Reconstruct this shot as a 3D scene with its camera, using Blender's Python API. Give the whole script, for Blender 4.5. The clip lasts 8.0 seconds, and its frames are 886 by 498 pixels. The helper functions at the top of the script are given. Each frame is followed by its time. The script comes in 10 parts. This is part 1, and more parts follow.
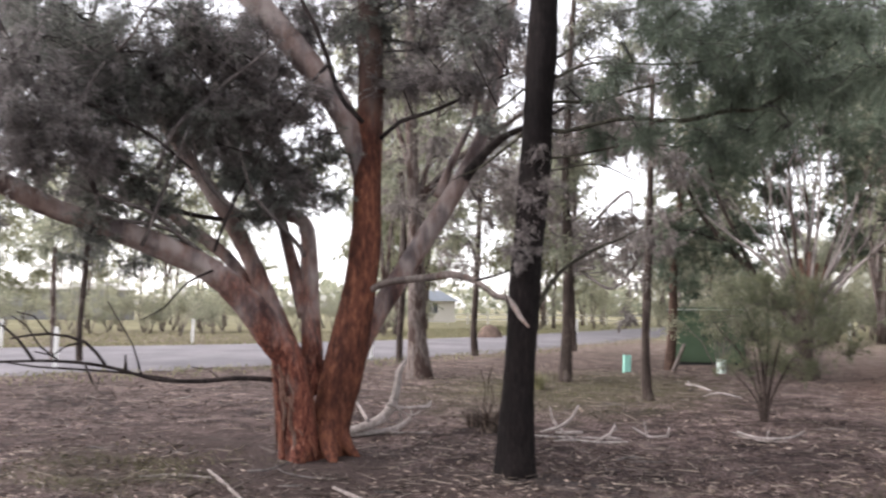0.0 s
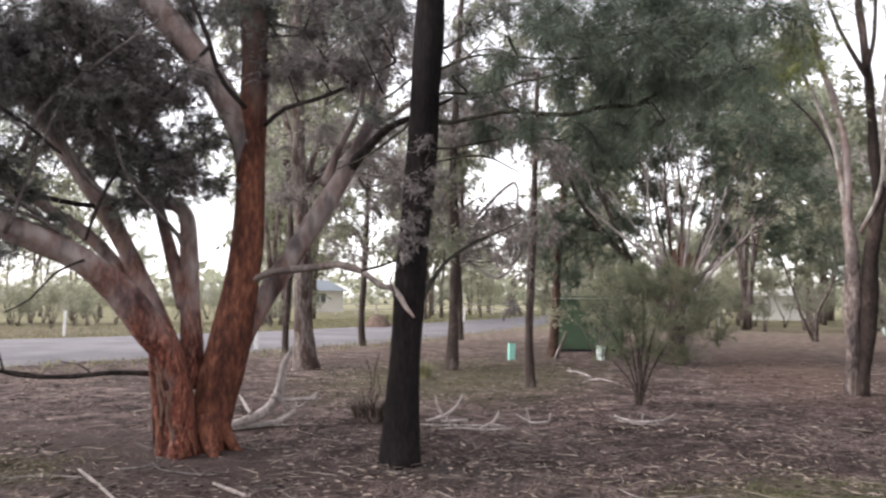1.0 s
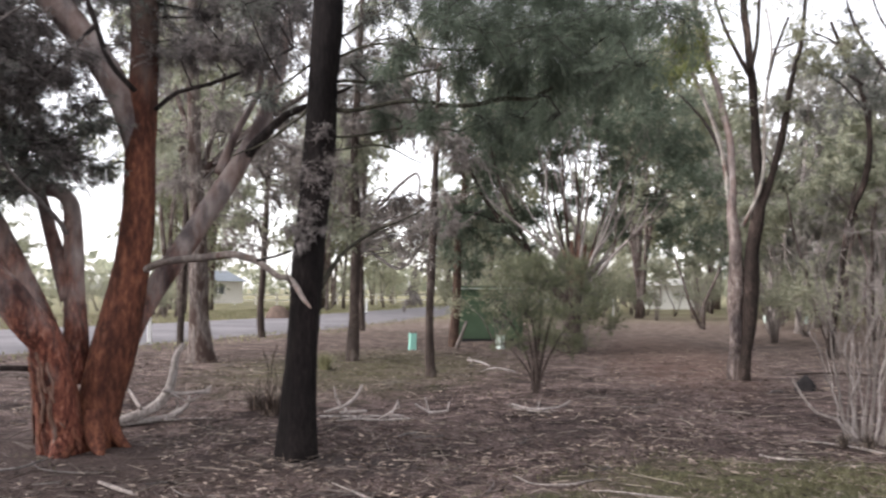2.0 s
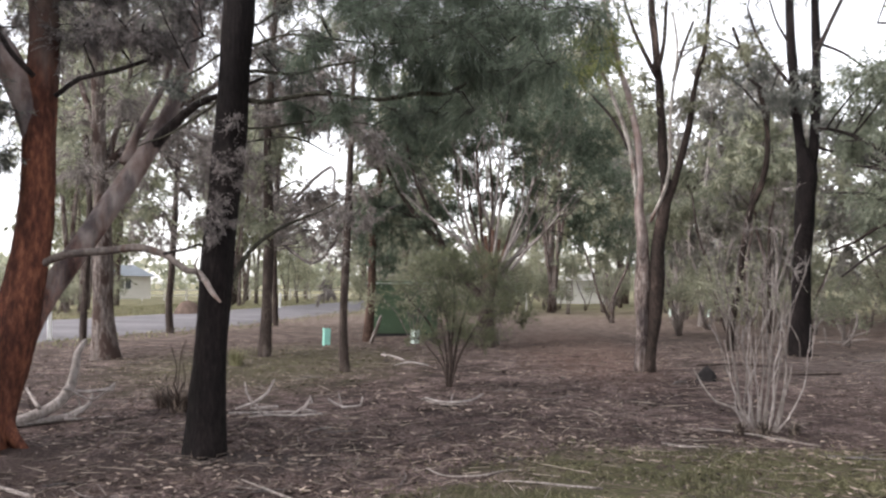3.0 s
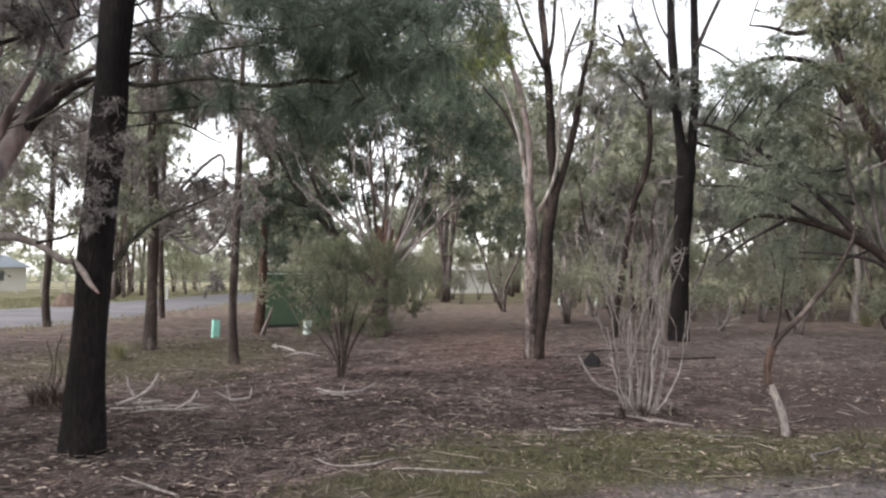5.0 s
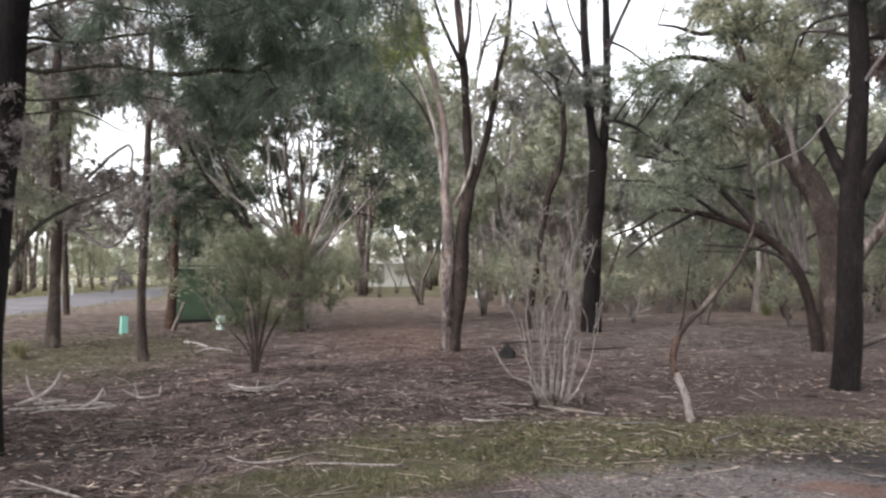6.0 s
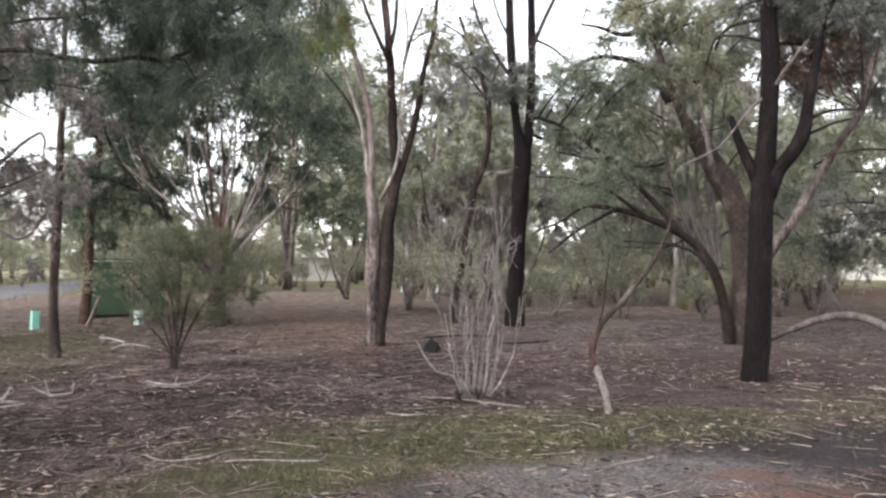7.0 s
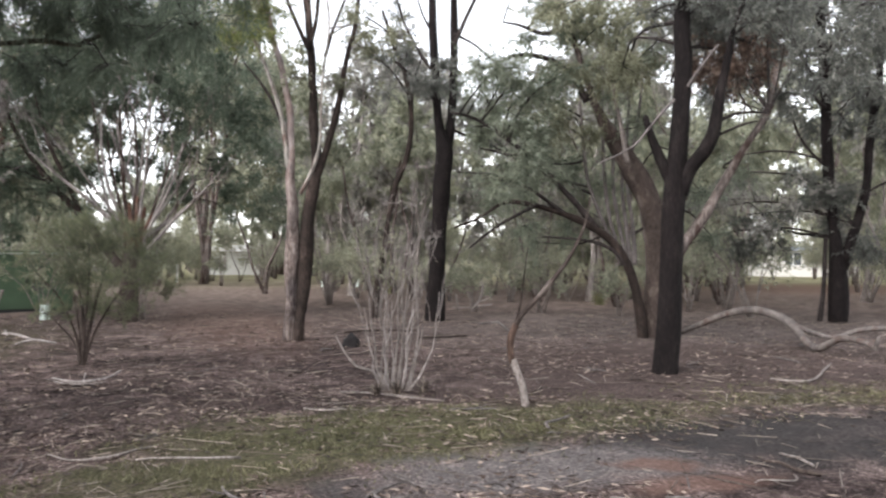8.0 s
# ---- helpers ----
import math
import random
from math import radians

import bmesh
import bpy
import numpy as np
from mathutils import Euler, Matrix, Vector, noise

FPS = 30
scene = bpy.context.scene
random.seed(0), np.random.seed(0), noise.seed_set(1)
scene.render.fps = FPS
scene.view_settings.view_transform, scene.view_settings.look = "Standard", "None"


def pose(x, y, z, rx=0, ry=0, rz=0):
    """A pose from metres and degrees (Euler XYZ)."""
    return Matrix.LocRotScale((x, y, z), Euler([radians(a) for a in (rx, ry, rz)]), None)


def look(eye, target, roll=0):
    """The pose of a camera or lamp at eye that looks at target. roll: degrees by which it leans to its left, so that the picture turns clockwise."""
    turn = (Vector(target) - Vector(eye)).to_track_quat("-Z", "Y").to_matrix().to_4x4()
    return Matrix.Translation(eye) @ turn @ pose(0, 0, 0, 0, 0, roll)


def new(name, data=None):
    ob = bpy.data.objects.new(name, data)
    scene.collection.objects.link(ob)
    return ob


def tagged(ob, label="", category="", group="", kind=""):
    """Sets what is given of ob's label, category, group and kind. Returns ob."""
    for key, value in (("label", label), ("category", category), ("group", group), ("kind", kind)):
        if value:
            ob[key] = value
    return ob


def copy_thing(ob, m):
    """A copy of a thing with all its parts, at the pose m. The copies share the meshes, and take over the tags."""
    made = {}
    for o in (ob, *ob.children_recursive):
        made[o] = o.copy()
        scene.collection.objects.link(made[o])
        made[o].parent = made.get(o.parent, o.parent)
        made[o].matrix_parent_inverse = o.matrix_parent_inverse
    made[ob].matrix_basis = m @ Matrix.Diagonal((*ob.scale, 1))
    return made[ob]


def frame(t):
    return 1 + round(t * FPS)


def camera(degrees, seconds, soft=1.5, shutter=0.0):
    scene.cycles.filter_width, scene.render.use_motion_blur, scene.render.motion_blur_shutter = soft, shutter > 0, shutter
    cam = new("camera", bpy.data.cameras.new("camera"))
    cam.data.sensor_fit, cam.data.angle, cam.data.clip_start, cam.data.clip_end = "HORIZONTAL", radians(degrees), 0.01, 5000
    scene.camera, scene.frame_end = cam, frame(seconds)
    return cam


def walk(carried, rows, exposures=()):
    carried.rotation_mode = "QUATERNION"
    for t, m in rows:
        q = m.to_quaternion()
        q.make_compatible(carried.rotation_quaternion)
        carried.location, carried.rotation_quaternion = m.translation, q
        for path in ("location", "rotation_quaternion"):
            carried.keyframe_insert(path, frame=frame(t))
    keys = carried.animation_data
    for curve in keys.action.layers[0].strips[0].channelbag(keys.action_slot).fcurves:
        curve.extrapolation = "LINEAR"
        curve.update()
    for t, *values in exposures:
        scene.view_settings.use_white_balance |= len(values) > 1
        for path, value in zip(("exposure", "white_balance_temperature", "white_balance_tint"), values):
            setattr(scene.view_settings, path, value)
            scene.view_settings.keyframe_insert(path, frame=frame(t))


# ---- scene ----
cam = camera(56.86, 8.0, soft=2.3, shutter=0.5)
PATH = [
    (0.0, pose(-0.108, -0.034, 1.607, 94.08, -0.55, 24.13)),
    (0.5, pose(-0.098, -0.020, 1.612, 93.62, -0.60, 19.77)),
    (1.0, pose(-0.088, -0.004, 1.614, 93.40, -0.29, 16.37)),
    (1.5, pose(-0.065, 0.013, 1.614, 93.08, -0.15, 13.13)),
    (2.0, pose(-0.050, 0.030, 1.612, 92.76, -0.15, 9.60)),
    (2.2, pose(-0.046, 0.029, 1.610, 92.70, -0.16, 8.09)),
    (3.3, pose(-0.023, 0.022, 1.599, 92.34, -0.16, 2.77)),
    (3.5, pose(-0.019, 0.021, 1.597, 92.28, -0.16, 2.26)),
    (4.0, pose(0.000, 0.000, 1.600, 92.11, 0.00, 0.00)),
    (4.2, pose(0.003, 0.001, 1.599, 92.04, 0.02, -0.95)),
    (5.3, pose(0.021, 0.006, 1.593, 91.65, 0.11, -4.85)),
    (5.5, pose(0.025, 0.007, 1.592, 91.58, 0.13, -5.96)),
    (6.0, pose(0.050, 0.002, 1.593, 91.26, 0.33, -9.33)),
    (6.5, pose(0.052, -0.014, 1.595, 91.06, 0.35, -11.54)),
    (7.0, pose(0.069, -0.013, 1.598, 90.84, 0.08, -14.49)),
    (7.5, pose(0.073, -0.024, 1.596, 90.68, -0.12, -17.26)),
    (8.0, pose(0.088, -0.021, 1.591, 90.50, -0.28, -19.96)),
]
walk(cam, PATH, [(0.0, 1.68, 6520, 16), (1.0, 1.57, 6520, 15), (2.0, 1.56, 6500, 14), (4.0, 1.39, 6480, 12), (5.5, 1.44, 6450, 11), (6.5, 1.6, 6420, 11), (8.0, 1.58, 6400, 11)])

# ---- world and sun: late, flat overcast light ----
world = bpy.data.worlds.new("overcast_sky")
scene.world = world
world.use_nodes = True
wn, wl = world.node_tree.nodes, world.node_tree.links
sky = wn.new("ShaderNodeTexSky")
sky.sky_type = "NISHITA"
sky.sun_disc = False
sky.sun_elevation, sky.sun_rotation = radians(37), radians(243)
sky.dust_density, sky.ozone_density = 1.0, 1.0
grey = wn.new("ShaderNodeHueSaturation")
grey.inputs["Saturation"].default_value = 0.16
wl.new(sky.outputs["Color"], grey.inputs["Color"])
wl.new(grey.outputs["Color"], wn["Background"].inputs["Color"])
wn["Background"].inputs["Strength"].default_value = 0.15
sun = new("sun", bpy.data.lights.new("sun", "SUN"))
sun.data.energy, sun.data.angle, sun.data.color = 1.1, radians(40), (1.0, 0.965, 0.935)
sun.matrix_world = look((-14, -7, 12), (0, 0, 0))


# ---- materials ----
def material(name, rough=0.9, spec=0.2):
    m = bpy.data.materials.new(name)
    m.use_nodes = True
    b = m.node_tree.nodes["Principled BSDF"]
    b.inputs["Roughness"].default_value = rough
    b.inputs["Specular IOR Level"].default_value = spec
    return m, m.node_tree.nodes, m.node_tree.links, b


def ramp(nodes, stops):
    r = nodes.new("ShaderNodeValToRGB")
    while len(r.color_ramp.elements) < len(stops):
        r.color_ramp.elements.new(0.5)
    for e, (at, col) in zip(r.color_ramp.elements, stops):
        e.position, e.color = at, (*col, 1)
    return r


def noise_tex(nodes, links, scale, detail=5, stretch=(1, 1, 1), rough=0.6, source="Object"):
    co = nodes.new("ShaderNodeTexCoord")
    mp = nodes.new("ShaderNodeMapping")
    mp.inputs["Scale"].default_value = stretch
    n = nodes.new("ShaderNodeTexNoise")
    n.inputs["Scale"].default_value, n.inputs["Detail"].default_value, n.inputs["Roughness"].default_value = scale, detail, rough
    links.new(co.outputs[source], mp.inputs["Vector"])
    links.new(mp.outputs["Vector"], n.inputs["Vector"])
    return n


def mix(nodes, links, fac, a, b, mode="MIX"):
    m = nodes.new("ShaderNodeMix")
    m.data_type, m.blend_type = "RGBA", mode
    for key, value in ((0, fac), (6, a), (7, b)):
        if isinstance(value, bpy.types.NodeSocket):
            links.new(value, m.inputs[key])
        elif key == 0:
            m.inputs[0].default_value = value
        else:
            m.inputs[key].default_value = (*value, 1)
    return m.outputs[2]


def bump(nodes, links, height, bsdf, strength=0.5, distance=0.02):
    b = nodes.new("ShaderNodeBump")
    b.inputs["Strength"].default_value, b.inputs["Distance"].default_value = strength, distance
    links.new(height, b.inputs["Height"])
    links.new(b.outputs["Normal"], bsdf.inputs["Normal"])


def bark(name, dark, mid, pale, patch=None, streak=7.0, relief=0.6, patch_at=(0.5, 0.62), scale=9.0):
    """Bark with long grain, blotches at a larger scale and, where patch is given, old bark of that colour."""
    m, n, l, b = material(name, 0.88, 0.15)
    grain = noise_tex(n, l, scale, 7, (streak, streak, 1.1), 0.65)
    blotch = noise_tex(n, l, 2.6, 4, (1.6, 1.6, 0.8))
    r = ramp(n, [(0.3, dark), (0.5, mid), (0.72, pale)])
    l.new(grain.outputs["Fac"], r.inputs["Fac"])
    big = ramp(n, [(0.35, (0.62, 0.62, 0.62)), (0.68, (1.25, 1.22, 1.2))])
    l.new(blotch.outputs["Fac"], big.inputs["Fac"])
    col = mix(n, l, 1.0, r.outputs["Color"], big.outputs["Color"], "MULTIPLY")
    if patch:
        where = noise_tex(n, l, 3.4, 6, (1.4, 1.4, 0.6))
        w = ramp(n, [(patch_at[0], (0, 0, 0)), (patch_at[1], (1, 1, 1))])
        l.new(where.outputs["Fac"], w.inputs["Fac"])
        col = mix(n, l, w.outputs["Color"], col, patch)
    l.new(col, b.inputs["Base Color"])
    bump(n, l, grain.outputs["Fac"], b, relief, 0.03)
    return m


def gum_bark(name, low, high, reds, streak=5.0, relief=0.4, stain=0.35, upper=((0.13, 0.085, 0.073), (0.25, 0.185, 0.165), (0.31, 0.255, 0.238), (0.43, 0.37, 0.345))):
    """Red shedding bark below and smooth grey bark above, meeting in a ragged line between two heights."""
    m, n, l, b = material(name, 0.85, 0.18)
    grain = noise_tex(n, l, 8, 7, (streak, streak, 1.0), 0.65)
    blotch = noise_tex(n, l, 3.1, 6, (1.3, 1.3, 0.7))
    red = ramp(n, list(zip((0.34, 0.48, 0.58, 0.7), reds)))
    grey = ramp(n, list(zip((0.3, 0.45, 0.55, 0.75), upper)))
    l.new(grain.outputs["Fac"], red.inputs["Fac"])
    l.new(blotch.outputs["Fac"], grey.inputs["Fac"])
    co = n.new("ShaderNodeTexCoord")
    xyz = n.new("ShaderNodeSeparateXYZ")
    l.new(co.outputs["Object"], xyz.inputs["Vector"])
    add = n.new("ShaderNodeMath")
    add.operation = "MULTIPLY_ADD"
    add.inputs[1].default_value = 2.2
    l.new(blotch.outputs["Fac"], add.inputs[0])
    l.new(xyz.outputs["Z"], add.inputs[2])
    mr = n.new("ShaderNodeMapRange")
    mr.inputs["From Min"].default_value, mr.inputs["From Max"].default_value = low + 1.1, high + 1.1
    l.new(add.outputs["Value"], mr.inputs["Value"])
    col = mix(n, l, mr.outputs["Result"], red.outputs["Color"], grey.outputs["Color"])
    dark = noise_tex(n, l, 2.2, 5, (1.8, 1.8, 0.6))
    w = ramp(n, [(0.36, (stain, stain, stain * 1.08)), (0.55, (1, 1, 1))])
    l.new(dark.outputs["Fac"], w.inputs["Fac"])
    col = mix(n, l, 1.0, col, w.outputs["Color"], "MULTIPLY")
    l.new(col, b.inputs["Base Color"])
    bump(n, l, grain.outputs["Fac"], b, relief, 0.03)
    return m


def leaf_material(name, dark, mid, pale, glow=0.25):
    """Leaf colour by leaf, and light that passes through the blades."""
    m, n, l, b = material(name, 0.6, 0.25)
    geo = n.new("ShaderNodeNewGeometry")
    r = ramp(n, [(0.0, dark), (0.55, mid), (1.0, pale)])
    l.new(geo.outputs["Random Per Island"], r.inputs["Fac"])
    clump = noise_tex(n, l, 0.9, 3)
    c = ramp(n, [(0.3, (0.7, 0.72, 0.7)), (0.7, (1.25, 1.22, 1.15))])
    l.new(clump.outputs["Fac"], c.inputs["Fac"])
    col = mix(n, l, 1.0, r.outputs["Color"], c.outputs["Color"], "MULTIPLY")
    l.new(col, b.inputs["Base Color"])
    t = n.new("ShaderNodeBsdfTranslucent")
    l.new(col, t.inputs["Color"])
    s = n.new("ShaderNodeMixShader")
    s.inputs["Fac"].default_value = glow
    l.new(b.outputs["BSDF"], s.inputs[1])
    l.new(t.outputs["BSDF"], s.inputs[2])
    l.new(s.outputs["Shader"], n["Material Output"].inputs["Surface"])
    return m


def plain(name, colour, rough=0.7, vary=0.25, scale=6.0):
    m, n, l, b = material(name, rough, 0.3)
    t = noise_tex(n, l, scale, 6)
    r = ramp(n, [(0.3, tuple(c * (1 - vary) for c in colour)), (0.7, tuple(min(1, c * (1 + vary)) for c in colour))])
    l.new(t.outputs["Fac"], r.inputs["Fac"])
    l.new(r.outputs["Color"], b.inputs["Base Color"])
    bump(n, l, t.outputs["Fac"], b, 0.15, 0.01)
    return m


BARK_GUM = gum_bark("shedding_gum_bark", 0.9, 2.3, ((0.035, 0.013, 0.011), (0.14, 0.047, 0.033), (0.27, 0.1, 0.064), (0.46, 0.26, 0.2)), 4, 0.8)
BARK_TALL = gum_bark("red_gum_bark", 3.3, 4.3, ((0.06, 0.023, 0.017), (0.115, 0.043, 0.028), (0.175, 0.067, 0.038), (0.25, 0.11, 0.072)), 3.0, 0.4, 0.5, ((0.03, 0.02, 0.017), (0.06, 0.04, 0.034), (0.09, 0.062, 0.052), (0.15, 0.11, 0.095)))
BARK_TWIN = gum_bark("brown_to_pale_bark", 2.2, 3.8, ((0.04, 0.029, 0.025), (0.13, 0.098, 0.086), (0.22, 0.18, 0.163), (0.34, 0.3, 0.28)), 4, 0.6)
BARK_FIBRE = bark("rusty_fibrous_bark", (0.07, 0.035, 0.027), (0.16, 0.09, 0.068), (0.27, 0.18, 0.145), (0.2, 0.15, 0.13), 7, 0.8, (0.54, 0.66))
BARK_DUSK = bark("dusky_brown_bark", (0.011, 0.008, 0.007), (0.03, 0.022, 0.019), (0.066, 0.049, 0.042), (0.1, 0.073, 0.062), 6, 0.6, (0.58, 0.7))
BARK_ORANGE = bark("orange_bark", (0.07, 0.028, 0.02), (0.2, 0.08, 0.052), (0.32, 0.16, 0.11), (0.08, 0.04, 0.032), 8, 0.8, (0.56, 0.66))
BARK_SMOOTH = bark("smooth_grey_bark", (0.1, 0.08, 0.073), (0.19, 0.16, 0.147), (0.29, 0.255, 0.235), (0.15, 0.085, 0.066), 2.2, 0.25, (0.55, 0.68))
BARK_BLACK = bark("black_furrowed_bark", (0.004, 0.003, 0.003), (0.012, 0.009, 0.009), (0.03, 0.023, 0.022), (0.034, 0.028, 0.026), 6, 1.0, (0.58, 0.78))
BARK_BROWN = bark("brown_flaking_bark", (0.022, 0.016, 0.015), (0.058, 0.044, 0.038), (0.12, 0.096, 0.085), (0.14, 0.115, 0.102), 6, 0.6, (0.55, 0.66))
BARK_PALE = bark("pale_peeling_bark", (0.045, 0.034, 0.03), (0.15, 0.123, 0.112), (0.33, 0.29, 0.27), (0.06, 0.04, 0.034), 5, 0.6, (0.5, 0.58), 4.0)
BARK_CREAM = bark("cream_peeling_bark", (0.13, 0.115, 0.1), (0.3, 0.275, 0.25), (0.48, 0.46, 0.42), (0.12, 0.08, 0.066), 4, 0.5, (0.56, 0.66), 4.0)
BARK_LIMB = bark("grey_fallen_bark", (0.05, 0.042, 0.039), (0.15, 0.13, 0.122), (0.26, 0.235, 0.222), (0.1, 0.07, 0.06), 4, 0.5, (0.55, 0.66))
BARK_DEAD = bark("weathered_dead_wood", (0.11, 0.09, 0.08), (0.235, 0.205, 0.19), (0.4, 0.365, 0.34), None, 5, 0.5)
BARK_RUST = bark("rusty_brown_bark", (0.03, 0.02, 0.017), (0.085, 0.054, 0.042), (0.17, 0.118, 0.095), (0.22, 0.155, 0.125), 5, 0.5, (0.56, 0.66))
BARK_ASHEN = bark("ashen_stem_bark", (0.16, 0.135, 0.125), (0.33, 0.295, 0.28), (0.52, 0.48, 0.46), None, 5, 0.4)
BARK_DARKTWIG = bark("dark_twig_bark", (0.012, 0.01, 0.01), (0.035, 0.028, 0.027), (0.08, 0.068, 0.062), None, 4, 0.4)
BARK_MOSSY = bark("mossy_branch_bark", (0.02, 0.019, 0.014), (0.06, 0.056, 0.043), (0.14, 0.135, 0.105), None, 3, 0.4)
BARK_GREYTWIG = bark("grey_twig_bark", (0.06, 0.052, 0.05), (0.13, 0.115, 0.11), (0.24, 0.215, 0.205), None, 4, 0.4)
LEAF_GREY = leaf_material("grey_green_leaf", (0.094, 0.098, 0.094), (0.159, 0.165, 0.153), (0.260, 0.263, 0.244), 0.5)
LEAF_GUM = leaf_material("mauve_gum_leaf", (0.118, 0.107, 0.11), (0.198, 0.18, 0.182), (0.315, 0.289, 0.288), 0.5)
# distance haze is put into the pale colour of LEAF_HAZE, LEAF_FAR, LEAF_OLIVE and LEAF_SAGE
LEAF_HAZE = leaf_material("hazed_olive_leaf", (0.26, 0.265, 0.19), (0.4, 0.405, 0.31), (0.54, 0.535, 0.43), 0.6)
LEAF_NEEDLE = leaf_material("needle_leaf", (0.076, 0.098, 0.076), (0.125, 0.156, 0.122), (0.185, 0.212, 0.17), 0.55)
LEAF_DEEP = leaf_material("deep_green_leaf", (0.1, 0.13, 0.1), (0.175, 0.215, 0.167), (0.265, 0.3, 0.235), 0.55)
LEAF_OLIVE = leaf_material("olive_leaf", (0.149, 0.155, 0.107), (0.245, 0.253, 0.178), (0.372, 0.365, 0.276), 0.5)
LEAF_FAR = leaf_material("hazed_grey_leaf", (0.209, 0.223, 0.171), (0.350, 0.365, 0.283), (0.506, 0.506, 0.410), 0.6)
LEAF_MAUVE = leaf_material("mauve_grey_leaf", (0.137, 0.122, 0.120), (0.234, 0.210, 0.202), (0.355, 0.319, 0.307), 0.45)
LEAF_MIST = leaf_material("misty_mauve_leaf", (0.2, 0.19, 0.18), (0.31, 0.298, 0.28), (0.43, 0.415, 0.39), 0.55)
LEAF_SAGE = leaf_material("sage_leaf", (0.143, 0.166, 0.127), (0.233, 0.263, 0.208), (0.353, 0.374, 0.300), 0.5)
LEAF_LIME = leaf_material("fresh_lime_leaf", (0.12, 0.14, 0.05), (0.2, 0.225, 0.09), (0.3, 0.32, 0.15), 0.5)
LEAF_BUSH = leaf_material("wispy_bush_leaf", (0.115, 0.125, 0.08), (0.185, 0.2, 0.13), (0.27, 0.285, 0.19), 0.5)
LEAF_DRY = leaf_material("dry_brown_leaf", (0.09, 0.056, 0.045), (0.17, 0.117, 0.095), (0.28, 0.21, 0.175))
LEAF_ASH = leaf_material("ashy_dry_leaf", (0.14, 0.122, 0.124), (0.26, 0.23, 0.232), (0.4, 0.365, 0.365))
LITTER = leaf_material("fallen_leaf", (0.02, 0.014, 0.012), (0.08, 0.056, 0.048), (0.38, 0.308, 0.267), 0.05)
LITTER_STICK = leaf_material("litter_twig", (0.03, 0.023, 0.02), (0.1, 0.078, 0.068), (0.38, 0.32, 0.28), 0.0)
GRASS = leaf_material("short_grass", (0.065, 0.063, 0.036), (0.12, 0.115, 0.066), (0.22, 0.205, 0.13), 0.3)
FAR_GRASS = leaf_material("verge_grass", (0.14, 0.14, 0.08), (0.24, 0.235, 0.14), (0.38, 0.355, 0.23), 0.3)
BROWN_EARTH = plain("brown_earth", (0.12, 0.085, 0.068), 0.95, 0.4, 5)
WHITE_POST = plain("white_post_paint", (0.8, 0.8, 0.78), 0.5, 0.06)
TEAL = plain("teal_sleeve_plastic", (0.3, 0.62, 0.52), 0.45, 0.1, 3)
PALE_SLEEVE = plain("pale_sleeve_plastic", (0.62, 0.72, 0.66), 0.45, 0.12, 3)
KIOSK_GREEN = plain("green_enamel", (0.065, 0.105, 0.062), 0.45, 0.12, 2)
KIOSK_DARK = plain("dark_plinth", (0.03, 0.03, 0.03), 0.8, 0.2)
KIOSK_RIM = plain("pale_lid_rim", (0.5, 0.55, 0.5), 0.5, 0.1)
ROOF_GREY = plain("grey_roof_metal", (0.2, 0.225, 0.255), 0.6, 0.1, 1)
WALL_GREY = plain("grey_metal_cladding", (0.3, 0.3, 0.31), 0.7, 0.1, 1)
WALL_PALE = plain("pale_render", (0.72, 0.7, 0.67), 0.9, 0.06, 1)
GLASS_DARK = plain("dark_window_glass", (0.12, 0.13, 0.14), 0.15, 0.1)
CHARRED = plain("charred_wood", (0.012, 0.01, 0.01), 0.95, 0.4, 9)


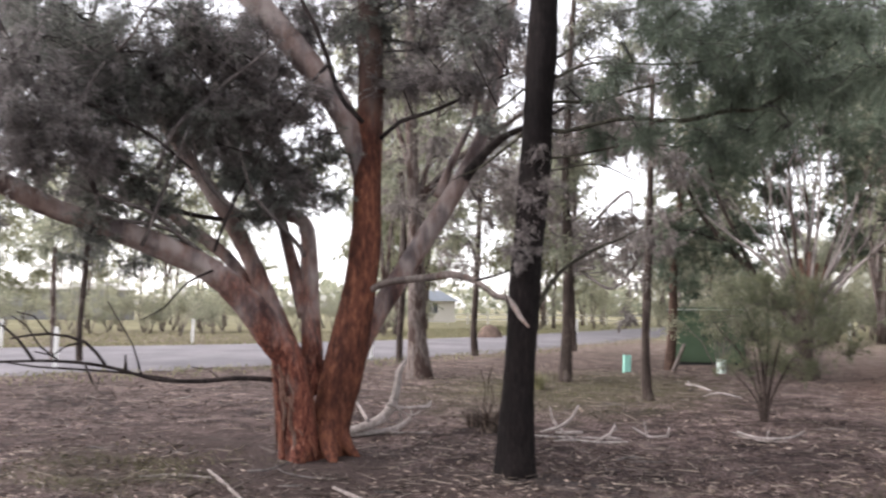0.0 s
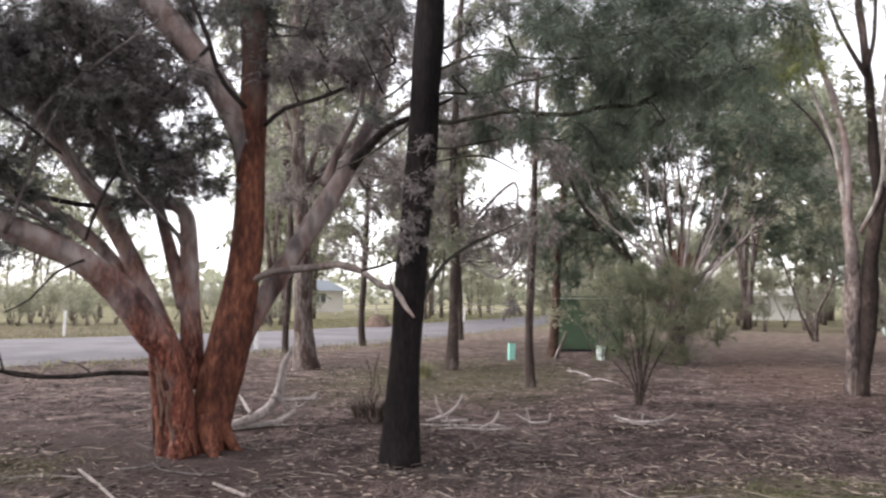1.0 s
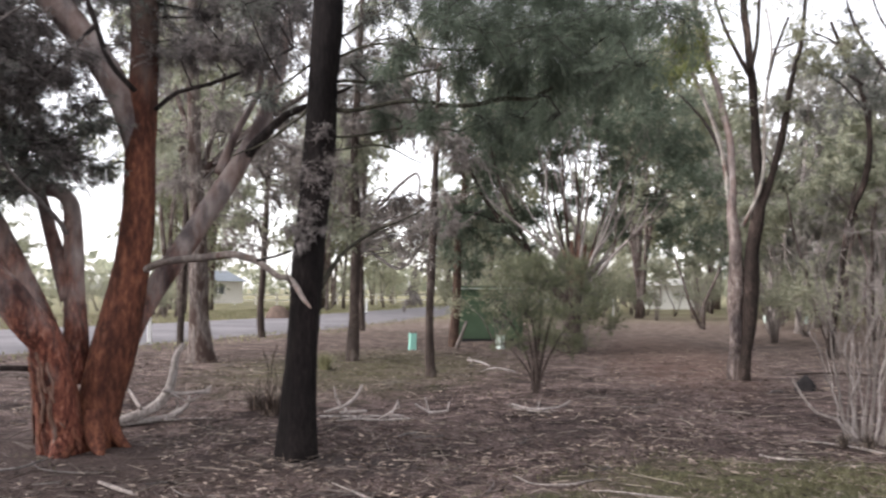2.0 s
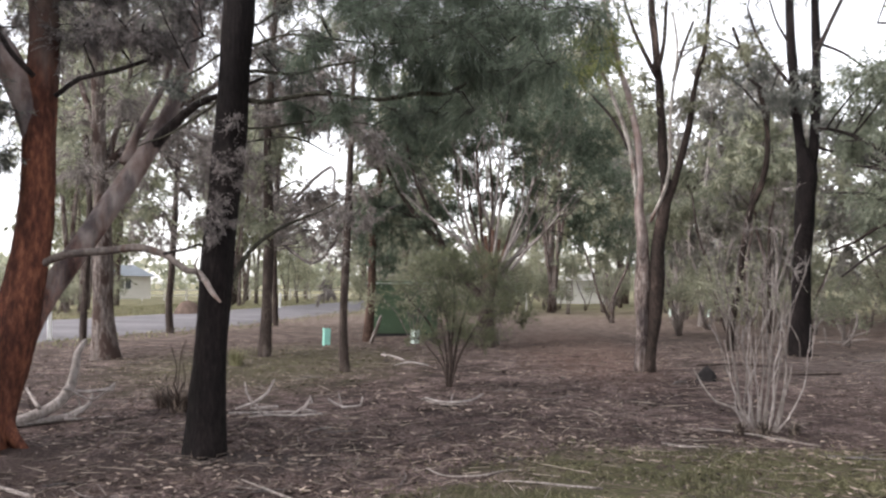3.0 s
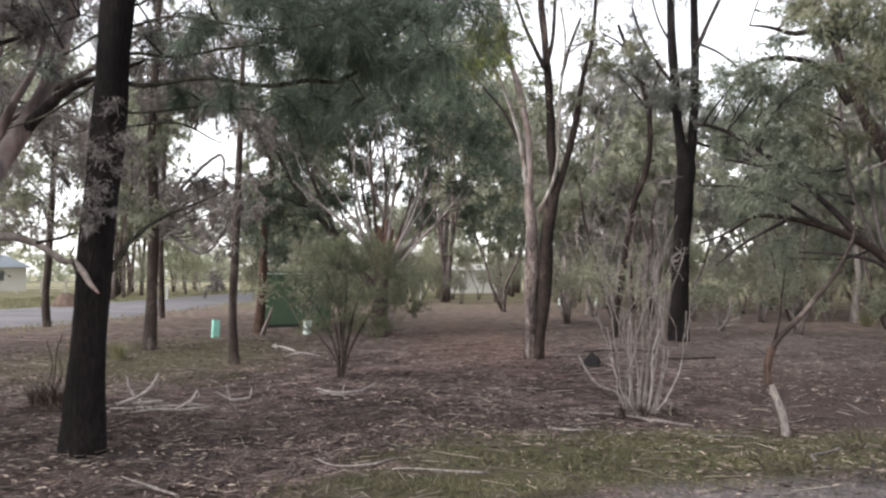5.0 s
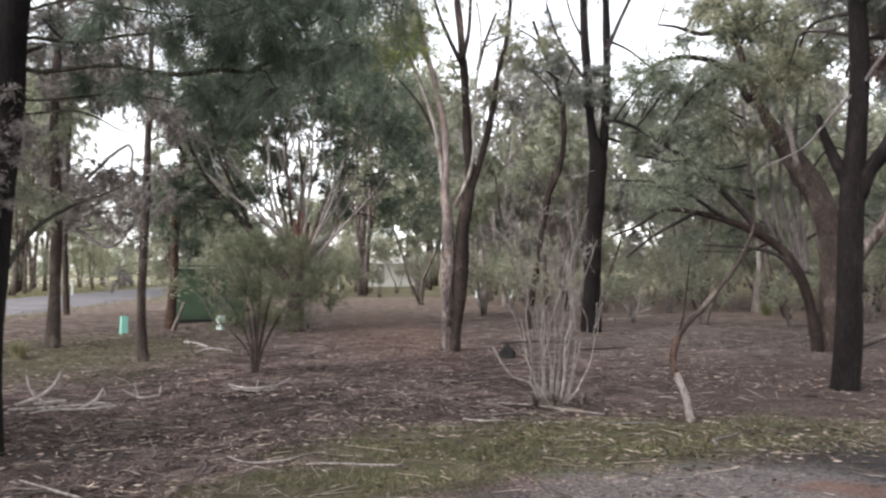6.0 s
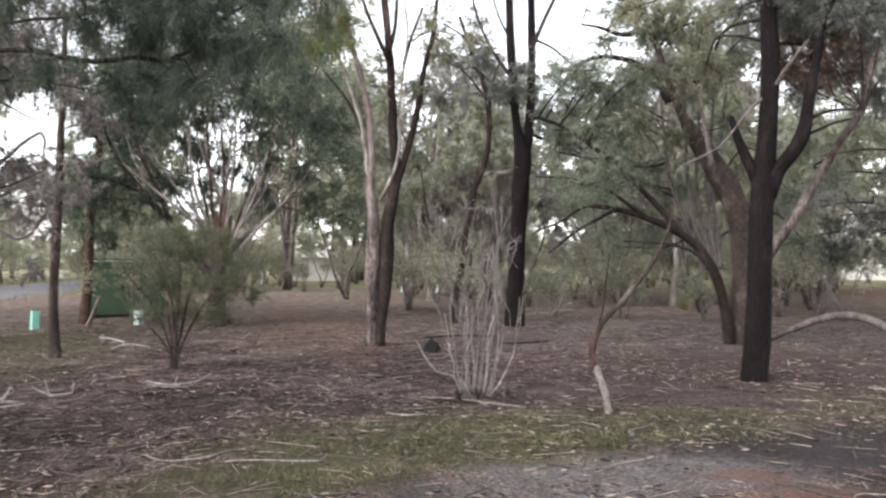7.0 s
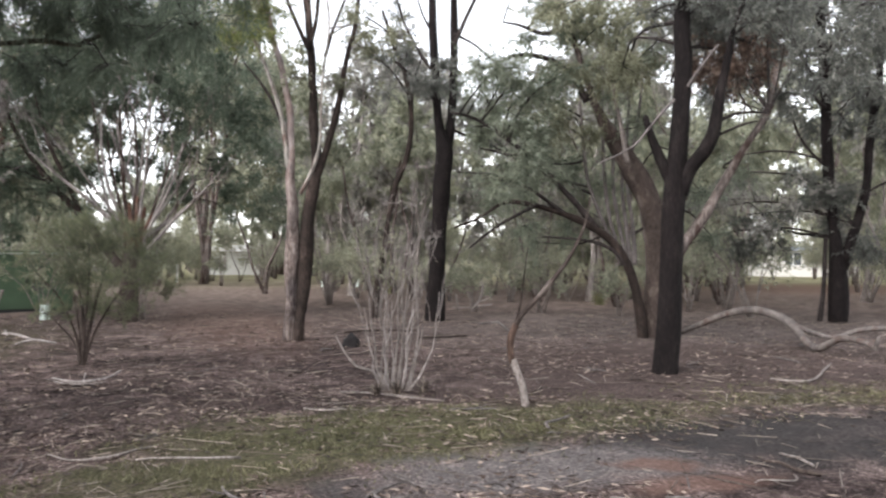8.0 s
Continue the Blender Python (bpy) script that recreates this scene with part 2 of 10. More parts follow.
def ground_material():
    """Bare soil under leaf litter with mossy patches, a pale worn track, red earth and, far off, dry grass."""
    m, n, l, b = material("forest_floor", 0.95, 0.1)
    co = n.new("ShaderNodeTexCoord")
    fine = noise_tex(n, l, 34, 8, (1, 1, 1), 0.75)
    chips = n.new("ShaderNodeTexVoronoi")
    chips.inputs["Scale"].default_value = 17
    l.new(co.outputs["Object"], chips.inputs["Vector"])
    broad = noise_tex(n, l, 0.55, 6, (1, 1, 1), 0.62)
    mid = noise_tex(n, l, 2.7, 6)
    soil = ramp(n, [(0.38, (0.012, 0.008, 0.007)), (0.48, (0.07, 0.047, 0.041)), (0.57, (0.155, 0.114, 0.102)), (0.66, (0.42, 0.34, 0.307))])
    l.new(fine.outputs["Fac"], soil.inputs["Fac"])
    tone = ramp(n, [(0.34, (0.3, 0.27, 0.27)), (0.48, (0.85, 0.8, 0.8)), (0.64, (1.6, 1.56, 1.53))])
    l.new(mid.outputs["Fac"], tone.inputs["Fac"])
    col = mix(n, l, 1.0, soil.outputs["Color"], tone.outputs["Color"], "MULTIPLY")
    damp = ramp(n, [(0.38, (0.34, 0.32, 0.34)), (0.5, (0.85, 0.82, 0.83)), (0.62, (1.2, 1.2, 1.2))])
    l.new(broad.outputs["Fac"], damp.inputs["Fac"])
    col = mix(n, l, 0.8, col, damp.outputs["Color"], "MULTIPLY")
    cr = ramp(n, [(0.0, (0.25, 0.24, 0.24)), (0.5, (0.6, 0.58, 0.57)), (0.8, (0.85, 0.84, 0.82))])
    l.new(chips.outputs["Distance"], cr.inputs["Fac"])
    chip = mix(n, l, 0.5, col, cr.outputs["Color"], "SOFT_LIGHT")
    hue = n.new("ShaderNodeHueSaturation")
    hue.inputs["Saturation"].default_value = 0.8
    l.new(chip, hue.inputs["Color"])
    col = hue.outputs["Color"]

    def patch(x, y, rx, ry, lo, hi, amount=1.0):
        mp = n.new("ShaderNodeMapping")
        mp.vector_type = "TEXTURE"
        mp.inputs["Location"].default_value, mp.inputs["Scale"].default_value = (x, y, 0), (rx, ry, 1000)
        l.new(co.outputs["Object"], mp.inputs["Vector"])
        ln = n.new("ShaderNodeVectorMath")
        ln.operation = "LENGTH"
        l.new(mp.outputs["Vector"], ln.inputs[0])
        add = n.new("ShaderNodeMath")
        add.operation = "MULTIPLY_ADD"
        l.new(mid.outputs["Fac"], add.inputs[0])
        add.inputs[1].default_value = 1.3
        l.new(ln.outputs["Value"], add.inputs[2])
        mr = n.new("ShaderNodeMapRange")
        mr.inputs["From Min"].default_value, mr.inputs["From Max"].default_value = hi, lo
        mr.inputs["To Max"].default_value = amount
        l.new(add.outputs["Value"], mr.inputs["Value"])
        return mr.outputs["Result"]

    moss = ramp(n, [(0.3, (0.026, 0.025, 0.013)), (0.55, (0.09, 0.087, 0.047)), (0.8, (0.18, 0.168, 0.1))])
    l.new(fine.outputs["Fac"], moss.inputs["Fac"])
    pale = ramp(n, [(0.36, (0.05, 0.044, 0.043)), (0.52, (0.15, 0.138, 0.135)), (0.7, (0.28, 0.26, 0.255))])
    l.new(fine.outputs["Fac"], pale.inputs["Fac"])
    # dark damp soil; also paints the shade in front of two trunk feet
    wet_and_shade = ramp(n, [(0.36, (0.012, 0.011, 0.011)), (0.55, (0.045, 0.041, 0.04)), (0.75, (0.13, 0.12, 0.115))])
    l.new(fine.outputs["Fac"], wet_and_shade.inputs["Fac"])
    grey = ramp(n, [(0.38, (0.025, 0.022, 0.021)), (0.5, (0.1, 0.087, 0.083)), (0.58, (0.19, 0.167, 0.16)), (0.68, (0.38, 0.34, 0.325))])
    l.new(fine.outputs["Fac"], grey.inputs["Fac"])
    red = ramp(n, [(0.3, (0.06, 0.035, 0.028)), (0.6, (0.19, 0.115, 0.092)), (0.8, (0.32, 0.22, 0.18))])
    l.new(fine.outputs["Fac"], red.inputs["Fac"])
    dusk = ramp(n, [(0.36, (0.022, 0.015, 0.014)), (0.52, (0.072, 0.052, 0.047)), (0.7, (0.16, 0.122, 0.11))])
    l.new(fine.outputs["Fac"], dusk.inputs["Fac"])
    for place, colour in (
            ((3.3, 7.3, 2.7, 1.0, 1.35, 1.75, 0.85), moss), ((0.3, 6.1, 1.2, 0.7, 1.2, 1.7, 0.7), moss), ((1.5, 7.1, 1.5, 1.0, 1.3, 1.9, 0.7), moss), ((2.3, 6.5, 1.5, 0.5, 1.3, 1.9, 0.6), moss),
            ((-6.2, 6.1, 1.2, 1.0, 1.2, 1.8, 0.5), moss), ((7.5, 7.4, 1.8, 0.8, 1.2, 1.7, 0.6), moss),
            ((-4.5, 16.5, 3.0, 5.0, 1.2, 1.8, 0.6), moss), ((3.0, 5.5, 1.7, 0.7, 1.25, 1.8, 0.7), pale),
            ((6.1, 5.6, 1.9, 1.1, 1.3, 1.9, 0.85), wet_and_shade), ((-2.3, 7.2, 1.3, 0.5, 1.1, 1.8, 0.6), wet_and_shade), ((-4.6, 6.9, 1.4, 0.7, 1.1, 1.8, 0.6), wet_and_shade), ((3.75, 5.3, 0.45, 0.25, 1.2, 1.7, 0.8), red), ((3.75, 4.75, 0.7, 0.22, 1.2, 1.7, 0.7), red), ((11.5, 16.5, 6.5, 5.0, 1.2, 2.0, 0.5), grey), ((7.6, 10.6, 4.2, 2.4, 1.2, 2.0, 0.8), dusk), ((-6.6, 7.4, 2.4, 1.3, 1.2, 2.0, 0.75), dusk), ((-5.2, 6.5, 2.2, 1.0, 1.3, 2.1, 0.85), dusk), ((6.5, 8.6, 2.6, 1.3, 1.3, 2.1, 0.85), dusk), ((4.9, 6.2, 1.5, 0.6, 1.2, 1.9, 0.7), wet_and_shade), ((-3.2, 6.6, 1.6, 0.6, 1.2, 2.0, 0.6), dusk), ((0.2, 9.0, 2.4, 0.7, 1.1, 2.0, 0.5), dusk), ((2.0, 21.0, 1.6, 7.0, 1.2, 1.9, 0.55), red),
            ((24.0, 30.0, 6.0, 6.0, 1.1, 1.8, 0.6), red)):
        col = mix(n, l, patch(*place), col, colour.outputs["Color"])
    # litter colour mixed paler with distance from the origin, and dry grass beyond the trees
    far = n.new("ShaderNodeVectorMath")
    far.operation = "LENGTH"
    l.new(co.outputs["Object"], far.inputs[0])
    deep = n.new("ShaderNodeMapRange")
    deep.inputs["From Min"].default_value, deep.inputs["From Max"].default_value = 13, 34
    deep.inputs["To Max"].default_value = 0.6
    l.new(far.outputs["Value"], deep.inputs["Value"])
    leafy = ramp(n, [(0.3, (0.12, 0.09, 0.073)), (0.5, (0.21, 0.163, 0.135)), (0.7, (0.34, 0.28, 0.24))])
    l.new(mid.outputs["Fac"], leafy.inputs["Fac"])
    col = mix(n, l, deep.outputs["Result"], col, leafy.outputs["Color"])
    fr = n.new("ShaderNodeMapRange")
    fr.inputs["From Min"].default_value, fr.inputs["From Max"].default_value = 38, 60
    fr.inputs["To Max"].default_value = 0.9
    l.new(far.outputs["Value"], fr.inputs["Value"])
    dry = ramp(n, [(0.3, (0.13, 0.125, 0.07)), (0.5, (0.25, 0.235, 0.14)), (0.7, (0.42, 0.38, 0.25))])
    l.new(broad.outputs["Fac"], dry.inputs["Fac"])
    col = mix(n, l, fr.outputs["Result"], col, dry.outputs["Color"])
    col = mix(n, l, patch(34.0, 33.0, 9.0, 7.0, 1.2, 1.9, 0.75), col, red.outputs["Color"])
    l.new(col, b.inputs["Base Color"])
    bump(n, l, fine.outputs["Fac"], b, 0.7, 0.03)
    return m


def road_material():
    m, n, l, b = material("grey_asphalt", 0.9, 0.2)
    fine = noise_tex(n, l, 60, 6)
    worn = noise_tex(n, l, 0.5, 5)
    r = ramp(n, [(0.3, (0.14, 0.131, 0.14)), (0.7, (0.235, 0.222, 0.235))])
    l.new(fine.outputs["Fac"], r.inputs["Fac"])
    w = ramp(n, [(0.35, (0.8, 0.8, 0.8)), (0.65, (1.2, 1.19, 1.17))])
    l.new(worn.outputs["Fac"], w.inputs["Fac"])
    l.new(mix(n, l, 1.0, r.outputs["Color"], w.outputs["Color"], "MULTIPLY"), b.inputs["Base Color"])
    bump(n, l, fine.outputs["Fac"], b, 0.3, 0.01)
    return m


# ---- building helpers ----
def raw_mesh(name, verts, faces_flat, corners, mat, smooth=True):
    """A mesh from arrays: vertices (n, 3) and faces that all have the same number of corners."""
    me = bpy.data.meshes.new(name)
    verts = np.asarray(verts, dtype=np.float32)
    flat = np.asarray(faces_flat, dtype=np.int32).ravel()
    count = len(flat) // corners
    me.vertices.add(len(verts))
    me.vertices.foreach_set("co", verts.ravel())
    me.loops.add(len(flat))
    me.loops.foreach_set("vertex_index", flat)
    me.polygons.add(count)
    me.polygons.foreach_set("loop_start", np.arange(count, dtype=np.int32) * corners)
    me.polygons.foreach_set("use_smooth", np.full(count, smooth))
    me.update(calc_edges=True)
    me.materials.append(mat)
    return me


def part(name, bm, mat, parent, label=""):
    me = bpy.data.meshes.new(name)
    bm.to_mesh(me)
    bm.free()
    me.materials.append(mat)
    ob = new(name, me)
    ob.parent = parent
    return tagged(ob, label)


def mesh_part(name, me, parent, label=""):
    ob = new(name, me)
    ob.parent = parent
    return tagged(ob, label)


def root(name, x, y, label, category, group="", z=0.0):
    ob = new(name)
    ob.empty_display_size = 0.2
    ob.location = (x, y, z)
    return tagged(ob, label, category, group)


def spline(points, step):
    """Points along a smooth line through (x, y, z, radius) rows."""
    p = np.array(points, dtype=float)
    if len(p) == 2:
        p = np.array([p[0], p[0] * 0.5 + p[1] * 0.5, p[1]])
    ext = np.vstack([2 * p[0] - p[1], p, 2 * p[-1] - p[-2]])
    out = []
    for i in range(1, len(ext) - 2):
        a, b, c, d = ext[i - 1:i + 3]
        k = max(1, int(np.linalg.norm((c - b)[:3]) / step))
        for t in np.arange(k) / k:
            out.append(0.5 * (2 * b + (c - a) * t + (2 * a - 5 * b + 4 * c - d) * t * t + (3 * b - a - 3 * c + d) * t ** 3))
    out.append(ext[-2])
    out = np.array(out)
    out[:, 3] = np.maximum(out[:, 3], 0.0015)
    return out


def tube(points, sides=12, step=0.12, rough=0.06, wander=0.0, seed=0):
    """Vertices and quads of a tapered limb along a smooth line, with an uneven skin and closed ends."""
    rs = np.random.RandomState(seed)
    line = spline(points, step)
    if wander:
        k = np.arange(len(line))
        for axis in range(3):
            ph = rs.rand(3) * 6.28
            line[1:-1, axis] += wander * (np.sin(k * 0.9 * step / 0.12 + ph[0]) * 0.5 + np.sin(k * 0.37 * step / 0.12 + ph[1]))[1:-1]
    n = len(line)
    tang = np.gradient(line[:, :3], axis=0)
    tang /= np.linalg.norm(tang, axis=1)[:, None] + 1e-9
    ref = np.array([1.0, 0, 0]) if abs(tang[0][0]) < 0.8 else np.array([0, 1.0, 0])
    us = []
    u = ref
    for t in tang:
        u = u - t * (u @ t)
        u = u / (np.linalg.norm(u) + 1e-9)
        us.append(u)
    us = np.array(us)
    vs = np.cross(tang, us)
    ang = np.arange(sides) * 2 * np.pi / sides
    ph = rs.rand(6) * 6.28
    k = np.arange(n)[:, None] * step
    lump = 1 + rough * (np.sin(2 * ang[None] + k * 2.1 + ph[0]) * 0.7 + np.sin(3 * ang[None] - k * 3.7 + ph[1]) * 0.6
                        + np.sin(5 * ang[None] + k * 1.3 + ph[2]) * 0.5 + np.sin(k * 5.3 + ph[3]) * 0.5 + 0.5 * (rs.rand(n, sides) - 0.5))
    rad = line[:, 3][:, None] * lump
    ring = line[:, None, :3] + rad[..., None] * (np.cos(ang)[None, :, None] * us[:, None] + np.sin(ang)[None, :, None] * vs[:, None])
    verts = np.vstack([ring.reshape(-1, 3), line[0, :3], line[-1, :3] + tang[-1] * line[-1, 3]])
    i, j = np.meshgrid(np.arange(n - 1), np.arange(sides), indexing="ij")
    j2 = (j + 1) % sides
    quads = np.stack([i * sides + j, i * sides + j2, (i + 1) * sides + j2, (i + 1) * sides + j], -1).reshape(-1, 4)
    jj = np.arange(sides)
    first, last = n * sides, n * sides + 1
    half = jj[::2]
    cap0 = np.stack([np.full(len(half), first), (half + 2) % sides, (half + 1) % sides, half], -1)
    off = (n - 1) * sides
    cap1 = np.stack([np.full(len(half), last), off + half, off + (half + 1) % sides, off + (half + 2) % sides], -1)
    return verts, np.vstack([quads, cap0, cap1])


class Pile:
    """Gathers pieces of quads for one mesh."""

    def __init__(self):
        self.v, self.f, self.n = [], [], 0

    def add(self, verts, quads):
        self.v.append(verts)
        self.f.append(np.asarray(quads) + self.n)
        self.n += len(verts)

    def mesh(self, name, mat, smooth=True):
        return raw_mesh(name, np.vstack(self.v), np.vstack(self.f), 4, mat, smooth)


LINES = {}


def limb(parent, name, mat, points, sides=10, step=0.12, rough=0.07, wander=0.0, label=""):
    """One trunk, limb or branch of a tree as a mesh of its own; remembers its line so that leaves can grow from it."""
    seed = len(LINES.setdefault(parent.name, []))
    p = Pile()
    p.add(*tube(points, sides, step, rough, wander, seed + 11))
    LINES[parent.name].append(spline(points, 0.15))
    return mesh_part(name, p.mesh(name, mat), parent, label)


def leaf_quads(at, way, length, width, rs):
    """Lance-shaped leaves: one quad each, at points, along directions."""
    n = len(at)
    way = way / (np.linalg.norm(way, axis=1)[:, None] + 1e-9)
    side = np.cross(way, rs.randn(n, 3))
    side /= np.linalg.norm(side, axis=1)[:, None] + 1e-9
    ln = (length * (0.6 + 0.8 * rs.rand(n)))[:, None]
    wd = (width * (0.6 + 0.8 * rs.rand(n)))[:, None]
    v = np.stack([at, at + way * ln * 0.45 + side * wd * 0.5, at + way * ln, at + way * ln * 0.45 - side * wd * 0.5], 1)
    return v.reshape(-1, 3), np.arange(4 * n).reshape(-1, 4)


def twig_prisms(a, b, r0, r1):
    """Three-sided tapered twigs from points a to points b."""
    n = len(a)
    d = b - a
    d /= np.linalg.norm(d, axis=1)[:, None] + 1e-9
    u = np.cross(d, np.array([0.3, 0.5, 0.81]))
    u /= np.linalg.norm(u, axis=1)[:, None] + 1e-9
    w = np.cross(d, u)
    ring = []
    for base, r in ((a, r0), (b, r1)):
        for k in range(3):
            an = k * 2.0944
            ring.append(base + r * (math.cos(an) * u + math.sin(an) * w))
    v = np.stack(ring, 1).reshape(-1, 3)
    o = np.arange(n)[:, None] * 6
    q = np.stack([o + np.array([[k, (k + 1) % 3, 3 + (k + 1) % 3, 3 + k]]) for k in range(3)], 1).reshape(-1, 4)
    return v, q


def foliage(parent, blobs, leaf_mat, twig_mat, leaf=0.09, width=0.014, twigs=60, per=22, droop=0.5, seed=0, hang=0.0, sub=5, near=True, label=""):
    """Leaf sprays: each blob (x, y, z, radius, amount) gets branchlets that start on the nearest limb, fork into twigs and carry leaves."""
    rs = np.random.RandomState(seed)
    line = np.vstack(LINES[parent.name]) if LINES.get(parent.name) else None
    wood, leaves = Pile(), Pile()
    for x, y, z, r, amount in blobs:
        c = np.array([x, y, z])
        if line is not None:
            foot = line[np.argmin(np.linalg.norm(line[:, :3] - c, axis=1) + 0.3 * np.maximum(0, line[:, 2] - z))]
            gap = np.linalg.norm(foot[:3] - c)
            if gap > 0.15:
                r0 = min(foot[3] * 0.8, 0.008 + 0.011 * gap)
                bend = rs.randn(3) * 0.12 * gap
                mid = foot[:3] * 0.5 + c * 0.5 + bend + np.array([0, 0, 0.12 * gap])
                wood.add(*tube([(*foot[:3], r0), (*mid, r0 * 0.7), (*c, r0 * 0.35)], 5 if near else 4, 0.25 if near else 0.9, 0.05, 0.01, rs.randint(9999)))
        # second-order forks inside the blob
        forks = []
        for _ in range(sub):
            d = rs.randn(3)
            d /= np.linalg.norm(d)
            d[2] = d[2] * 0.7 + 0.05
            e = c + d * r * (0.45 + 0.4 * rs.rand())
            m = c * 0.5 + e * 0.5 + rs.randn(3) * 0.08 * r
            if near:
                wood.add(*tube([(*c, 0.006 + 0.004 * r), (*m, 0.005), (*e, 0.003)], 4, 0.4, 0.0, 0.0, rs.randint(9999)))
            else:
                wood.add(*twig_prisms(np.array([c, m]), np.array([m, e]), 0.008, 0.005))
            forks += [c, m, e]
        forks = np.array(forks)
        n = max(3, int(twigs * amount))
        start = forks[rs.randint(len(forks), size=n)] + rs.randn(n, 3) * 0.06 * r
        way = rs.randn(n, 3)
        way /= np.linalg.norm(way, axis=1)[:, None]
        way += 0.5 * (start - c) / (r + 1e-6)
        way[:, 2] -= hang
        way /= np.linalg.norm(way, axis=1)[:, None]
        length = r * (0.3 + 0.9 * rs.rand(n) ** 2)[:, None]
        end = start + way * length
        if near:
            wood.add(*twig_prisms(start[::2], end[::2], 0.0035, 0.0015))
        f = rs.rand(n, per, 1) ** 0.7
        at = (start[:, None] * (1 - f) + end[:, None] * f + rs.randn(n, per, 3) * 0.02 * r).reshape(-1, 3)
        lw = np.repeat(way, per, 0) * 0.6 + rs.randn(n * per, 3) * 0.6
        lw[:, 2] -= droop
        leaves.add(*leaf_quads(at, lw, leaf, width, rs))
    tagged(mesh_part("twigwork", wood.mesh("twigwork", twig_mat), parent), kind="stuff")
    tagged(mesh_part("crown", leaves.mesh("crown", leaf_mat, False), parent, label), kind="stuff")


def box(bm, x0, x1, y0, y1, z0, z1):
    vs = [bm.verts.new((x, y, z)) for z in (z0, z1) for x, y in ((x0, y0), (x1, y0), (x1, y1), (x0, y1))]
    for f in ((3, 2, 1, 0), (4, 5, 6, 7), (0, 1, 5, 4), (1, 2, 6, 5), (2, 3, 7, 6), (3, 0, 4, 7)):
        bm.faces.new([vs[k] for k in f])
    return vs


def soften(bm, width):
    bmesh.ops.bevel(bm, geom=bm.edges[:], offset=width, segments=2, affect="EDGES")


def bark_strip(parent, line, turn_deg, foot, high, wide):
    """A loose ribbon of bark that hangs on a trunk: follows its axis between two heights, a little proud of the wood."""
    rows = []
    for k in range(7):
        z = foot + (high - foot) * k / 6
        c = [np.interp(z, line[:, 2], line[:, axis]) for axis in (0, 1, 3)]
        gapped = c[2] * 1.02 + 0.004 + 0.02 * (k / 6 - 0.6) ** 2
        an = radians(turn_deg + 4 * math.sin(k * 1.7 + turn_deg))
        half = 0.5 * wide * (0.5 + 0.5 * math.sin(math.pi * (k + 0.7) / 7.4)) / c[2]
        ring = []
        for depth in (0.0, 0.006):
            for side in (-1, 0, 1):
                ring.append((c[0] + (gapped + depth - 0.004 * abs(side)) * math.cos(an + side * half), c[1] + (gapped + depth - 0.004 * abs(side)) * math.sin(an + side * half), z))
        rows.append(ring)
    v = np.array(rows).reshape(-1, 3)
    q = []
    loop = (0, 1, 2, 5, 4, 3)
    for k in range(6):
        for a, b in zip(loop, loop[1:] + loop[:1]):
            q.append((6 * k + a, 6 * k + b, 6 * k + 6 + b, 6 * k + 6 + a))
    for o in (0, 36):
        q += [(o, o + 1, o + 4, o + 3), (o + 1, o + 2, o + 5, o + 4)]
    mesh_part("bark_strip", raw_mesh("bark_strip", v, q, 4, BARK_ORANGE if turn_deg % 2 else BARK_FIBRE), parent)


GUM_FOOT = np.array([(-0.04, -0.09, 0.0, 0.27), (-0.05, -0.19, 0.34, 0.22), (-0.05, -0.25, 0.65, 0.21), (-0.08, -0.4, 1.13, 0.185)])

# ---- ground, road and verge ----
def road_edges(s):
    """Near and far edge of the road at a station s from 0 (nearest) to 1 (far end)."""
    near = np.array([(-21.5, 2), (-16.6, 12.7), (-13.9, 17.6), (-11.8, 23.2), (-10.0, 31), (-8.6, 46), (-6.5, 75), (0, 120)], dtype=float)
    far = np.array([(-33, 11), (-26, 20), (-21.6, 26.3), (-18.2, 34), (-16.2, 42), (-14.6, 53), (-11.5, 80), (-5, 125)], dtype=float)
    k = np.linspace(0, 1, len(near))
    return [np.array([np.interp(s, k, e[:, 0]), np.interp(s, k, e[:, 1])]) for e in (near, far)]


def rise(x, y):
    """Small humps and hollows of the ground."""
    return (0.018 * np.sin(x * 1.3 + 0.7 * y) + 0.014 * np.sin(2.9 * x - 1.7 * y + 1) + 0.009 * np.sin(5.1 * y + 3.3 * x + 2)) * np.exp(-((x * x + y * y) / 900.0))


def build_ground():
    radii = 0.4 * 1.034 ** np.arange(245)
    sectors = 288
    a = np.arange(sectors) * 2 * np.pi / sectors
    x = radii[:, None] * np.sin(a)[None]
    y = radii[:, None] * np.cos(a)[None]
    rs = np.random.RandomState(4)
    z = rise(x, y) + (rs.rand(*x.shape) - 0.5) * 0.02 * (radii < 25)[:, None]
    verts = np.vstack([np.stack([x, y, z], -1).reshape(-1, 3), [[0, 0, 0]]])
    i, j = np.meshgrid(np.arange(len(radii) - 1), np.arange(sectors), indexing="ij")
    j2 = (j + 1) % sectors
    quads = np.stack([i * sectors + j, (i + 1) * sectors + j, (i + 1) * sectors + j2, i * sectors + j2], -1).reshape(-1, 4)
    h = np.arange(0, sectors, 2)
    cap = np.stack([np.full(len(h), len(verts) - 1), h, (h + 1) % sectors, (h + 2) % sectors], -1)
    tagged(new("ground", raw_mesh("ground", verts, np.vstack([quads, cap]), 4, ground_material())),
           "flat woodland ground of brown soil and leaf litter", "ground", kind="structure")


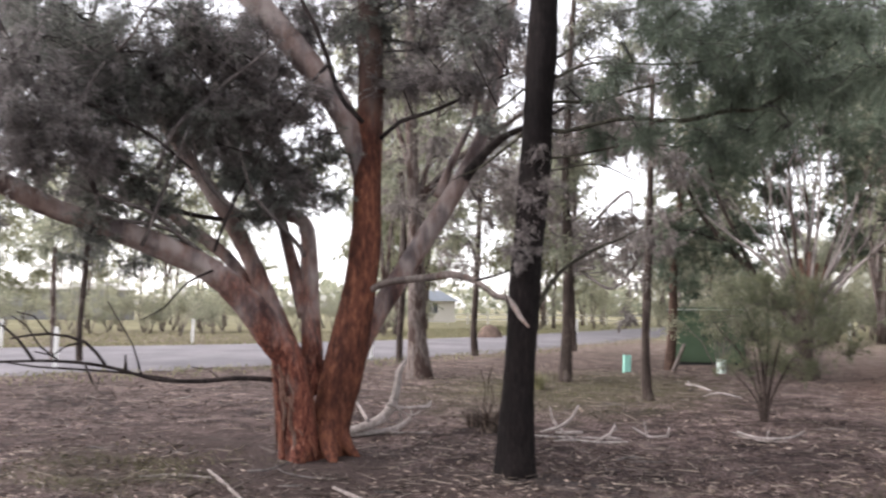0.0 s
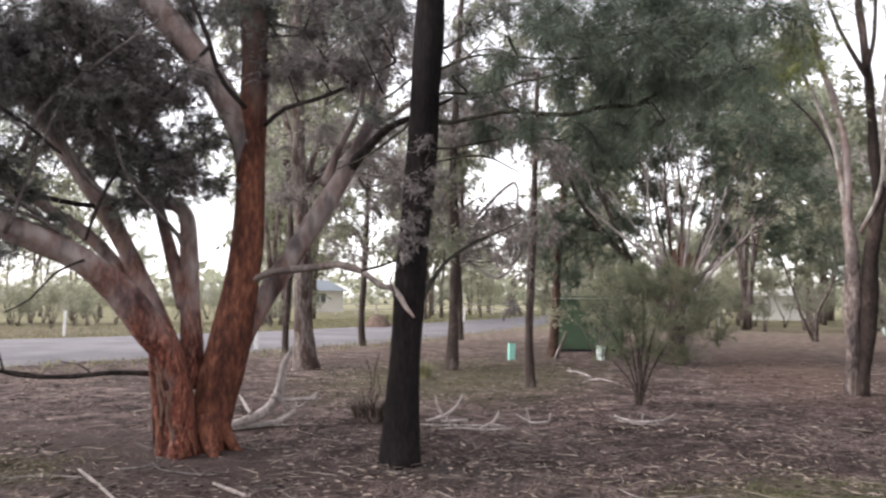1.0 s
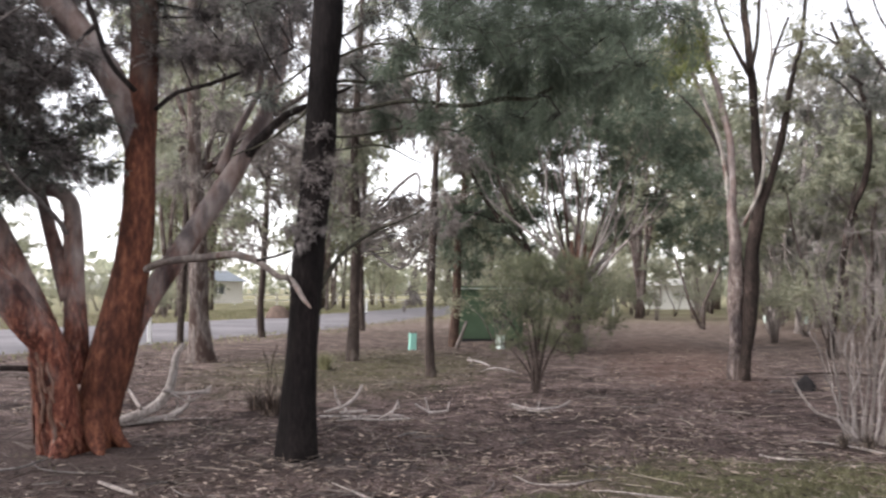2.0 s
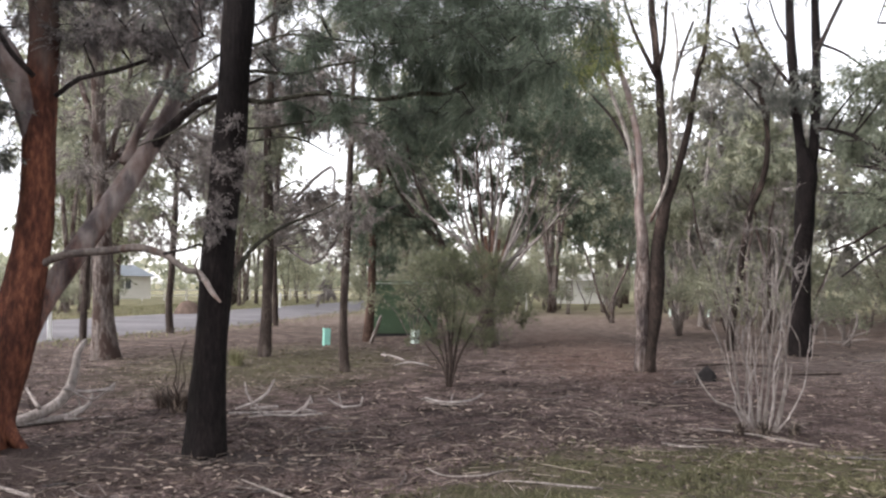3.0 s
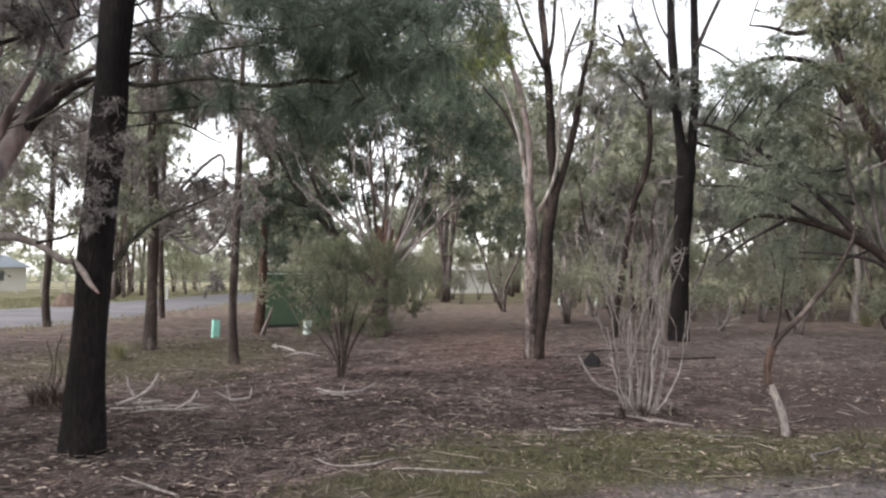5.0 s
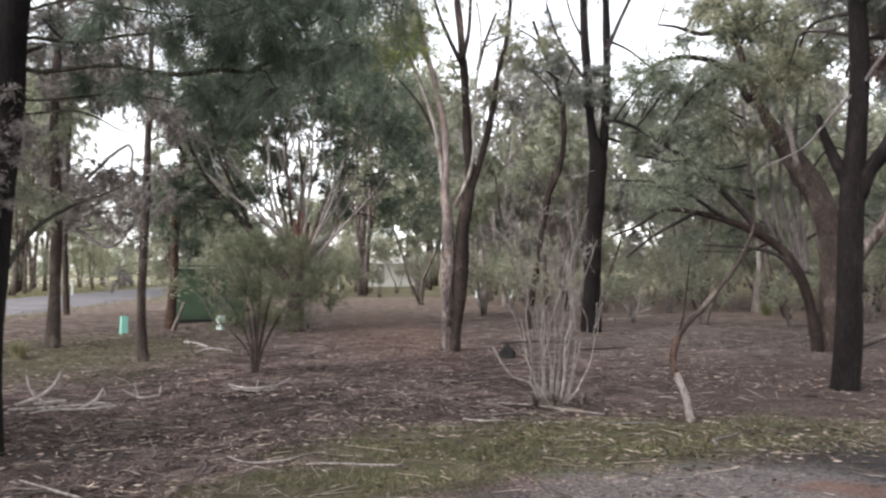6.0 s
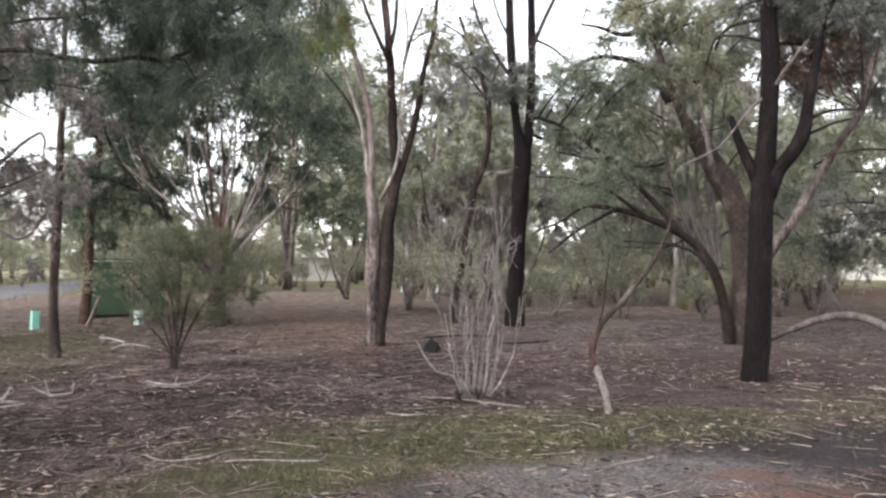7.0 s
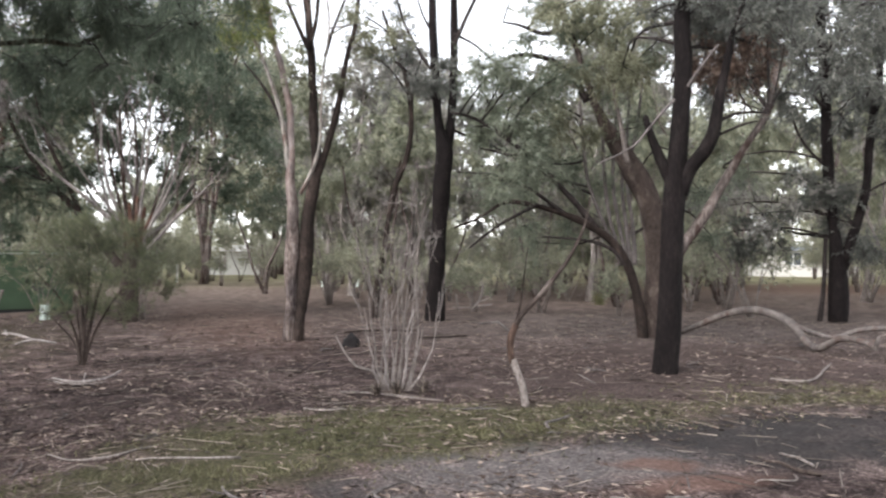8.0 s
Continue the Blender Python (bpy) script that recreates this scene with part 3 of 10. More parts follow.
def build_road():
    rows, steps = [], 120
    for s in np.linspace(0, 1, steps):
        n, f = road_edges(s)
        out = (n - f) / np.linalg.norm(n - f)
        wob = 0.25 * math.sin(s * 90) + 0.15 * math.sin(s * 211)
        n = n + out * wob
        rows.append([(*(n + out * 0.5), -0.06), (*n, 0.045)] + [(*(n * (1 - k) + f * k), 0.05 + 0.06 * k * (1 - k) * 4) for k in (0.25, 0.5, 0.75)]
                    + [(*f, 0.045), (*(f - out * 0.5), -0.06)])
    v = np.array(rows)
    w = v.shape[1]
    i, j = np.meshgrid(np.arange(steps - 1), np.arange(w - 1), indexing="ij")
    q = np.stack([i * w + j, i * w + j + 1, (i + 1) * w + j + 1, (i + 1) * w + j], -1).reshape(-1, 4)[:, ::-1]
    tagged(new("road", raw_mesh("road", v.reshape(-1, 3), q, 4, road_material())),
           "pale grey asphalt road with worn edges", "road", kind="structure")


build_ground()
build_road()


def verge_grass():
    """Grass on the far side of the road, and thin tufts on the near side."""
    rs = np.random.RandomState(8)
    p = Pile()
    at = []
    for _ in range(26000):
        s = rs.rand() ** 1.2 * 0.85
        n, f = road_edges(s)
        out = (f - n) / np.linalg.norm(f - n)
        if rs.rand() < 0.93:
            q = f + out * (0.3 + 15 * rs.rand() ** 1.6)
        else:
            q = n - out * (0.2 + 3.0 * rs.rand() ** 1.5)
        at.append((q[0], q[1], 0.0))
    at = np.array(at)
    way = rs.randn(len(at), 3) * 0.35
    way[:, 2] = 1
    p.add(*leaf_quads(at, way, 0.13, 0.03, rs))
    tagged(new("verge_grass", p.mesh("verge_grass", FAR_GRASS, False)), "pale yellow-green grass along the road", "grass", kind="stuff")


verge_grass()


# red-barked gum with many limbs

gum = root("red_gum_tree", -5.13, 7.66, "large red and grey barked gum tree with many low limbs", "tree")
limb(gum, "trunk", BARK_GUM, [(-0.03, -0.06, -0.23, 0.257), (-0.04, -0.12, 0.09, 0.229), (-0.04, -0.19, 0.34, 0.208), (-0.05, -0.25, 0.65, 0.206), (-0.06, -0.32, 0.93, 0.198), (-0.08, -0.40, 1.13, 0.178), (-0.16, -0.52, 1.29, 0.159), (-0.36, -0.74, 1.66, 0.140), (-0.61, -1.00, 1.97, 0.127), (-0.91, -1.34, 2.19, 0.117), (-1.25, -1.75, 2.36, 0.111), (-1.55, -2.16, 2.52, 0.101), (-1.78, -2.53, 2.73, 0.098), (-2.05, -3.01, 3.03, 0.089), (-2.32, -3.53, 3.44, 0.072)], 20, 0.04, 0.1)
limb(gum, "root", BARK_GUM, [(0.01, -0.23, 0.26, 0.081), (0.04, -0.30, 0.10, 0.090), (0.07, -0.37, -0.04, 0.076), (0.11, -0.43, -0.13, 0.031)], 10, 0.05, 0.086)
limb(gum, "root", BARK_GUM, [(-0.17, -0.18, 0.21, 0.078), (-0.17, -0.23, 0.04, 0.078), (-0.15, -0.29, -0.04, 0.041)], 10, 0.05, 0.086)
limb(gum, "root", BARK_TALL, [(0.16, 0.16, 0.25, 0.093), (0.23, 0.14, 0.05, 0.093), (0.28, 0.12, -0.04, 0.042)], 10, 0.05, 0.086)
limb(gum, "root", BARK_TALL, [(0.24, 0.20, 0.36, 0.1), (0.35, 0.16, 0.12, 0.086), (0.52, 0.10, 0.0, 0.050), (0.62, 0.07, -0.05, 0.022)], 9, 0.05, 0.101)
limb(gum, "root", BARK_TALL, [(0.02, -0.06, 0.36, 0.1), (0.06, -0.16, 0.12, 0.086), (0.12, -0.32, 0.0, 0.050), (0.15, -0.41, -0.05, 0.022)], 9, 0.05, 0.101)
limb(gum, "root", BARK_TALL, [(0.20, -0.02, 0.36, 0.1), (0.29, -0.09, 0.12, 0.086), (0.42, -0.20, 0.0, 0.050), (0.50, -0.26, -0.05, 0.022)], 9, 0.05, 0.101)
limb(gum, "trunk", BARK_TALL, [(0.10, 0.12, -0.19, 0.259), (0.15, 0.17, 0.34, 0.226), (0.23, 0.24, 0.81, 0.225), (0.33, 0.31, 1.37, 0.205), (0.40, 0.37, 1.94, 0.186), (0.43, 0.40, 2.52, 0.171), (0.43, 0.41, 3.04, 0.166), (0.43, 0.43, 3.50, 0.158), (0.43, 0.45, 4.10, 0.147), (0.41, 0.45, 4.71, 0.143), (0.37, 0.44, 5.59, 0.127), (0.37, 0.46, 6.83, 0.096)], 18, 0.06, 0.05)
limb(gum, "limb", BARK_GUM, [(-0.12, 0.16, 0.61, 0.163), (-0.14, 0.22, 1.11, 0.124), (-0.20, 0.24, 1.62, 0.112), (-0.25, 0.28, 2.14, 0.102), (-0.32, 0.30, 2.54, 0.090), (-0.55, 0.22, 2.68, 0.074), (-0.92, 0.01, 2.65, 0.047), (-1.25, -0.18, 2.72, 0.027)], 12, 0.07, 0.05)
limb(gum, "limb", BARK_GUM, [(-0.23, 0.02, 0.93, 0.129), (-0.47, -0.01, 1.46, 0.111), (-0.73, -0.07, 2.00, 0.099), (-0.99, -0.14, 2.49, 0.094), (-1.32, -0.26, 3.01, 0.089), (-1.66, -0.42, 3.53, 0.076), (-2.05, -0.66, 4.15, 0.071), (-2.48, -0.95, 4.84, 0.051)], 12, 0.08, 0.05)
limb(gum, "limb", BARK_GUM, [(-0.23, 0.20, 1.49, 0.085), (-0.45, 0.21, 2.14, 0.073), (-0.65, 0.22, 2.71, 0.061), (-0.89, 0.20, 3.14, 0.048), (-1.14, 0.16, 3.64, 0.032)], 10, 0.08, 0.05)
limb(gum, "limb", BARK_GUM, [(-0.41, 0.08, 1.17, 0.092), (-0.81, 0.02, 1.74, 0.073), (-1.18, -0.04, 2.17, 0.075), (-1.64, -0.20, 2.53, 0.063), (-2.19, -0.47, 2.93, 0.050), (-2.70, -0.75, 3.18, 0.033)], 10, 0.08, 0.05)
limb(gum, "limb", BARK_GUM, [(0.14, 0.38, 0.66, 0.151), (0.37, 0.60, 1.35, 0.122), (0.60, 0.81, 1.87, 0.116), (0.83, 1.01, 2.35, 0.120), (1.04, 1.18, 2.77, 0.115), (1.23, 1.34, 3.19, 0.103), (1.38, 1.48, 3.63, 0.087), (1.48, 1.60, 4.07, 0.088), (1.56, 1.70, 4.66, 0.069), (1.67, 1.82, 5.48, 0.052)], 14, 0.07, 0.04)
limb(gum, "limb", BARK_DARKTWIG, [(1.14, 1.29, 3.03, 0.075), (1.46, 1.32, 3.38, 0.058), (1.73, 1.31, 3.61, 0.044), (2.06, 1.32, 3.74, 0.030), (2.49, 1.35, 3.92, 0.017)], 8)
limb(gum, "limb", BARK_GUM, [(0.96, 1.21, 2.93, 0.061), (1.07, 1.37, 3.39, 0.045), (1.25, 1.55, 3.91, 0.032), (1.31, 1.68, 4.40, 0.022)], 8)
limb(gum, "limb", BARK_GUM, [(0.43, 0.41, 2.85, 0.10), (0.40, 0.40, 3.1, 0.135), (0.31, 0.36, 3.46, 0.15), (0.12, 0.29, 3.87, 0.154), (-0.20, 0.19, 4.36, 0.153), (-0.52, 0.07, 4.76, 0.153), (-0.85, -0.07, 5.18, 0.149), (-1.26, -0.30, 5.70, 0.131), (-1.75, -0.63, 6.40, 0.098)], 14, 0.07, 0.04)
limb(gum, "branch", BARK_DARKTWIG, [(0.54, 0.10, 3.64, 0.029), (0.36, -0.08, 3.90, 0.029), (0.27, -0.20, 4.26, 0.029), (0.20, -0.32, 4.57, 0.026), (0.07, -0.49, 4.93, 0.023), (-0.05, -0.64, 5.36, 0.016)], 7)
limb(gum, "branch", BARK_DARKTWIG, [(0.29, -0.23, 4.25, 0.022), (0.10, -0.39, 3.93, 0.019), (-0.16, -0.61, 3.47, 0.019), (-0.30, -0.75, 3.03, 0.018), (-0.46, -0.91, 2.57, 0.018), (-0.54, -1.02, 2.16, 0.015)], 6)
limb(gum, "branch", BARK_DARKTWIG, [(0.66, 0.28, 3.48, 0.029), (0.89, 0.32, 3.67, 0.026), (1.21, 0.39, 3.76, 0.022), (1.59, 0.48, 3.92, 0.019), (2.07, 0.58, 4.16, 0.013)], 7)
limb(gum, "branch", BARK_SMOOTH, [(0.48, 0.35, 1.75, 0.029), (0.68, 0.26, 1.83, 0.038), (0.92, 0.19, 1.89, 0.040), (1.33, 0.20, 1.93, 0.036), (1.62, 0.14, 1.95, 0.035), (1.89, 0.06, 1.89, 0.032), (2.05, -0.06, 1.82, 0.028), (2.23, -0.18, 1.72, 0.028), (2.37, -0.31, 1.70, 0.027), (2.50, -0.45, 1.61, 0.026), (2.61, -0.60, 1.52, 0.021), (2.74, -0.74, 1.44, 0.010)], 9, 0.06, 0.1, 0.006)
limb(gum, "branch", BARK_DARKTWIG, [(2.08, -0.36, 1.87, 0.016), (2.29, -0.39, 1.91, 0.013), (2.45, -0.43, 1.96, 0.008)], 6)
limb(gum, "branch", BARK_DARKTWIG, [(-0.22, -0.27, 0.81, 0.030), (-0.50, -0.64, 0.84, 0.024), (-0.73, -0.99, 0.82, 0.022), (-0.92, -1.34, 0.86, 0.019), (-1.13, -1.73, 1.00, 0.017), (-1.37, -2.18, 1.08, 0.014), (-1.56, -2.61, 1.08, 0.012), (-1.66, -2.96, 1.06, 0.008)], 8, 0.08, 0.08, 0.006)
limb(gum, "branch", BARK_DARKTWIG, [(-0.78, -1.10, 0.83, 0.013), (-1.09, -1.48, 0.92, 0.013), (-1.39, -1.90, 0.98, 0.011), (-1.58, -2.24, 1.02, 0.009), (-1.70, -2.51, 1.08, 0.006)], 6)
limb(gum, "branch", BARK_DARKTWIG, [(-1.12, -1.84, 1.03, 0.015), (-1.22, -2.00, 1.25, 0.015), (-1.41, -2.25, 1.33, 0.012), (-1.57, -2.51, 1.29, 0.009)], 6)
limb(gum, "branch", BARK_DARKTWIG, [(-1.06, -1.64, 0.97, 0.021), (-1.07, -1.64, 1.11, 0.009)], 6)
limb(gum, "branch", BARK_DARKTWIG, [(-1.28, -1.93, 1.03, 0.012), (-1.19, -1.87, 0.79, 0.009), (-1.16, -1.87, 0.91, 0.006)], 5)
limb(gum, "branch", BARK_DARKTWIG, [(-1.21, -2.01, 1.25, 0.012), (-1.30, -2.13, 1.22, 0.009), (-1.37, -2.23, 1.13, 0.009), (-1.45, -2.36, 1.17, 0.006)], 5)
limb(gum, "branch", BARK_DARKTWIG, [(-1.40, -2.26, 1.33, 0.009), (-1.47, -2.36, 1.49, 0.009), (-1.55, -2.48, 1.53, 0.006)], 5)
limb(gum, "branch", BARK_DARKTWIG, [(-1.33, -2.21, 1.09, 0.012), (-1.41, -2.34, 1.22, 0.009), (-1.47, -2.44, 1.41, 0.009), (-1.53, -2.54, 1.49, 0.006)], 5)
limb(gum, "branch", BARK_DARKTWIG, [(-1.00, -1.50, 0.92, 0.012), (-1.05, -1.57, 1.21, 0.009), (-1.15, -1.70, 1.49, 0.006), (-1.19, -1.77, 1.63, 0.006)], 5)
limb(gum, "branch", BARK_DARKTWIG, [(-0.65, -0.73, 0.83, 0.009), (-0.71, -0.84, 0.93, 0.006), (-0.81, -0.99, 0.97, 0.006)], 5)
limb(gum, "branch", BARK_DARKTWIG, [(-0.48, -1.10, 1.96, 0.015), (-0.69, -1.24, 1.83, 0.012), (-0.87, -1.35, 1.58, 0.009), (-1.04, -1.47, 1.46, 0.006)], 5)
limb(gum, "branch", BARK_DARKTWIG, [(-1.45, -2.36, 1.08, 0.015), (-1.54, -2.47, 1.29, 0.012), (-1.68, -2.65, 1.49, 0.009)], 6)
limb(gum, "branch", BARK_DARKTWIG, [(-1.54, -3.14, 4.49, 0.041), (-1.39, -2.84, 3.92, 0.038), (-1.25, -2.59, 3.46, 0.034), (-1.10, -2.33, 3.07, 0.031), (-1.00, -2.14, 2.64, 0.023)], 7)
limb(gum, "branch", BARK_DARKTWIG, [(-1.68, -2.98, 3.51, 0.026), (-1.42, -2.52, 3.59, 0.026), (-1.19, -2.14, 3.51, 0.024), (-0.86, -1.68, 3.28, 0.018), (-0.59, -1.33, 2.96, 0.012)], 7)
limb(gum, "branch", BARK_DARKTWIG, [(-1.67, -2.98, 3.41, 0.023), (-1.46, -2.58, 3.28, 0.020), (-1.27, -2.25, 3.15, 0.018), (-1.08, -1.94, 2.89, 0.012)], 7)
limb(gum, "branch", BARK_GREYTWIG, [(-1.16, -2.33, 3.11, 0.017), (-1.09, -2.29, 3.39, 0.017), (-1.01, -2.26, 3.63, 0.014), (-0.90, -2.19, 3.85, 0.009)], 6)
limb(gum, "branch", BARK_GREYTWIG, [(-0.91, -2.05, 3.99, 0.015), (-0.77, -1.96, 4.20, 0.015), (-0.68, -1.91, 4.42, 0.012), (-0.52, -1.80, 4.63, 0.009)], 6)
limb(gum, "branch", BARK_GREYTWIG, [(-0.90, -1.47, 2.96, 0.030), (-0.79, -1.44, 3.30, 0.027), (-0.58, -1.32, 3.59, 0.024), (-0.24, -1.10, 3.96, 0.018), (0.14, -0.88, 4.33, 0.012)], 7)
limb(gum, "branch", BARK_DARKTWIG, [(-1.91, -1.07, 2.96, 0.030), (-1.50, -0.64, 2.68, 0.027), (-1.06, -0.21, 2.59, 0.027), (-0.72, 0.08, 2.69, 0.027), (-0.47, 0.28, 2.59, 0.024)], 7)
foliage(gum, [(-1.45, -2.51, 4.08, 0.66, 1), (-1.80, -1.34, 4.56, 0.74, 1.3), (-0.74, -1.38, 4.35, 0.62, 1), (-1.97, -1.92, 3.52, 0.64, 1.1), (-1.67, -1.19, 3.78, 0.66, 1.2), (-0.65, -1.30, 3.66, 0.55, 0.9), (-2.71, -1.43, 3.07, 0.49, 0.7), (-2.07, -1.09, 3.21, 0.54, 1.1), (-2.19, 0.07, 3.35, 0.52, 0.8), (-0.74, -0.26, 3.66, 0.53, 1), (-0.66, 0.29, 3.29, 0.55, 1.2), (-0.43, 0.44, 3.03, 0.41, 0.8), (-1.07, -0.02, 3.13, 0.41, 0.7), (-1.18, 0.06, 4.72, 0.57, 0.6), (-1.86, -3.08, 3.76, 0.71, 1), (-2.76, -2.31, 3.22, 0.66, 0.8), (0.53, 0.57, 4.80, 0.55, 1), (0.30, 0.44, 5.06, 0.48, 0.8)], LEAF_GREY, BARK_DARKTWIG, seed=39, leaf=0.085, width=0.011, twigs=88, per=30, hang=0.25)
foliage(gum, [(0.90, 1.05, 4.76, 0.49, 0.5), (1.12, 1.58, 4.39, 0.43, 0.5), (-0.33, 0.51, 3.58, 0.35, 0.5), (1.57, 1.20, 4.52, 0.41, 0.5), (1.95, 0.92, 4.85, 0.40, 0.6), (1.59, 0.78, 5.26, 0.48, 0.8), (0.83, 0.58, 4.30, 0.40, 0.7), (-0.21, 0.75, 5.66, 0.67, 0.9), (-0.81, -0.64, 5.36, 0.75, 1), (-1.59, -1.49, 5.27, 0.81, 1), (-1.84, -2.60, 4.76, 0.75, 1), (0.90, 1.34, 5.85, 0.75, 0.9), (-0.61, 0.16, 5.09, 0.57, 0.6), (-1.91, -1.65, 4.05, 0.59, 1), (-0.93, -1.56, 4.03, 0.55, 1), (-1.86, -2.41, 3.79, 0.56, 1), (-0.77, -0.78, 3.36, 0.44, 0.8), (-2.89, -0.65, 3.00, 0.44, 0.7)], LEAF_GUM, BARK_DARKTWIG, seed=40, leaf=0.085, width=0.011, twigs=88, per=30, hang=0.25)
foliage(gum, [(-2.09, -0.56, 2.84, 0.35, 0.5), (-1.82, -2.35, 3.20, 0.43, 0.8), (-0.24, -0.53, 3.80, 0.38, 0.6), (-0.84, -1.12, 4.69, 0.52, 0.8), (-0.39, 0.31, 4.84, 0.42, 0.5), (0.82, 0.29, 5.26, 0.47, 0.7), (1.80, 0.59, 4.64, 0.39, 0.6), (1.30, 0.80, 5.11, 0.41, 0.6), (0.31, 0.45, 4.38, 0.27, 0.4), (-3.08, -1.92, 2.53, 0.41, 0.5), (-0.71, -0.01, 4.37, 0.41, 0.8), (-0.47, 0.29, 3.88, 0.34, 0.7), (-0.89, -0.02, 4.93, 0.42, 0.7), (-0.30, 0.76, 4.18, 0.25, 0.5), (-0.94, 0.44, 3.68, 0.36, 0.7), (-1.27, 0.19, 4.07, 0.43, 0.8), (-0.52, 0.49, 5.19, 0.44, 0.8), (-0.28, 0.89, 5.00, 0.37, 0.7)], LEAF_GUM, BARK_DARKTWIG, seed=41, leaf=0.085, width=0.011, twigs=88, per=30, hang=0.25)
foliage(gum, [(-2.79, -1.80, 4.82, 0.53, 0.7), (-2.90, -0.99, 4.71, 0.56, 0.7), (-2.93, -0.13, 4.54, 0.59, 0.7), (-1.77, -0.40, 3.93, 0.53, 0.7), (-1.67, 0.47, 3.68, 0.56, 0.7), (-3.54, -0.56, 4.97, 0.60, 0.7), (-2.38, -0.76, 4.35, 0.54, 0.7), (-2.35, 0.11, 4.14, 0.57, 0.7), (-2.22, 1.01, 3.87, 0.60, 0.7), (-2.95, -1.15, 4.75, 0.56, 0.7), (-2.99, -0.29, 4.59, 0.59, 0.7), (-1.83, -0.55, 3.98, 0.53, 0.7), (-1.75, 0.32, 3.74, 0.55, 0.7), (-3.59, -0.72, 5.01, 0.60, 0.7), (-2.43, -0.91, 4.39, 0.54, 0.7), (-2.42, -0.05, 4.20, 0.57, 0.7), (-2.32, 0.85, 3.94, 0.60, 0.7), (-2.99, -1.30, 4.79, 0.56, 0.7)], LEAF_GREY, BARK_DARKTWIG, seed=42, leaf=0.085, width=0.011, twigs=88, per=30, hang=0.25)
foliage(gum, [(-3.05, -0.45, 4.63, 0.58, 0.7), (-1.89, -0.70, 4.03, 0.52, 0.7), (-1.84, 0.16, 3.80, 0.55, 0.7), (-3.63, -0.88, 5.05, 0.60, 0.7), (-2.48, -1.06, 4.43, 0.54, 0.7), (-2.49, -0.21, 4.25, 0.57, 0.7), (-2.41, 0.68, 4.00, 0.59, 0.7)], LEAF_GREY, BARK_DARKTWIG, seed=43, leaf=0.085, width=0.011, twigs=80, per=28, hang=0.25)
foliage(gum, [(-1.15, -2.89, 3.28, 0.50, 0.9), (-0.79, -2.73, 3.16, 0.50, 0.9), (-1.05, -2.81, 2.94, 0.45, 0.9), (-0.94, -2.25, 3.07, 0.45, 0.9), (-1.31, -2.24, 3.66, 0.50, 0.8), (-1.20, -1.75, 3.46, 0.45, 0.8), (-0.73, -3.28, 3.52, 0.50, 0.8)], LEAF_GUM, BARK_DARKTWIG, seed=43, leaf=0.085, width=0.011, twigs=80, per=28, hang=0.35)
foliage(gum, [(-0.38, 0.01, 3.18, 0.33, 0.6), (-0.42, -0.34, 2.77, 0.28, 0.6), (-0.43, -0.56, 3.92, 0.30, 0.6), (-0.54, -0.64, 3.80, 0.34, 0.6), (-0.33, -0.79, 4.14, 0.34, 0.6), (-0.82, 0.16, 3.31, 0.32, 0.6), (-0.99, -0.05, 3.29, 0.32, 0.6), (-0.63, 0.30, 4.09, 0.38, 0.6), (-0.09, -0.22, 2.85, 0.34, 0.6), (-0.24, -0.10, 3.12, 0.28, 0.6), (-0.44, -0.02, 4.33, 0.26, 0.6), (-0.17, -0.63, 3.53, 0.33, 0.6), (-0.75, 0.22, 3.96, 0.38, 0.6), (0.25, -0.60, 3.88, 0.31, 0.6), (1.04, 0.26, 4.11, 0.28, 0.5), (0.95, 0.91, 4.66, 0.32, 0.5), (1.39, 0.04, 4.06, 0.29, 0.5), (1.76, 0.32, 4.02, 0.27, 0.5), (1.63, 0.09, 4.07, 0.32, 0.5), (1.35, 0.03, 4.70, 0.30, 0.5), (1.28, 0.75, 4.93, 0.38, 0.5), (1.52, 0.88, 5.00, 0.35, 0.5)], LEAF_GUM, BARK_DARKTWIG, seed=44, leaf=0.085, width=0.011, twigs=75, per=26, hang=0.35)
foliage(gum, [(-1.01, -0.54, 4.47, 0.39, 0.7), (-0.67, -1.00, 4.29, 0.50, 0.7), (-0.78, -1.39, 4.08, 0.40, 0.7), (-0.48, -0.54, 4.44, 0.41, 0.7), (-0.33, -1.11, 4.12, 0.42, 0.7), (-0.94, -0.80, 3.89, 0.38, 0.7), (-0.63, -0.82, 4.39, 0.38, 0.7), (-0.89, -0.85, 3.88, 0.46, 0.7), (-0.73, -0.57, 4.17, 0.41, 0.7), (-0.39, -1.17, 3.77, 0.49, 0.7), (-0.50, -1.39, 4.36, 0.40, 0.7), (-0.97, -1.23, 4.20, 0.45, 0.7)], LEAF_GUM, BARK_DARKTWIG, seed=45, leaf=0.085, width=0.011, twigs=75, per=26, hang=0.35)
limb(gum, "branch", BARK_GREYTWIG, [(-0.74, -1.31, 2.31, 0.030), (-0.87, -1.70, 2.54, 0.022), (-0.99, -1.97, 2.61, 0.015), (-1.16, -2.31, 2.73, 0.007)], 6, 0.1, 0.07, 0.015)
limb(gum, "branch", BARK_GREYTWIG, [(-0.65, -1.09, 2.15, 0.026), (-0.83, -1.52, 2.37, 0.019), (-1.03, -1.86, 2.41, 0.013), (-1.17, -2.17, 2.49, 0.006)], 6, 0.1, 0.07, 0.015)
limb(gum, "branch", BARK_GREYTWIG, [(-0.91, -1.46, 2.85, 0.024), (-1.05, -1.74, 2.86, 0.015), (-1.20, -2.05, 3.03, 0.006)], 6, 0.1, 0.07, 0.015)
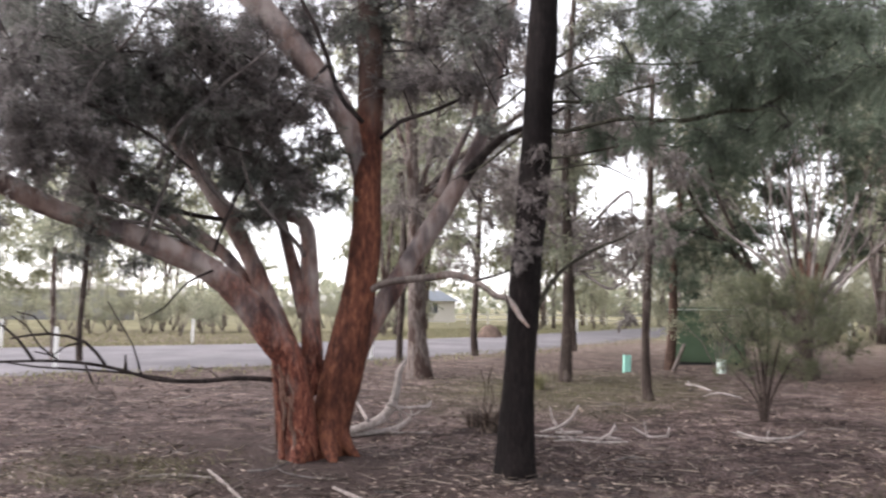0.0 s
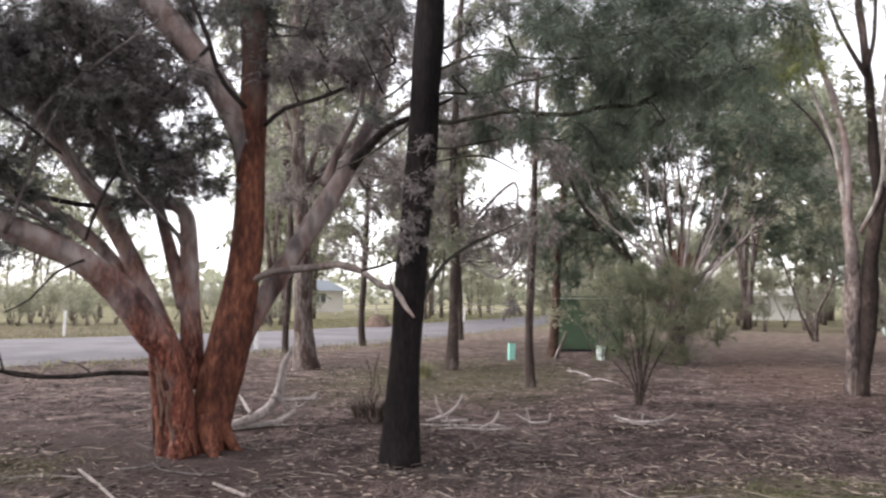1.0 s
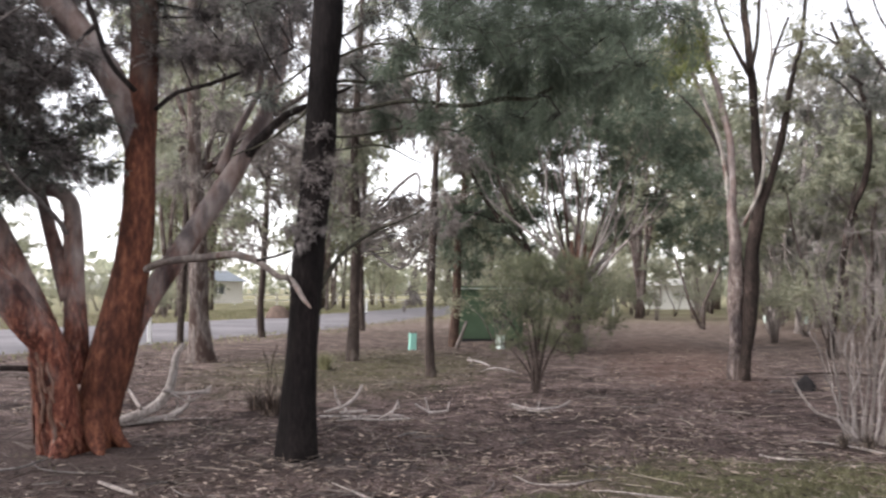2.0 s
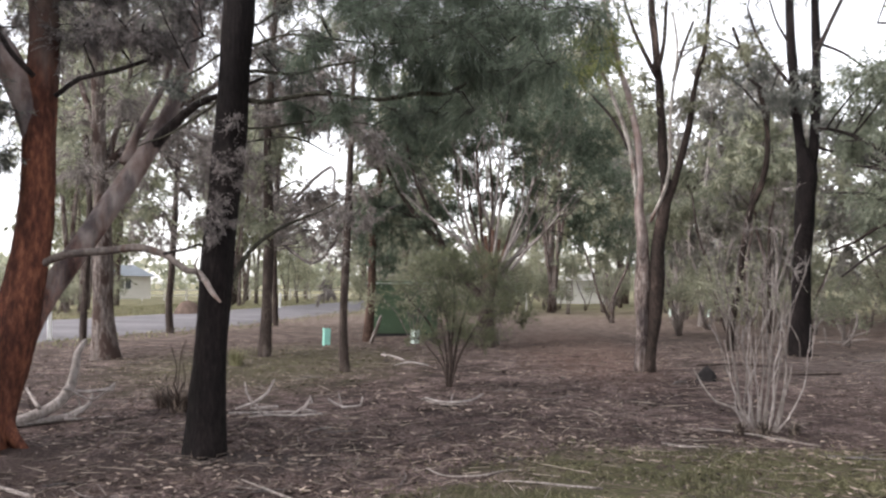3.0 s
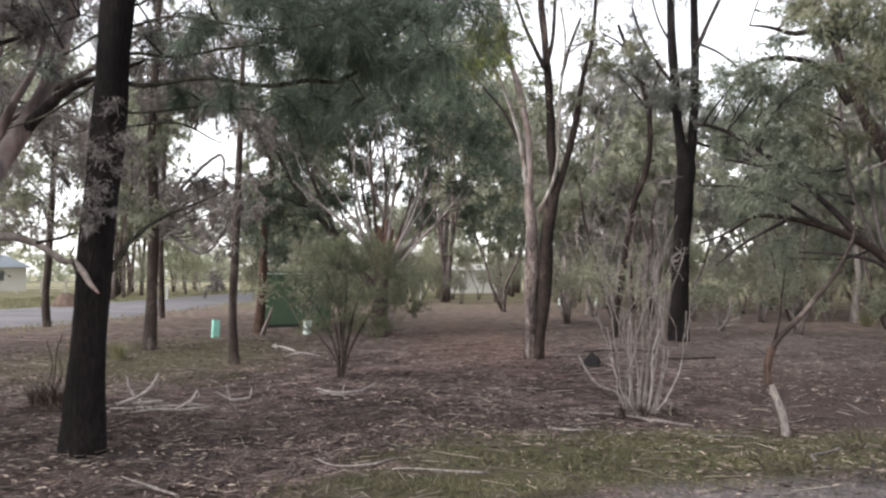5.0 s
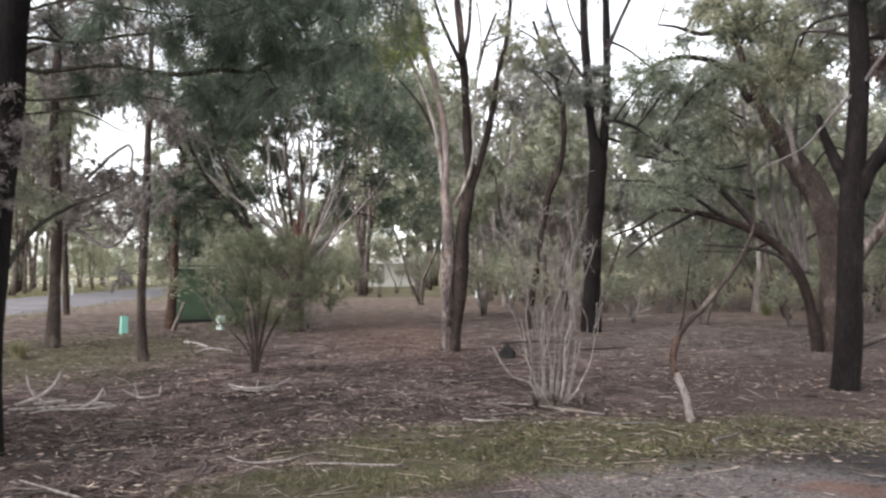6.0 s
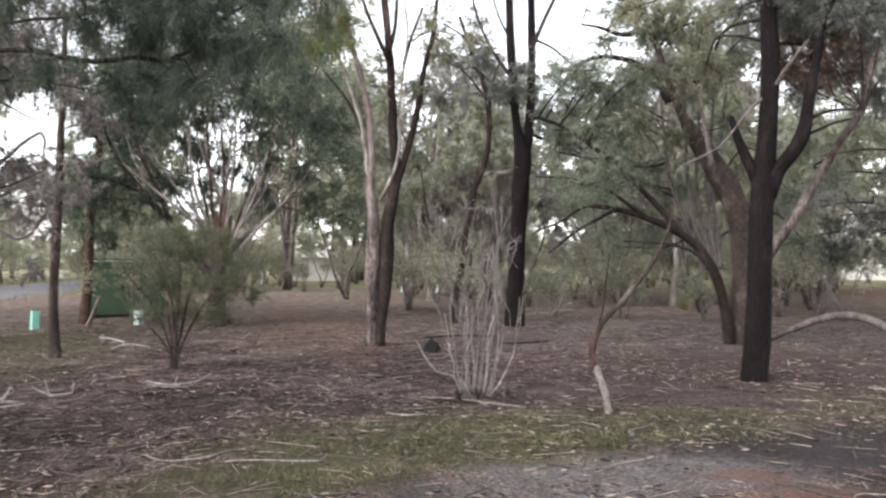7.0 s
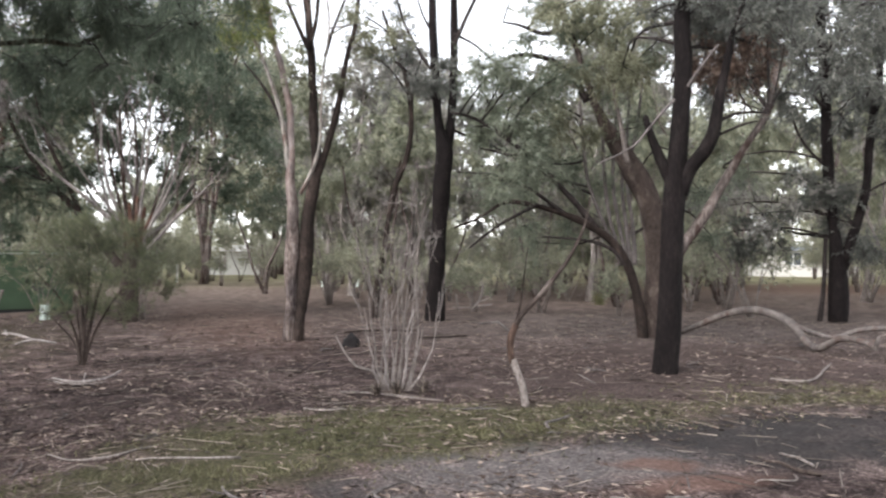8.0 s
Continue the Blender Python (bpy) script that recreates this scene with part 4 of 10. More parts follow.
limb(gum, "branch", BARK_GREYTWIG, [(-0.44, -0.78, 2.58, 0.030), (-0.63, -1.07, 2.89, 0.022), (-0.67, -1.24, 3.26, 0.015), (-0.59, -1.17, 3.84, 0.007)], 6, 0.1, 0.07, 0.015)
limb(gum, "branch", BARK_GREYTWIG, [(-0.93, -1.62, 2.18, 0.022), (-0.73, -1.57, 2.66, 0.017), (-0.63, -1.48, 3.16, 0.011), (-0.38, -1.26, 3.86, 0.005)], 6, 0.1, 0.07, 0.015)
limb(gum, "branch", BARK_GREYTWIG, [(0.12, -0.38, 2.13, 0.030), (-0.02, -0.60, 2.47, 0.022), (-0.19, -0.85, 2.79, 0.015), (-0.33, -0.95, 3.24, 0.007)], 6, 0.1, 0.07, 0.015)
foliage(gum, [(-1.28, -1.84, 2.64, 0.30, 0.5), (-1.15, -1.56, 2.84, 0.32, 0.6), (-1.18, -2.03, 2.25, 0.25, 0.35), (-0.97, -1.38, 2.58, 0.28, 0.4), (-1.22, -1.78, 3.03, 0.35, 0.7), (-1.24, -2.09, 3.18, 0.35, 0.8), (-0.88, -1.16, 2.32, 0.25, 0.3), (-0.36, -0.60, 2.54, 0.26, 0.35), (-0.09, -0.40, 2.79, 0.28, 0.4), (0.18, -0.10, 3.26, 0.30, 0.5), (-0.44, -0.79, 2.93, 0.30, 0.5), (-1.28, -1.27, 2.38, 0.28, 0.35), (0.19, 0.14, 2.86, 0.25, 0.3), (-1.35, -1.91, 4.09, 0.50, 0.8), (-1.18, -1.45, 3.99, 0.50, 0.8), (-1.30, -1.86, 3.61, 0.45, 0.8)], LEAF_GREY, BARK_DARKTWIG, seed=46, leaf=0.085, width=0.011, twigs=80, per=28, hang=0.3)
limb(gum, "branch", BARK_SMOOTH, [(2.53, -0.67, 1.63, 0.013), (2.50, -0.71, 1.76, 0.010), (2.54, -0.72, 1.84, 0.005)], 6)
for turn_deg, foot, high, wide in ((-160, 0.05, 0.62, 0.05), (-130, 0.2, 0.75, 0.035), (-105, 0.02, 0.5, 0.06), (-90, 0.3, 0.85, 0.04), (-70, 0.08, 0.66, 0.045), (-48, 0.25, 0.6, 0.03), (-25, 0.03, 0.42, 0.05), (5, 0.15, 0.7, 0.04), (-115, 0.55, 0.95, 0.03), (-80, 0.6, 1.0, 0.035), (-60, 0.5, 0.9, 0.025)):
    bark_strip(gum, GUM_FOOT, turn_deg, foot, high, wide)
# black-barked tree with long level branches

ironbark = root("black_barked_tree", -2.73, 7.52, "tall slim tree with black furrowed bark and needle foliage", "tree")
limb(ironbark, "trunk", BARK_BLACK, [(0.00, 0.00, -0.16, 0.226), (0.02, 0.01, 0.29, 0.179), (0.04, 0.01, 0.77, 0.161), (0.06, 0.02, 1.31, 0.158), (0.09, 0.03, 1.86, 0.152), (0.14, 0.05, 2.41, 0.147), (0.18, 0.06, 2.97, 0.146), (0.21, 0.07, 3.53, 0.148), (0.25, 0.08, 4.09, 0.150), (0.27, 0.09, 4.67, 0.145), (0.33, 0.11, 5.53, 0.129), (0.38, 0.12, 6.71, 0.105), (0.41, 0.13, 7.61, 0.069)], 18, 0.05, 0.06)
limb(ironbark, "branch", BARK_MOSSY, [(0.15, 0.05, 1.48, 0.030), (0.27, 0.13, 1.72, 0.026), (0.44, 0.22, 1.98, 0.020), (0.67, 0.32, 2.18, 0.016), (0.90, 0.42, 2.28, 0.010), (1.15, 0.51, 2.42, 0.006)], 7, 0.1, 0.08, 0.02)
limb(ironbark, "branch", BARK_MOSSY, [(0.33, 0.11, 3.35, 0.024), (0.72, 0.24, 3.41, 0.022), (1.14, 0.35, 3.44, 0.021), (1.60, 0.45, 3.40, 0.021), (1.95, 0.51, 3.48, 0.023), (2.25, 0.56, 3.52, 0.019), (2.45, 0.59, 3.71, 0.015), (2.69, 0.62, 3.92, 0.013), (2.98, 0.63, 4.14, 0.009)], 7, 0.1, 0.08, 0.02)
limb(ironbark, "branch", BARK_MOSSY, [(2.25, 0.63, 3.54, 0.013), (2.59, 0.74, 3.68, 0.011), (2.98, 0.83, 3.72, 0.006)], 7, 0.1, 0.08, 0.02)
limb(ironbark, "branch", BARK_MOSSY, [(0.28, 0.09, 3.61, 0.018), (0.75, 0.37, 3.68, 0.015), (1.09, 0.60, 3.82, 0.013), (1.45, 0.81, 3.95, 0.011), (1.81, 1.00, 4.12, 0.007)], 7, 0.1, 0.08, 0.02)
limb(ironbark, "branch", BARK_MOSSY, [(0.30, 0.10, 3.85, 0.017), (0.69, 0.14, 3.95, 0.012), (1.12, 0.18, 3.96, 0.012), (1.69, 0.21, 3.91, 0.010), (2.09, 0.18, 3.97, 0.008), (2.42, 0.14, 4.16, 0.006)], 7, 0.1, 0.08, 0.02)
limb(ironbark, "branch", BARK_MOSSY, [(0.28, 0.09, 3.09, 0.014), (0.63, 0.36, 3.16, 0.012), (1.03, 0.62, 3.26, 0.011), (1.43, 0.86, 3.24, 0.006)], 7, 0.1, 0.08, 0.02)
limb(ironbark, "branch", BARK_MOSSY, [(0.28, 0.09, 2.95, 0.012), (0.74, 0.37, 3.00, 0.010), (1.09, 0.60, 2.88, 0.006)], 7, 0.1, 0.08, 0.02)
limb(ironbark, "branch", BARK_MOSSY, [(0.33, 0.11, 4.06, 0.015), (0.74, 0.15, 4.29, 0.010), (1.13, 0.16, 4.46, 0.008), (1.55, 0.17, 4.67, 0.006)], 7, 0.1, 0.08, 0.02)
limb(ironbark, "branch", BARK_MOSSY, [(0.15, 0.05, 3.81, 0.014), (-0.10, -0.25, 3.56, 0.012), (-0.33, -0.55, 3.35, 0.008)], 7, 0.1, 0.08, 0.02)
limb(ironbark, "branch", BARK_MOSSY, [(0.09, 0.03, 3.35, 0.016), (-0.16, 0.01, 3.20, 0.014), (-0.42, -0.02, 2.99, 0.010), (-0.66, -0.04, 2.89, 0.006)], 7, 0.1, 0.08, 0.02)
limb(ironbark, "branch", BARK_MOSSY, [(0.30, 0.10, 4.67, 0.021), (1.03, 0.13, 4.90, 0.019), (1.81, 0.10, 4.92, 0.017), (2.62, -0.01, 4.59, 0.012), (3.12, -0.18, 4.20, 0.008)], 7, 0.1, 0.08, 0.02)
limb(ironbark, "branch", BARK_MOSSY, [(0.30, 0.10, 5.24, 0.022), (0.85, 0.45, 5.88, 0.021), (1.75, 0.80, 6.22, 0.017), (2.64, 1.04, 6.04, 0.010)], 7, 0.1, 0.08, 0.02)
limb(ironbark, "branch", BARK_MOSSY, [(0.25, 0.08, 5.01, 0.019), (-0.23, -0.24, 5.31, 0.017), (-0.78, -0.65, 5.29, 0.011)], 7, 0.1, 0.08, 0.02)
foliage(ironbark, [(1.52, -0.34, 4.02, 0.42, 1.1), (1.86, 0.55, 4.31, 0.50, 1.3), (2.29, -0.13, 3.99, 0.46, 1.4), (2.65, 0.30, 4.13, 0.46, 1.3), (3.03, 0.57, 4.27, 0.47, 1.2), (3.35, -0.29, 4.07, 0.48, 1), (1.51, 0.36, 3.75, 0.37, 0.8), (2.02, 0.42, 3.71, 0.40, 1), (2.50, 0.30, 3.68, 0.39, 1), (2.89, 0.86, 3.79, 0.42, 0.9), (3.18, -0.28, 3.55, 0.42, 0.8), (1.22, -0.11, 3.24, 0.24, 0.5), (1.70, 0.95, 3.36, 0.30, 0.5), (2.47, 0.44, 4.57, 0.53, 1.2), (2.00, 0.14, 4.64, 0.52, 1.2), (1.31, 0.05, 4.61, 0.40, 0.8), (2.91, 1.00, 4.88, 0.57, 1.1), (0.79, 0.66, 3.37, 0.24, 0.4)], LEAF_NEEDLE, BARK_DARKTWIG, seed=63, leaf=0.15, width=0.0075, twigs=64, per=24, hang=0.3, droop=0.7)
foliage(ironbark, [(1.38, 0.91, 4.67, 0.38, 0.8), (1.09, -0.42, 3.70, 0.21, 0.4), (2.50, 0.02, 3.21, 0.27, 0.4), (2.07, 0.98, 3.39, 0.30, 0.4)], LEAF_NEEDLE, BARK_DARKTWIG, seed=64, leaf=0.15, width=0.0075, twigs=64, per=24, hang=0.3, droop=0.7)
foliage(ironbark, [(-0.02, -0.75, 3.26, 0.18, 0.3), (-0.32, -0.57, 4.19, 0.28, 0.4), (-0.22, 0.07, 4.62, 0.30, 0.4), (0.62, 0.19, 4.31, 0.23, 0.35), (1.09, -0.42, 4.21, 0.24, 0.5), (1.11, -0.27, 3.84, 0.21, 0.45), (0.41, 0.56, 3.92, 0.21, 0.4), (0.75, 0.36, 3.66, 0.23, 0.4)], LEAF_GREY, BARK_DARKTWIG, seed=65, leaf=0.09, width=0.01, twigs=60, per=20, hang=0.3)
foliage(ironbark, [(0.26, -0.02, 2.84, 0.18, 1), (0.18, -0.15, 2.66, 0.16, 0.9), (0.28, -0.01, 2.54, 0.16, 0.9), (0.16, -0.16, 2.34, 0.16, 0.8), (0.28, 0.09, 2.97, 0.16, 0.7), (0.03, -0.20, 2.17, 0.14, 0.8), (0.24, -0.13, 2.17, 0.14, 0.7), (0.11, -0.17, 2.01, 0.12, 0.6), (0.38, 0.12, 2.80, 0.15, 0.5), (0.31, -0.11, 3.12, 0.13, 0.5)], LEAF_ASH, BARK_GREYTWIG, seed=66, leaf=0.05, width=0.005, twigs=42, per=12, hang=0.1)
# slim trees on the near side of the road

gum_a = root("slim_gum_tree", -8.13, 16.61, "pale peeling gum trunk near the road", "tree", "slim gums by the road")
limb(gum_a, "trunk", BARK_PALE, [(0.02, 0.01, -0.18, 0.384), (-0.00, -0.00, 0.20, 0.282), (-0.03, -0.01, 0.64, 0.236), (-0.07, -0.03, 1.40, 0.211), (-0.08, -0.04, 2.42, 0.192), (-0.12, -0.06, 3.44, 0.154), (-0.18, -0.09, 4.74, 0.142), (-0.23, -0.11, 6.04, 0.125), (-0.29, -0.14, 7.36, 0.107), (-0.23, -0.11, 8.69, 0.089), (-0.19, -0.09, 10.31, 0.063)], 12, 0.12, 0.06)
limb(gum_a, "branch", BARK_PALE, [(-0.13, -0.06, 3.70, 0.077), (0.03, 0.20, 4.77, 0.065), (0.19, 0.46, 5.86, 0.053), (0.16, 0.63, 7.26, 0.034)], 7)
foliage(gum_a, [(-0.56, 0.26, 8.05, 0.97, 1.2), (-0.14, 0.64, 7.16, 0.82, 1), (-0.29, -1.05, 6.47, 0.70, 1), (0.35, 0.52, 8.29, 0.96, 1.2), (-0.51, -0.44, 8.88, 1.09, 1.2), (1.21, 0.18, 7.15, 0.79, 0.8), (1.39, 0.09, 6.07, 0.64, 0.7), (0.49, 0.58, 6.26, 0.67, 0.7), (0.33, -0.02, 5.62, 0.65, 0.6), (-0.65, -0.33, 4.73, 0.58, 0.6), (0.13, 0.77, 4.45, 0.60, 0.5), (1.01, -0.24, 3.14, 0.49, 0.5)], LEAF_FAR, BARK_GREYTWIG, seed=71, leaf=0.14, width=0.028, twigs=50, per=18, hang=0.35, droop=0.8)
foliage(gum_a, [(-2.14, 1.16, 8.54, 0.90, 1), (-1.28, 1.06, 8.69, 0.88, 1), (-1.16, 2.79, 9.08, 0.94, 1), (-0.91, 4.55, 9.45, 1.01, 1), (0.51, 3.50, 9.09, 0.94, 1), (0.92, 4.18, 8.15, 0.79, 0.9), (0.52, 3.50, 7.55, 0.77, 0.9), (-0.37, 3.69, 7.37, 0.79, 0.9), (-0.86, 2.93, 6.02, 0.68, 0.8), (1.05, 2.10, 5.85, 0.64, 0.9), (0.91, 0.97, 4.84, 0.53, 0.7), (1.15, 2.66, 4.95, 0.65, 0.8), (-2.78, 3.66, 6.95, 0.73, 0.7), (-1.70, 1.97, 5.45, 0.66, 0.8), (-1.97, 4.62, 5.10, 0.74, 0.7), (0.44, 2.93, 4.00, 0.58, 0.7), (-0.48, 3.10, 9.87, 1.11, 1), (0.96, 3.13, 9.97, 1.09, 1)], LEAF_MAUVE, BARK_GREYTWIG, seed=72, leaf=0.15, width=0.03, twigs=50, per=16, hang=0.3, droop=0.8)
foliage(gum_a, [(-1.30, 0.48, 9.48, 1.02, 1)], LEAF_MAUVE, BARK_GREYTWIG, seed=73, leaf=0.15, width=0.03, twigs=50, per=16, hang=0.3, droop=0.8)
limb(gum_a, "limb", BARK_PALE, [(-0.12, -0.06, 4.0, 0.09), (0.8, 0.9, 5.3, 0.07), (2.0, 1.8, 6.4, 0.05), (3.2, 2.4, 7.6, 0.03)], 7)
limb(gum_a, "limb", BARK_PALE, [(-0.15, -0.06, 4.4, 0.08), (-0.8, 0.5, 5.6, 0.06), (-1.6, 1.2, 7.0, 0.04)], 7)
foliage(gum_a, [(0.67, 2.64, 5.34, 0.69, 0.6), (2.53, -0.59, 4.04, 0.57, 0.6), (2.35, 3.64, 5.97, 0.48, 0.6), (0.51, 0.77, 6.97, 0.59, 0.6), (-0.83, -1.29, 6.44, 0.68, 0.6), (1.62, 2.34, 7.84, 0.48, 0.6), (2.22, -1.50, 6.69, 0.67, 0.6), (-1.63, 2.09, 7.51, 0.67, 0.6), (-0.51, 0.91, 4.11, 0.62, 0.6), (-1.23, 1.38, 4.27, 0.69, 0.6), (2.90, 0.71, 6.74, 0.49, 0.6), (-0.31, -1.07, 7.06, 0.60, 0.6), (-1.17, -0.74, 4.92, 0.53, 0.6), (2.54, 0.56, 5.97, 0.57, 0.6), (1.04, 2.90, 8.49, 0.46, 0.6), (2.60, -0.67, 4.32, 0.65, 0.6), (1.03, -1.51, 5.10, 0.46, 0.6), (-0.20, -0.84, 3.89, 0.64, 0.6), (2.99, 1.20, 4.24, 0.54, 0.6), (1.45, -0.66, 4.57, 0.64, 0.6), (2.79, -0.50, 4.29, 0.69, 0.6), (-1.37, 0.37, 6.47, 0.68, 0.6), (-0.29, 1.03, 4.28, 0.53, 0.6), (0.81, -1.61, 6.48, 0.49, 0.6), (2.07, -0.02, 3.85, 0.46, 0.6), (3.27, 1.27, 5.93, 0.51, 0.6), (3.15, 2.74, 7.32, 0.55, 0.6), (3.72, 3.51, 7.69, 0.55, 0.6), (4.58, 2.69, 7.04, 0.55, 0.6), (3.55, 2.52, 6.45, 0.55, 0.6), (4.51, 1.69, 5.98, 0.55, 0.6), (4.64, 4.39, 6.04, 0.55, 0.6), (3.30, 1.47, 5.42, 0.55, 0.6)], LEAF_MAUVE, BARK_GREYTWIG, seed=74, leaf=0.13, width=0.026, twigs=50, per=18, hang=0.35, droop=0.8)

gum_b = root("slim_gum_tree", -11.06, 21.32, "thin dark sapling beside the road", "tree", "slim gums by the road")
limb(gum_b, "trunk", BARK_BROWN, [(0.00, 0.00, -0.14, 0.100), (0.02, 0.01, 1.01, 0.091), (0.06, 0.03, 2.00, 0.083), (0.11, 0.05, 3.32, 0.075), (0.03, 0.02, 4.66, 0.067), (-0.05, -0.02, 6.34, 0.059)], 12, 0.12, 0.06)
foliage(gum_b, [(-0.45, 0.49, 5.25, 0.69, 0.6), (0.42, -0.50, 6.05, 0.66, 0.6), (-0.47, 0.12, 6.74, 0.69, 0.6)], LEAF_FAR, BARK_GREYTWIG, seed=76, leaf=0.14, width=0.028, twigs=50, per=18, hang=0.35, droop=0.8)

gum_c = root("slim_gum_tree", -10.39, 25.70, "thin brown-barked sapling beside the road", "tree", "slim gums by the road")
limb(gum_c, "trunk", BARK_BROWN, [(-0.04, -0.01, -0.15, 0.125), (-0.09, -0.04, 0.94, 0.115), (-0.03, -0.01, 2.08, 0.105), (0.03, 0.01, 3.61, 0.096), (0.09, 0.04, 5.35, 0.087), (0.11, 0.05, 7.49, 0.078), (0.06, 0.03, 9.86, 0.060)], 12, 0.12, 0.06)
foliage(gum_c, [(0.09, 0.03, 6.32, 0.87, 0.7), (-0.40, 0.18, 7.56, 0.89, 0.7), (0.43, 0.17, 8.28, 0.89, 0.7), (0.07, -0.49, 9.33, 0.98, 0.8), (0.85, -0.36, 4.89, 0.66, 0.6), (-0.08, -0.55, 4.52, 0.66, 0.4)], LEAF_FAR, BARK_GREYTWIG, seed=79, leaf=0.14, width=0.028, twigs=50, per=18, hang=0.35, droop=0.8)
foliage(gum_c, [(-0.77, 0.89, 3.96, 0.61, 0.6), (0.66, 1.07, 6.44, 0.78, 0.6), (-0.60, 0.71, 5.69, 0.61, 0.6), (1.92, -2.20, 5.71, 0.84, 0.6), (0.55, -2.35, 2.86, 0.73, 0.6), (-0.42, -1.81, 5.54, 0.68, 0.6), (0.37, 1.33, 6.06, 0.82, 0.6), (0.84, 0.88, 7.53, 0.72, 0.6), (-0.69, -0.97, 4.99, 0.84, 0.6), (1.67, -2.88, 5.19, 0.76, 0.6), (0.43, -3.63, 3.37, 0.78, 0.6), (2.30, -2.64, 5.28, 0.78, 0.6), (-0.55, -0.60, 6.27, 0.84, 0.6), (0.15, -2.24, 3.87, 0.62, 0.6), (2.28, -2.55, 5.41, 0.72, 0.6), (-0.09, -2.12, 7.15, 0.60, 0.6)], LEAF_MAUVE, BARK_GREYTWIG, seed=80, leaf=0.14, width=0.028, twigs=50, per=18, hang=0.35, droop=0.8)

gum_d = root("slim_gum_tree", -5.10, 17.74, "slim grey-brown gum trunk near the road", "tree", "slim gums by the road")
limb(gum_d, "trunk", BARK_BROWN, [(-0.00, -0.00, -0.14, 0.166), (0.04, 0.01, 0.69, 0.128), (0.05, 0.01, 1.56, 0.115), (0.07, 0.02, 2.44, 0.115), (0.05, 0.01, 3.46, 0.102), (0.02, 0.00, 4.48, 0.090), (0.08, 0.02, 6.02, 0.079), (0.15, 0.04, 7.59, 0.067), (0.26, 0.07, 9.43, 0.048)], 12, 0.12, 0.06)
foliage(gum_d, [(-0.07, -0.19, 4.33, 0.51, 0.6), (0.13, 0.03, 4.73, 0.39, 0.5), (0.13, -0.46, 2.91, 0.50, 0.6), (0.13, 0.53, 8.01, 0.69, 0.7), (0.71, 0.35, 8.40, 0.68, 0.8), (1.26, 0.14, 7.48, 0.66, 0.8), (0.74, 0.19, 6.65, 0.53, 0.8), (-0.53, 0.01, 3.22, 0.45, 0.4)], LEAF_FAR, BARK_GREYTWIG, seed=82, leaf=0.14, width=0.028, twigs=50, per=18, hang=0.35, droop=0.8)
foliage(gum_d, [(-0.81, 1.37, 6.40, 0.64, 0.9), (0.27, 0.01, 6.39, 0.59, 0.9), (0.57, 0.91, 6.05, 0.61, 0.9), (0.99, 1.41, 6.53, 0.63, 0.9), (1.37, 1.49, 5.83, 0.62, 0.9), (-0.41, 1.48, 5.69, 0.56, 0.8), (0.04, 0.36, 4.92, 0.40, 0.5), (-0.56, 1.02, 3.84, 0.48, 0.6), (1.02, 0.60, 3.61, 0.46, 0.6), (0.03, 2.01, 9.07, 0.60, 0.4), (-0.62, 2.25, 8.20, 0.60, 0.5)], LEAF_MAUVE, BARK_GREYTWIG, seed=83, leaf=0.15, width=0.03, twigs=50, per=16, hang=0.3, droop=0.8)
foliage(gum_d, [(1.12, 0.11, 5.36, 0.42, 0.6), (0.81, -1.68, 5.24, 0.42, 0.6), (1.03, -0.08, 5.12, 0.36, 0.6), (1.53, -1.55, 5.05, 0.50, 0.6), (0.25, -0.65, 5.16, 0.39, 0.6), (1.03, -0.27, 5.43, 0.43, 0.6), (0.54, -0.08, 5.30, 0.41, 0.6), (1.33, -1.65, 5.42, 0.39, 0.6), (0.99, 0.18, 5.21, 0.41, 0.6)], LEAF_MAUVE, BARK_GREYTWIG, seed=83, leaf=0.14, width=0.028, twigs=50, per=18, hang=0.35, droop=0.8)

gum_e = root("slim_gum_tree", -8.28, 30.51, "thin sapling standing beside the road", "tree", "slim gums by the road")
limb(gum_e, "trunk", BARK_BROWN, [(-0.04, -0.01, -0.15, 0.120), (-0.08, -0.02, 1.32, 0.109), (-0.12, -0.03, 3.04, 0.098), (-0.03, -0.01, 5.21, 0.088), (0.06, 0.01, 7.84, 0.067)], 12, 0.12, 0.06)
foliage(gum_e, [(0.1, 0.69, 5.28, 0.78, 0.6), (-0.28, 0.42, 6.82, 0.9, 0.6), (0.58, -0.35, 3.87, 0.75, 0.3)], LEAF_FAR, BARK_GREYTWIG, seed=86, leaf=0.14, width=0.028, twigs=50, per=18, hang=0.35, droop=0.8)
foliage(gum_e, [(1.98, -0.07, 3.18, 0.81, 0.3), (2.5, 0.1, 3.97, 0.69, 0.3), (1.37, 0.13, 3.23, 0.75, 0.3), (0.43, 0.18, 3.75, 0.71, 0.3), (2.76, 1.21, 4.93, 0.62, 0.6), (0.21, -1.82, 3.47, 0.78, 0.3), (2.47, 0.14, 4.06, 0.74, 0.3), (0.28, -2.57, 3.83, 0.7, 0.3), (-0.77, 0.76, 4.35, 0.62, 0.3), (1.9, -1.44, 2.99, 0.64, 0.3), (2.35, 1.43, 4.48, 0.65, 0.3), (2.21, -0.57, 4.26, 0.83, 0.3)], LEAF_MAUVE, BARK_GREYTWIG, seed=87, leaf=0.14, width=0.028, twigs=50, per=18, hang=0.35, droop=0.8)
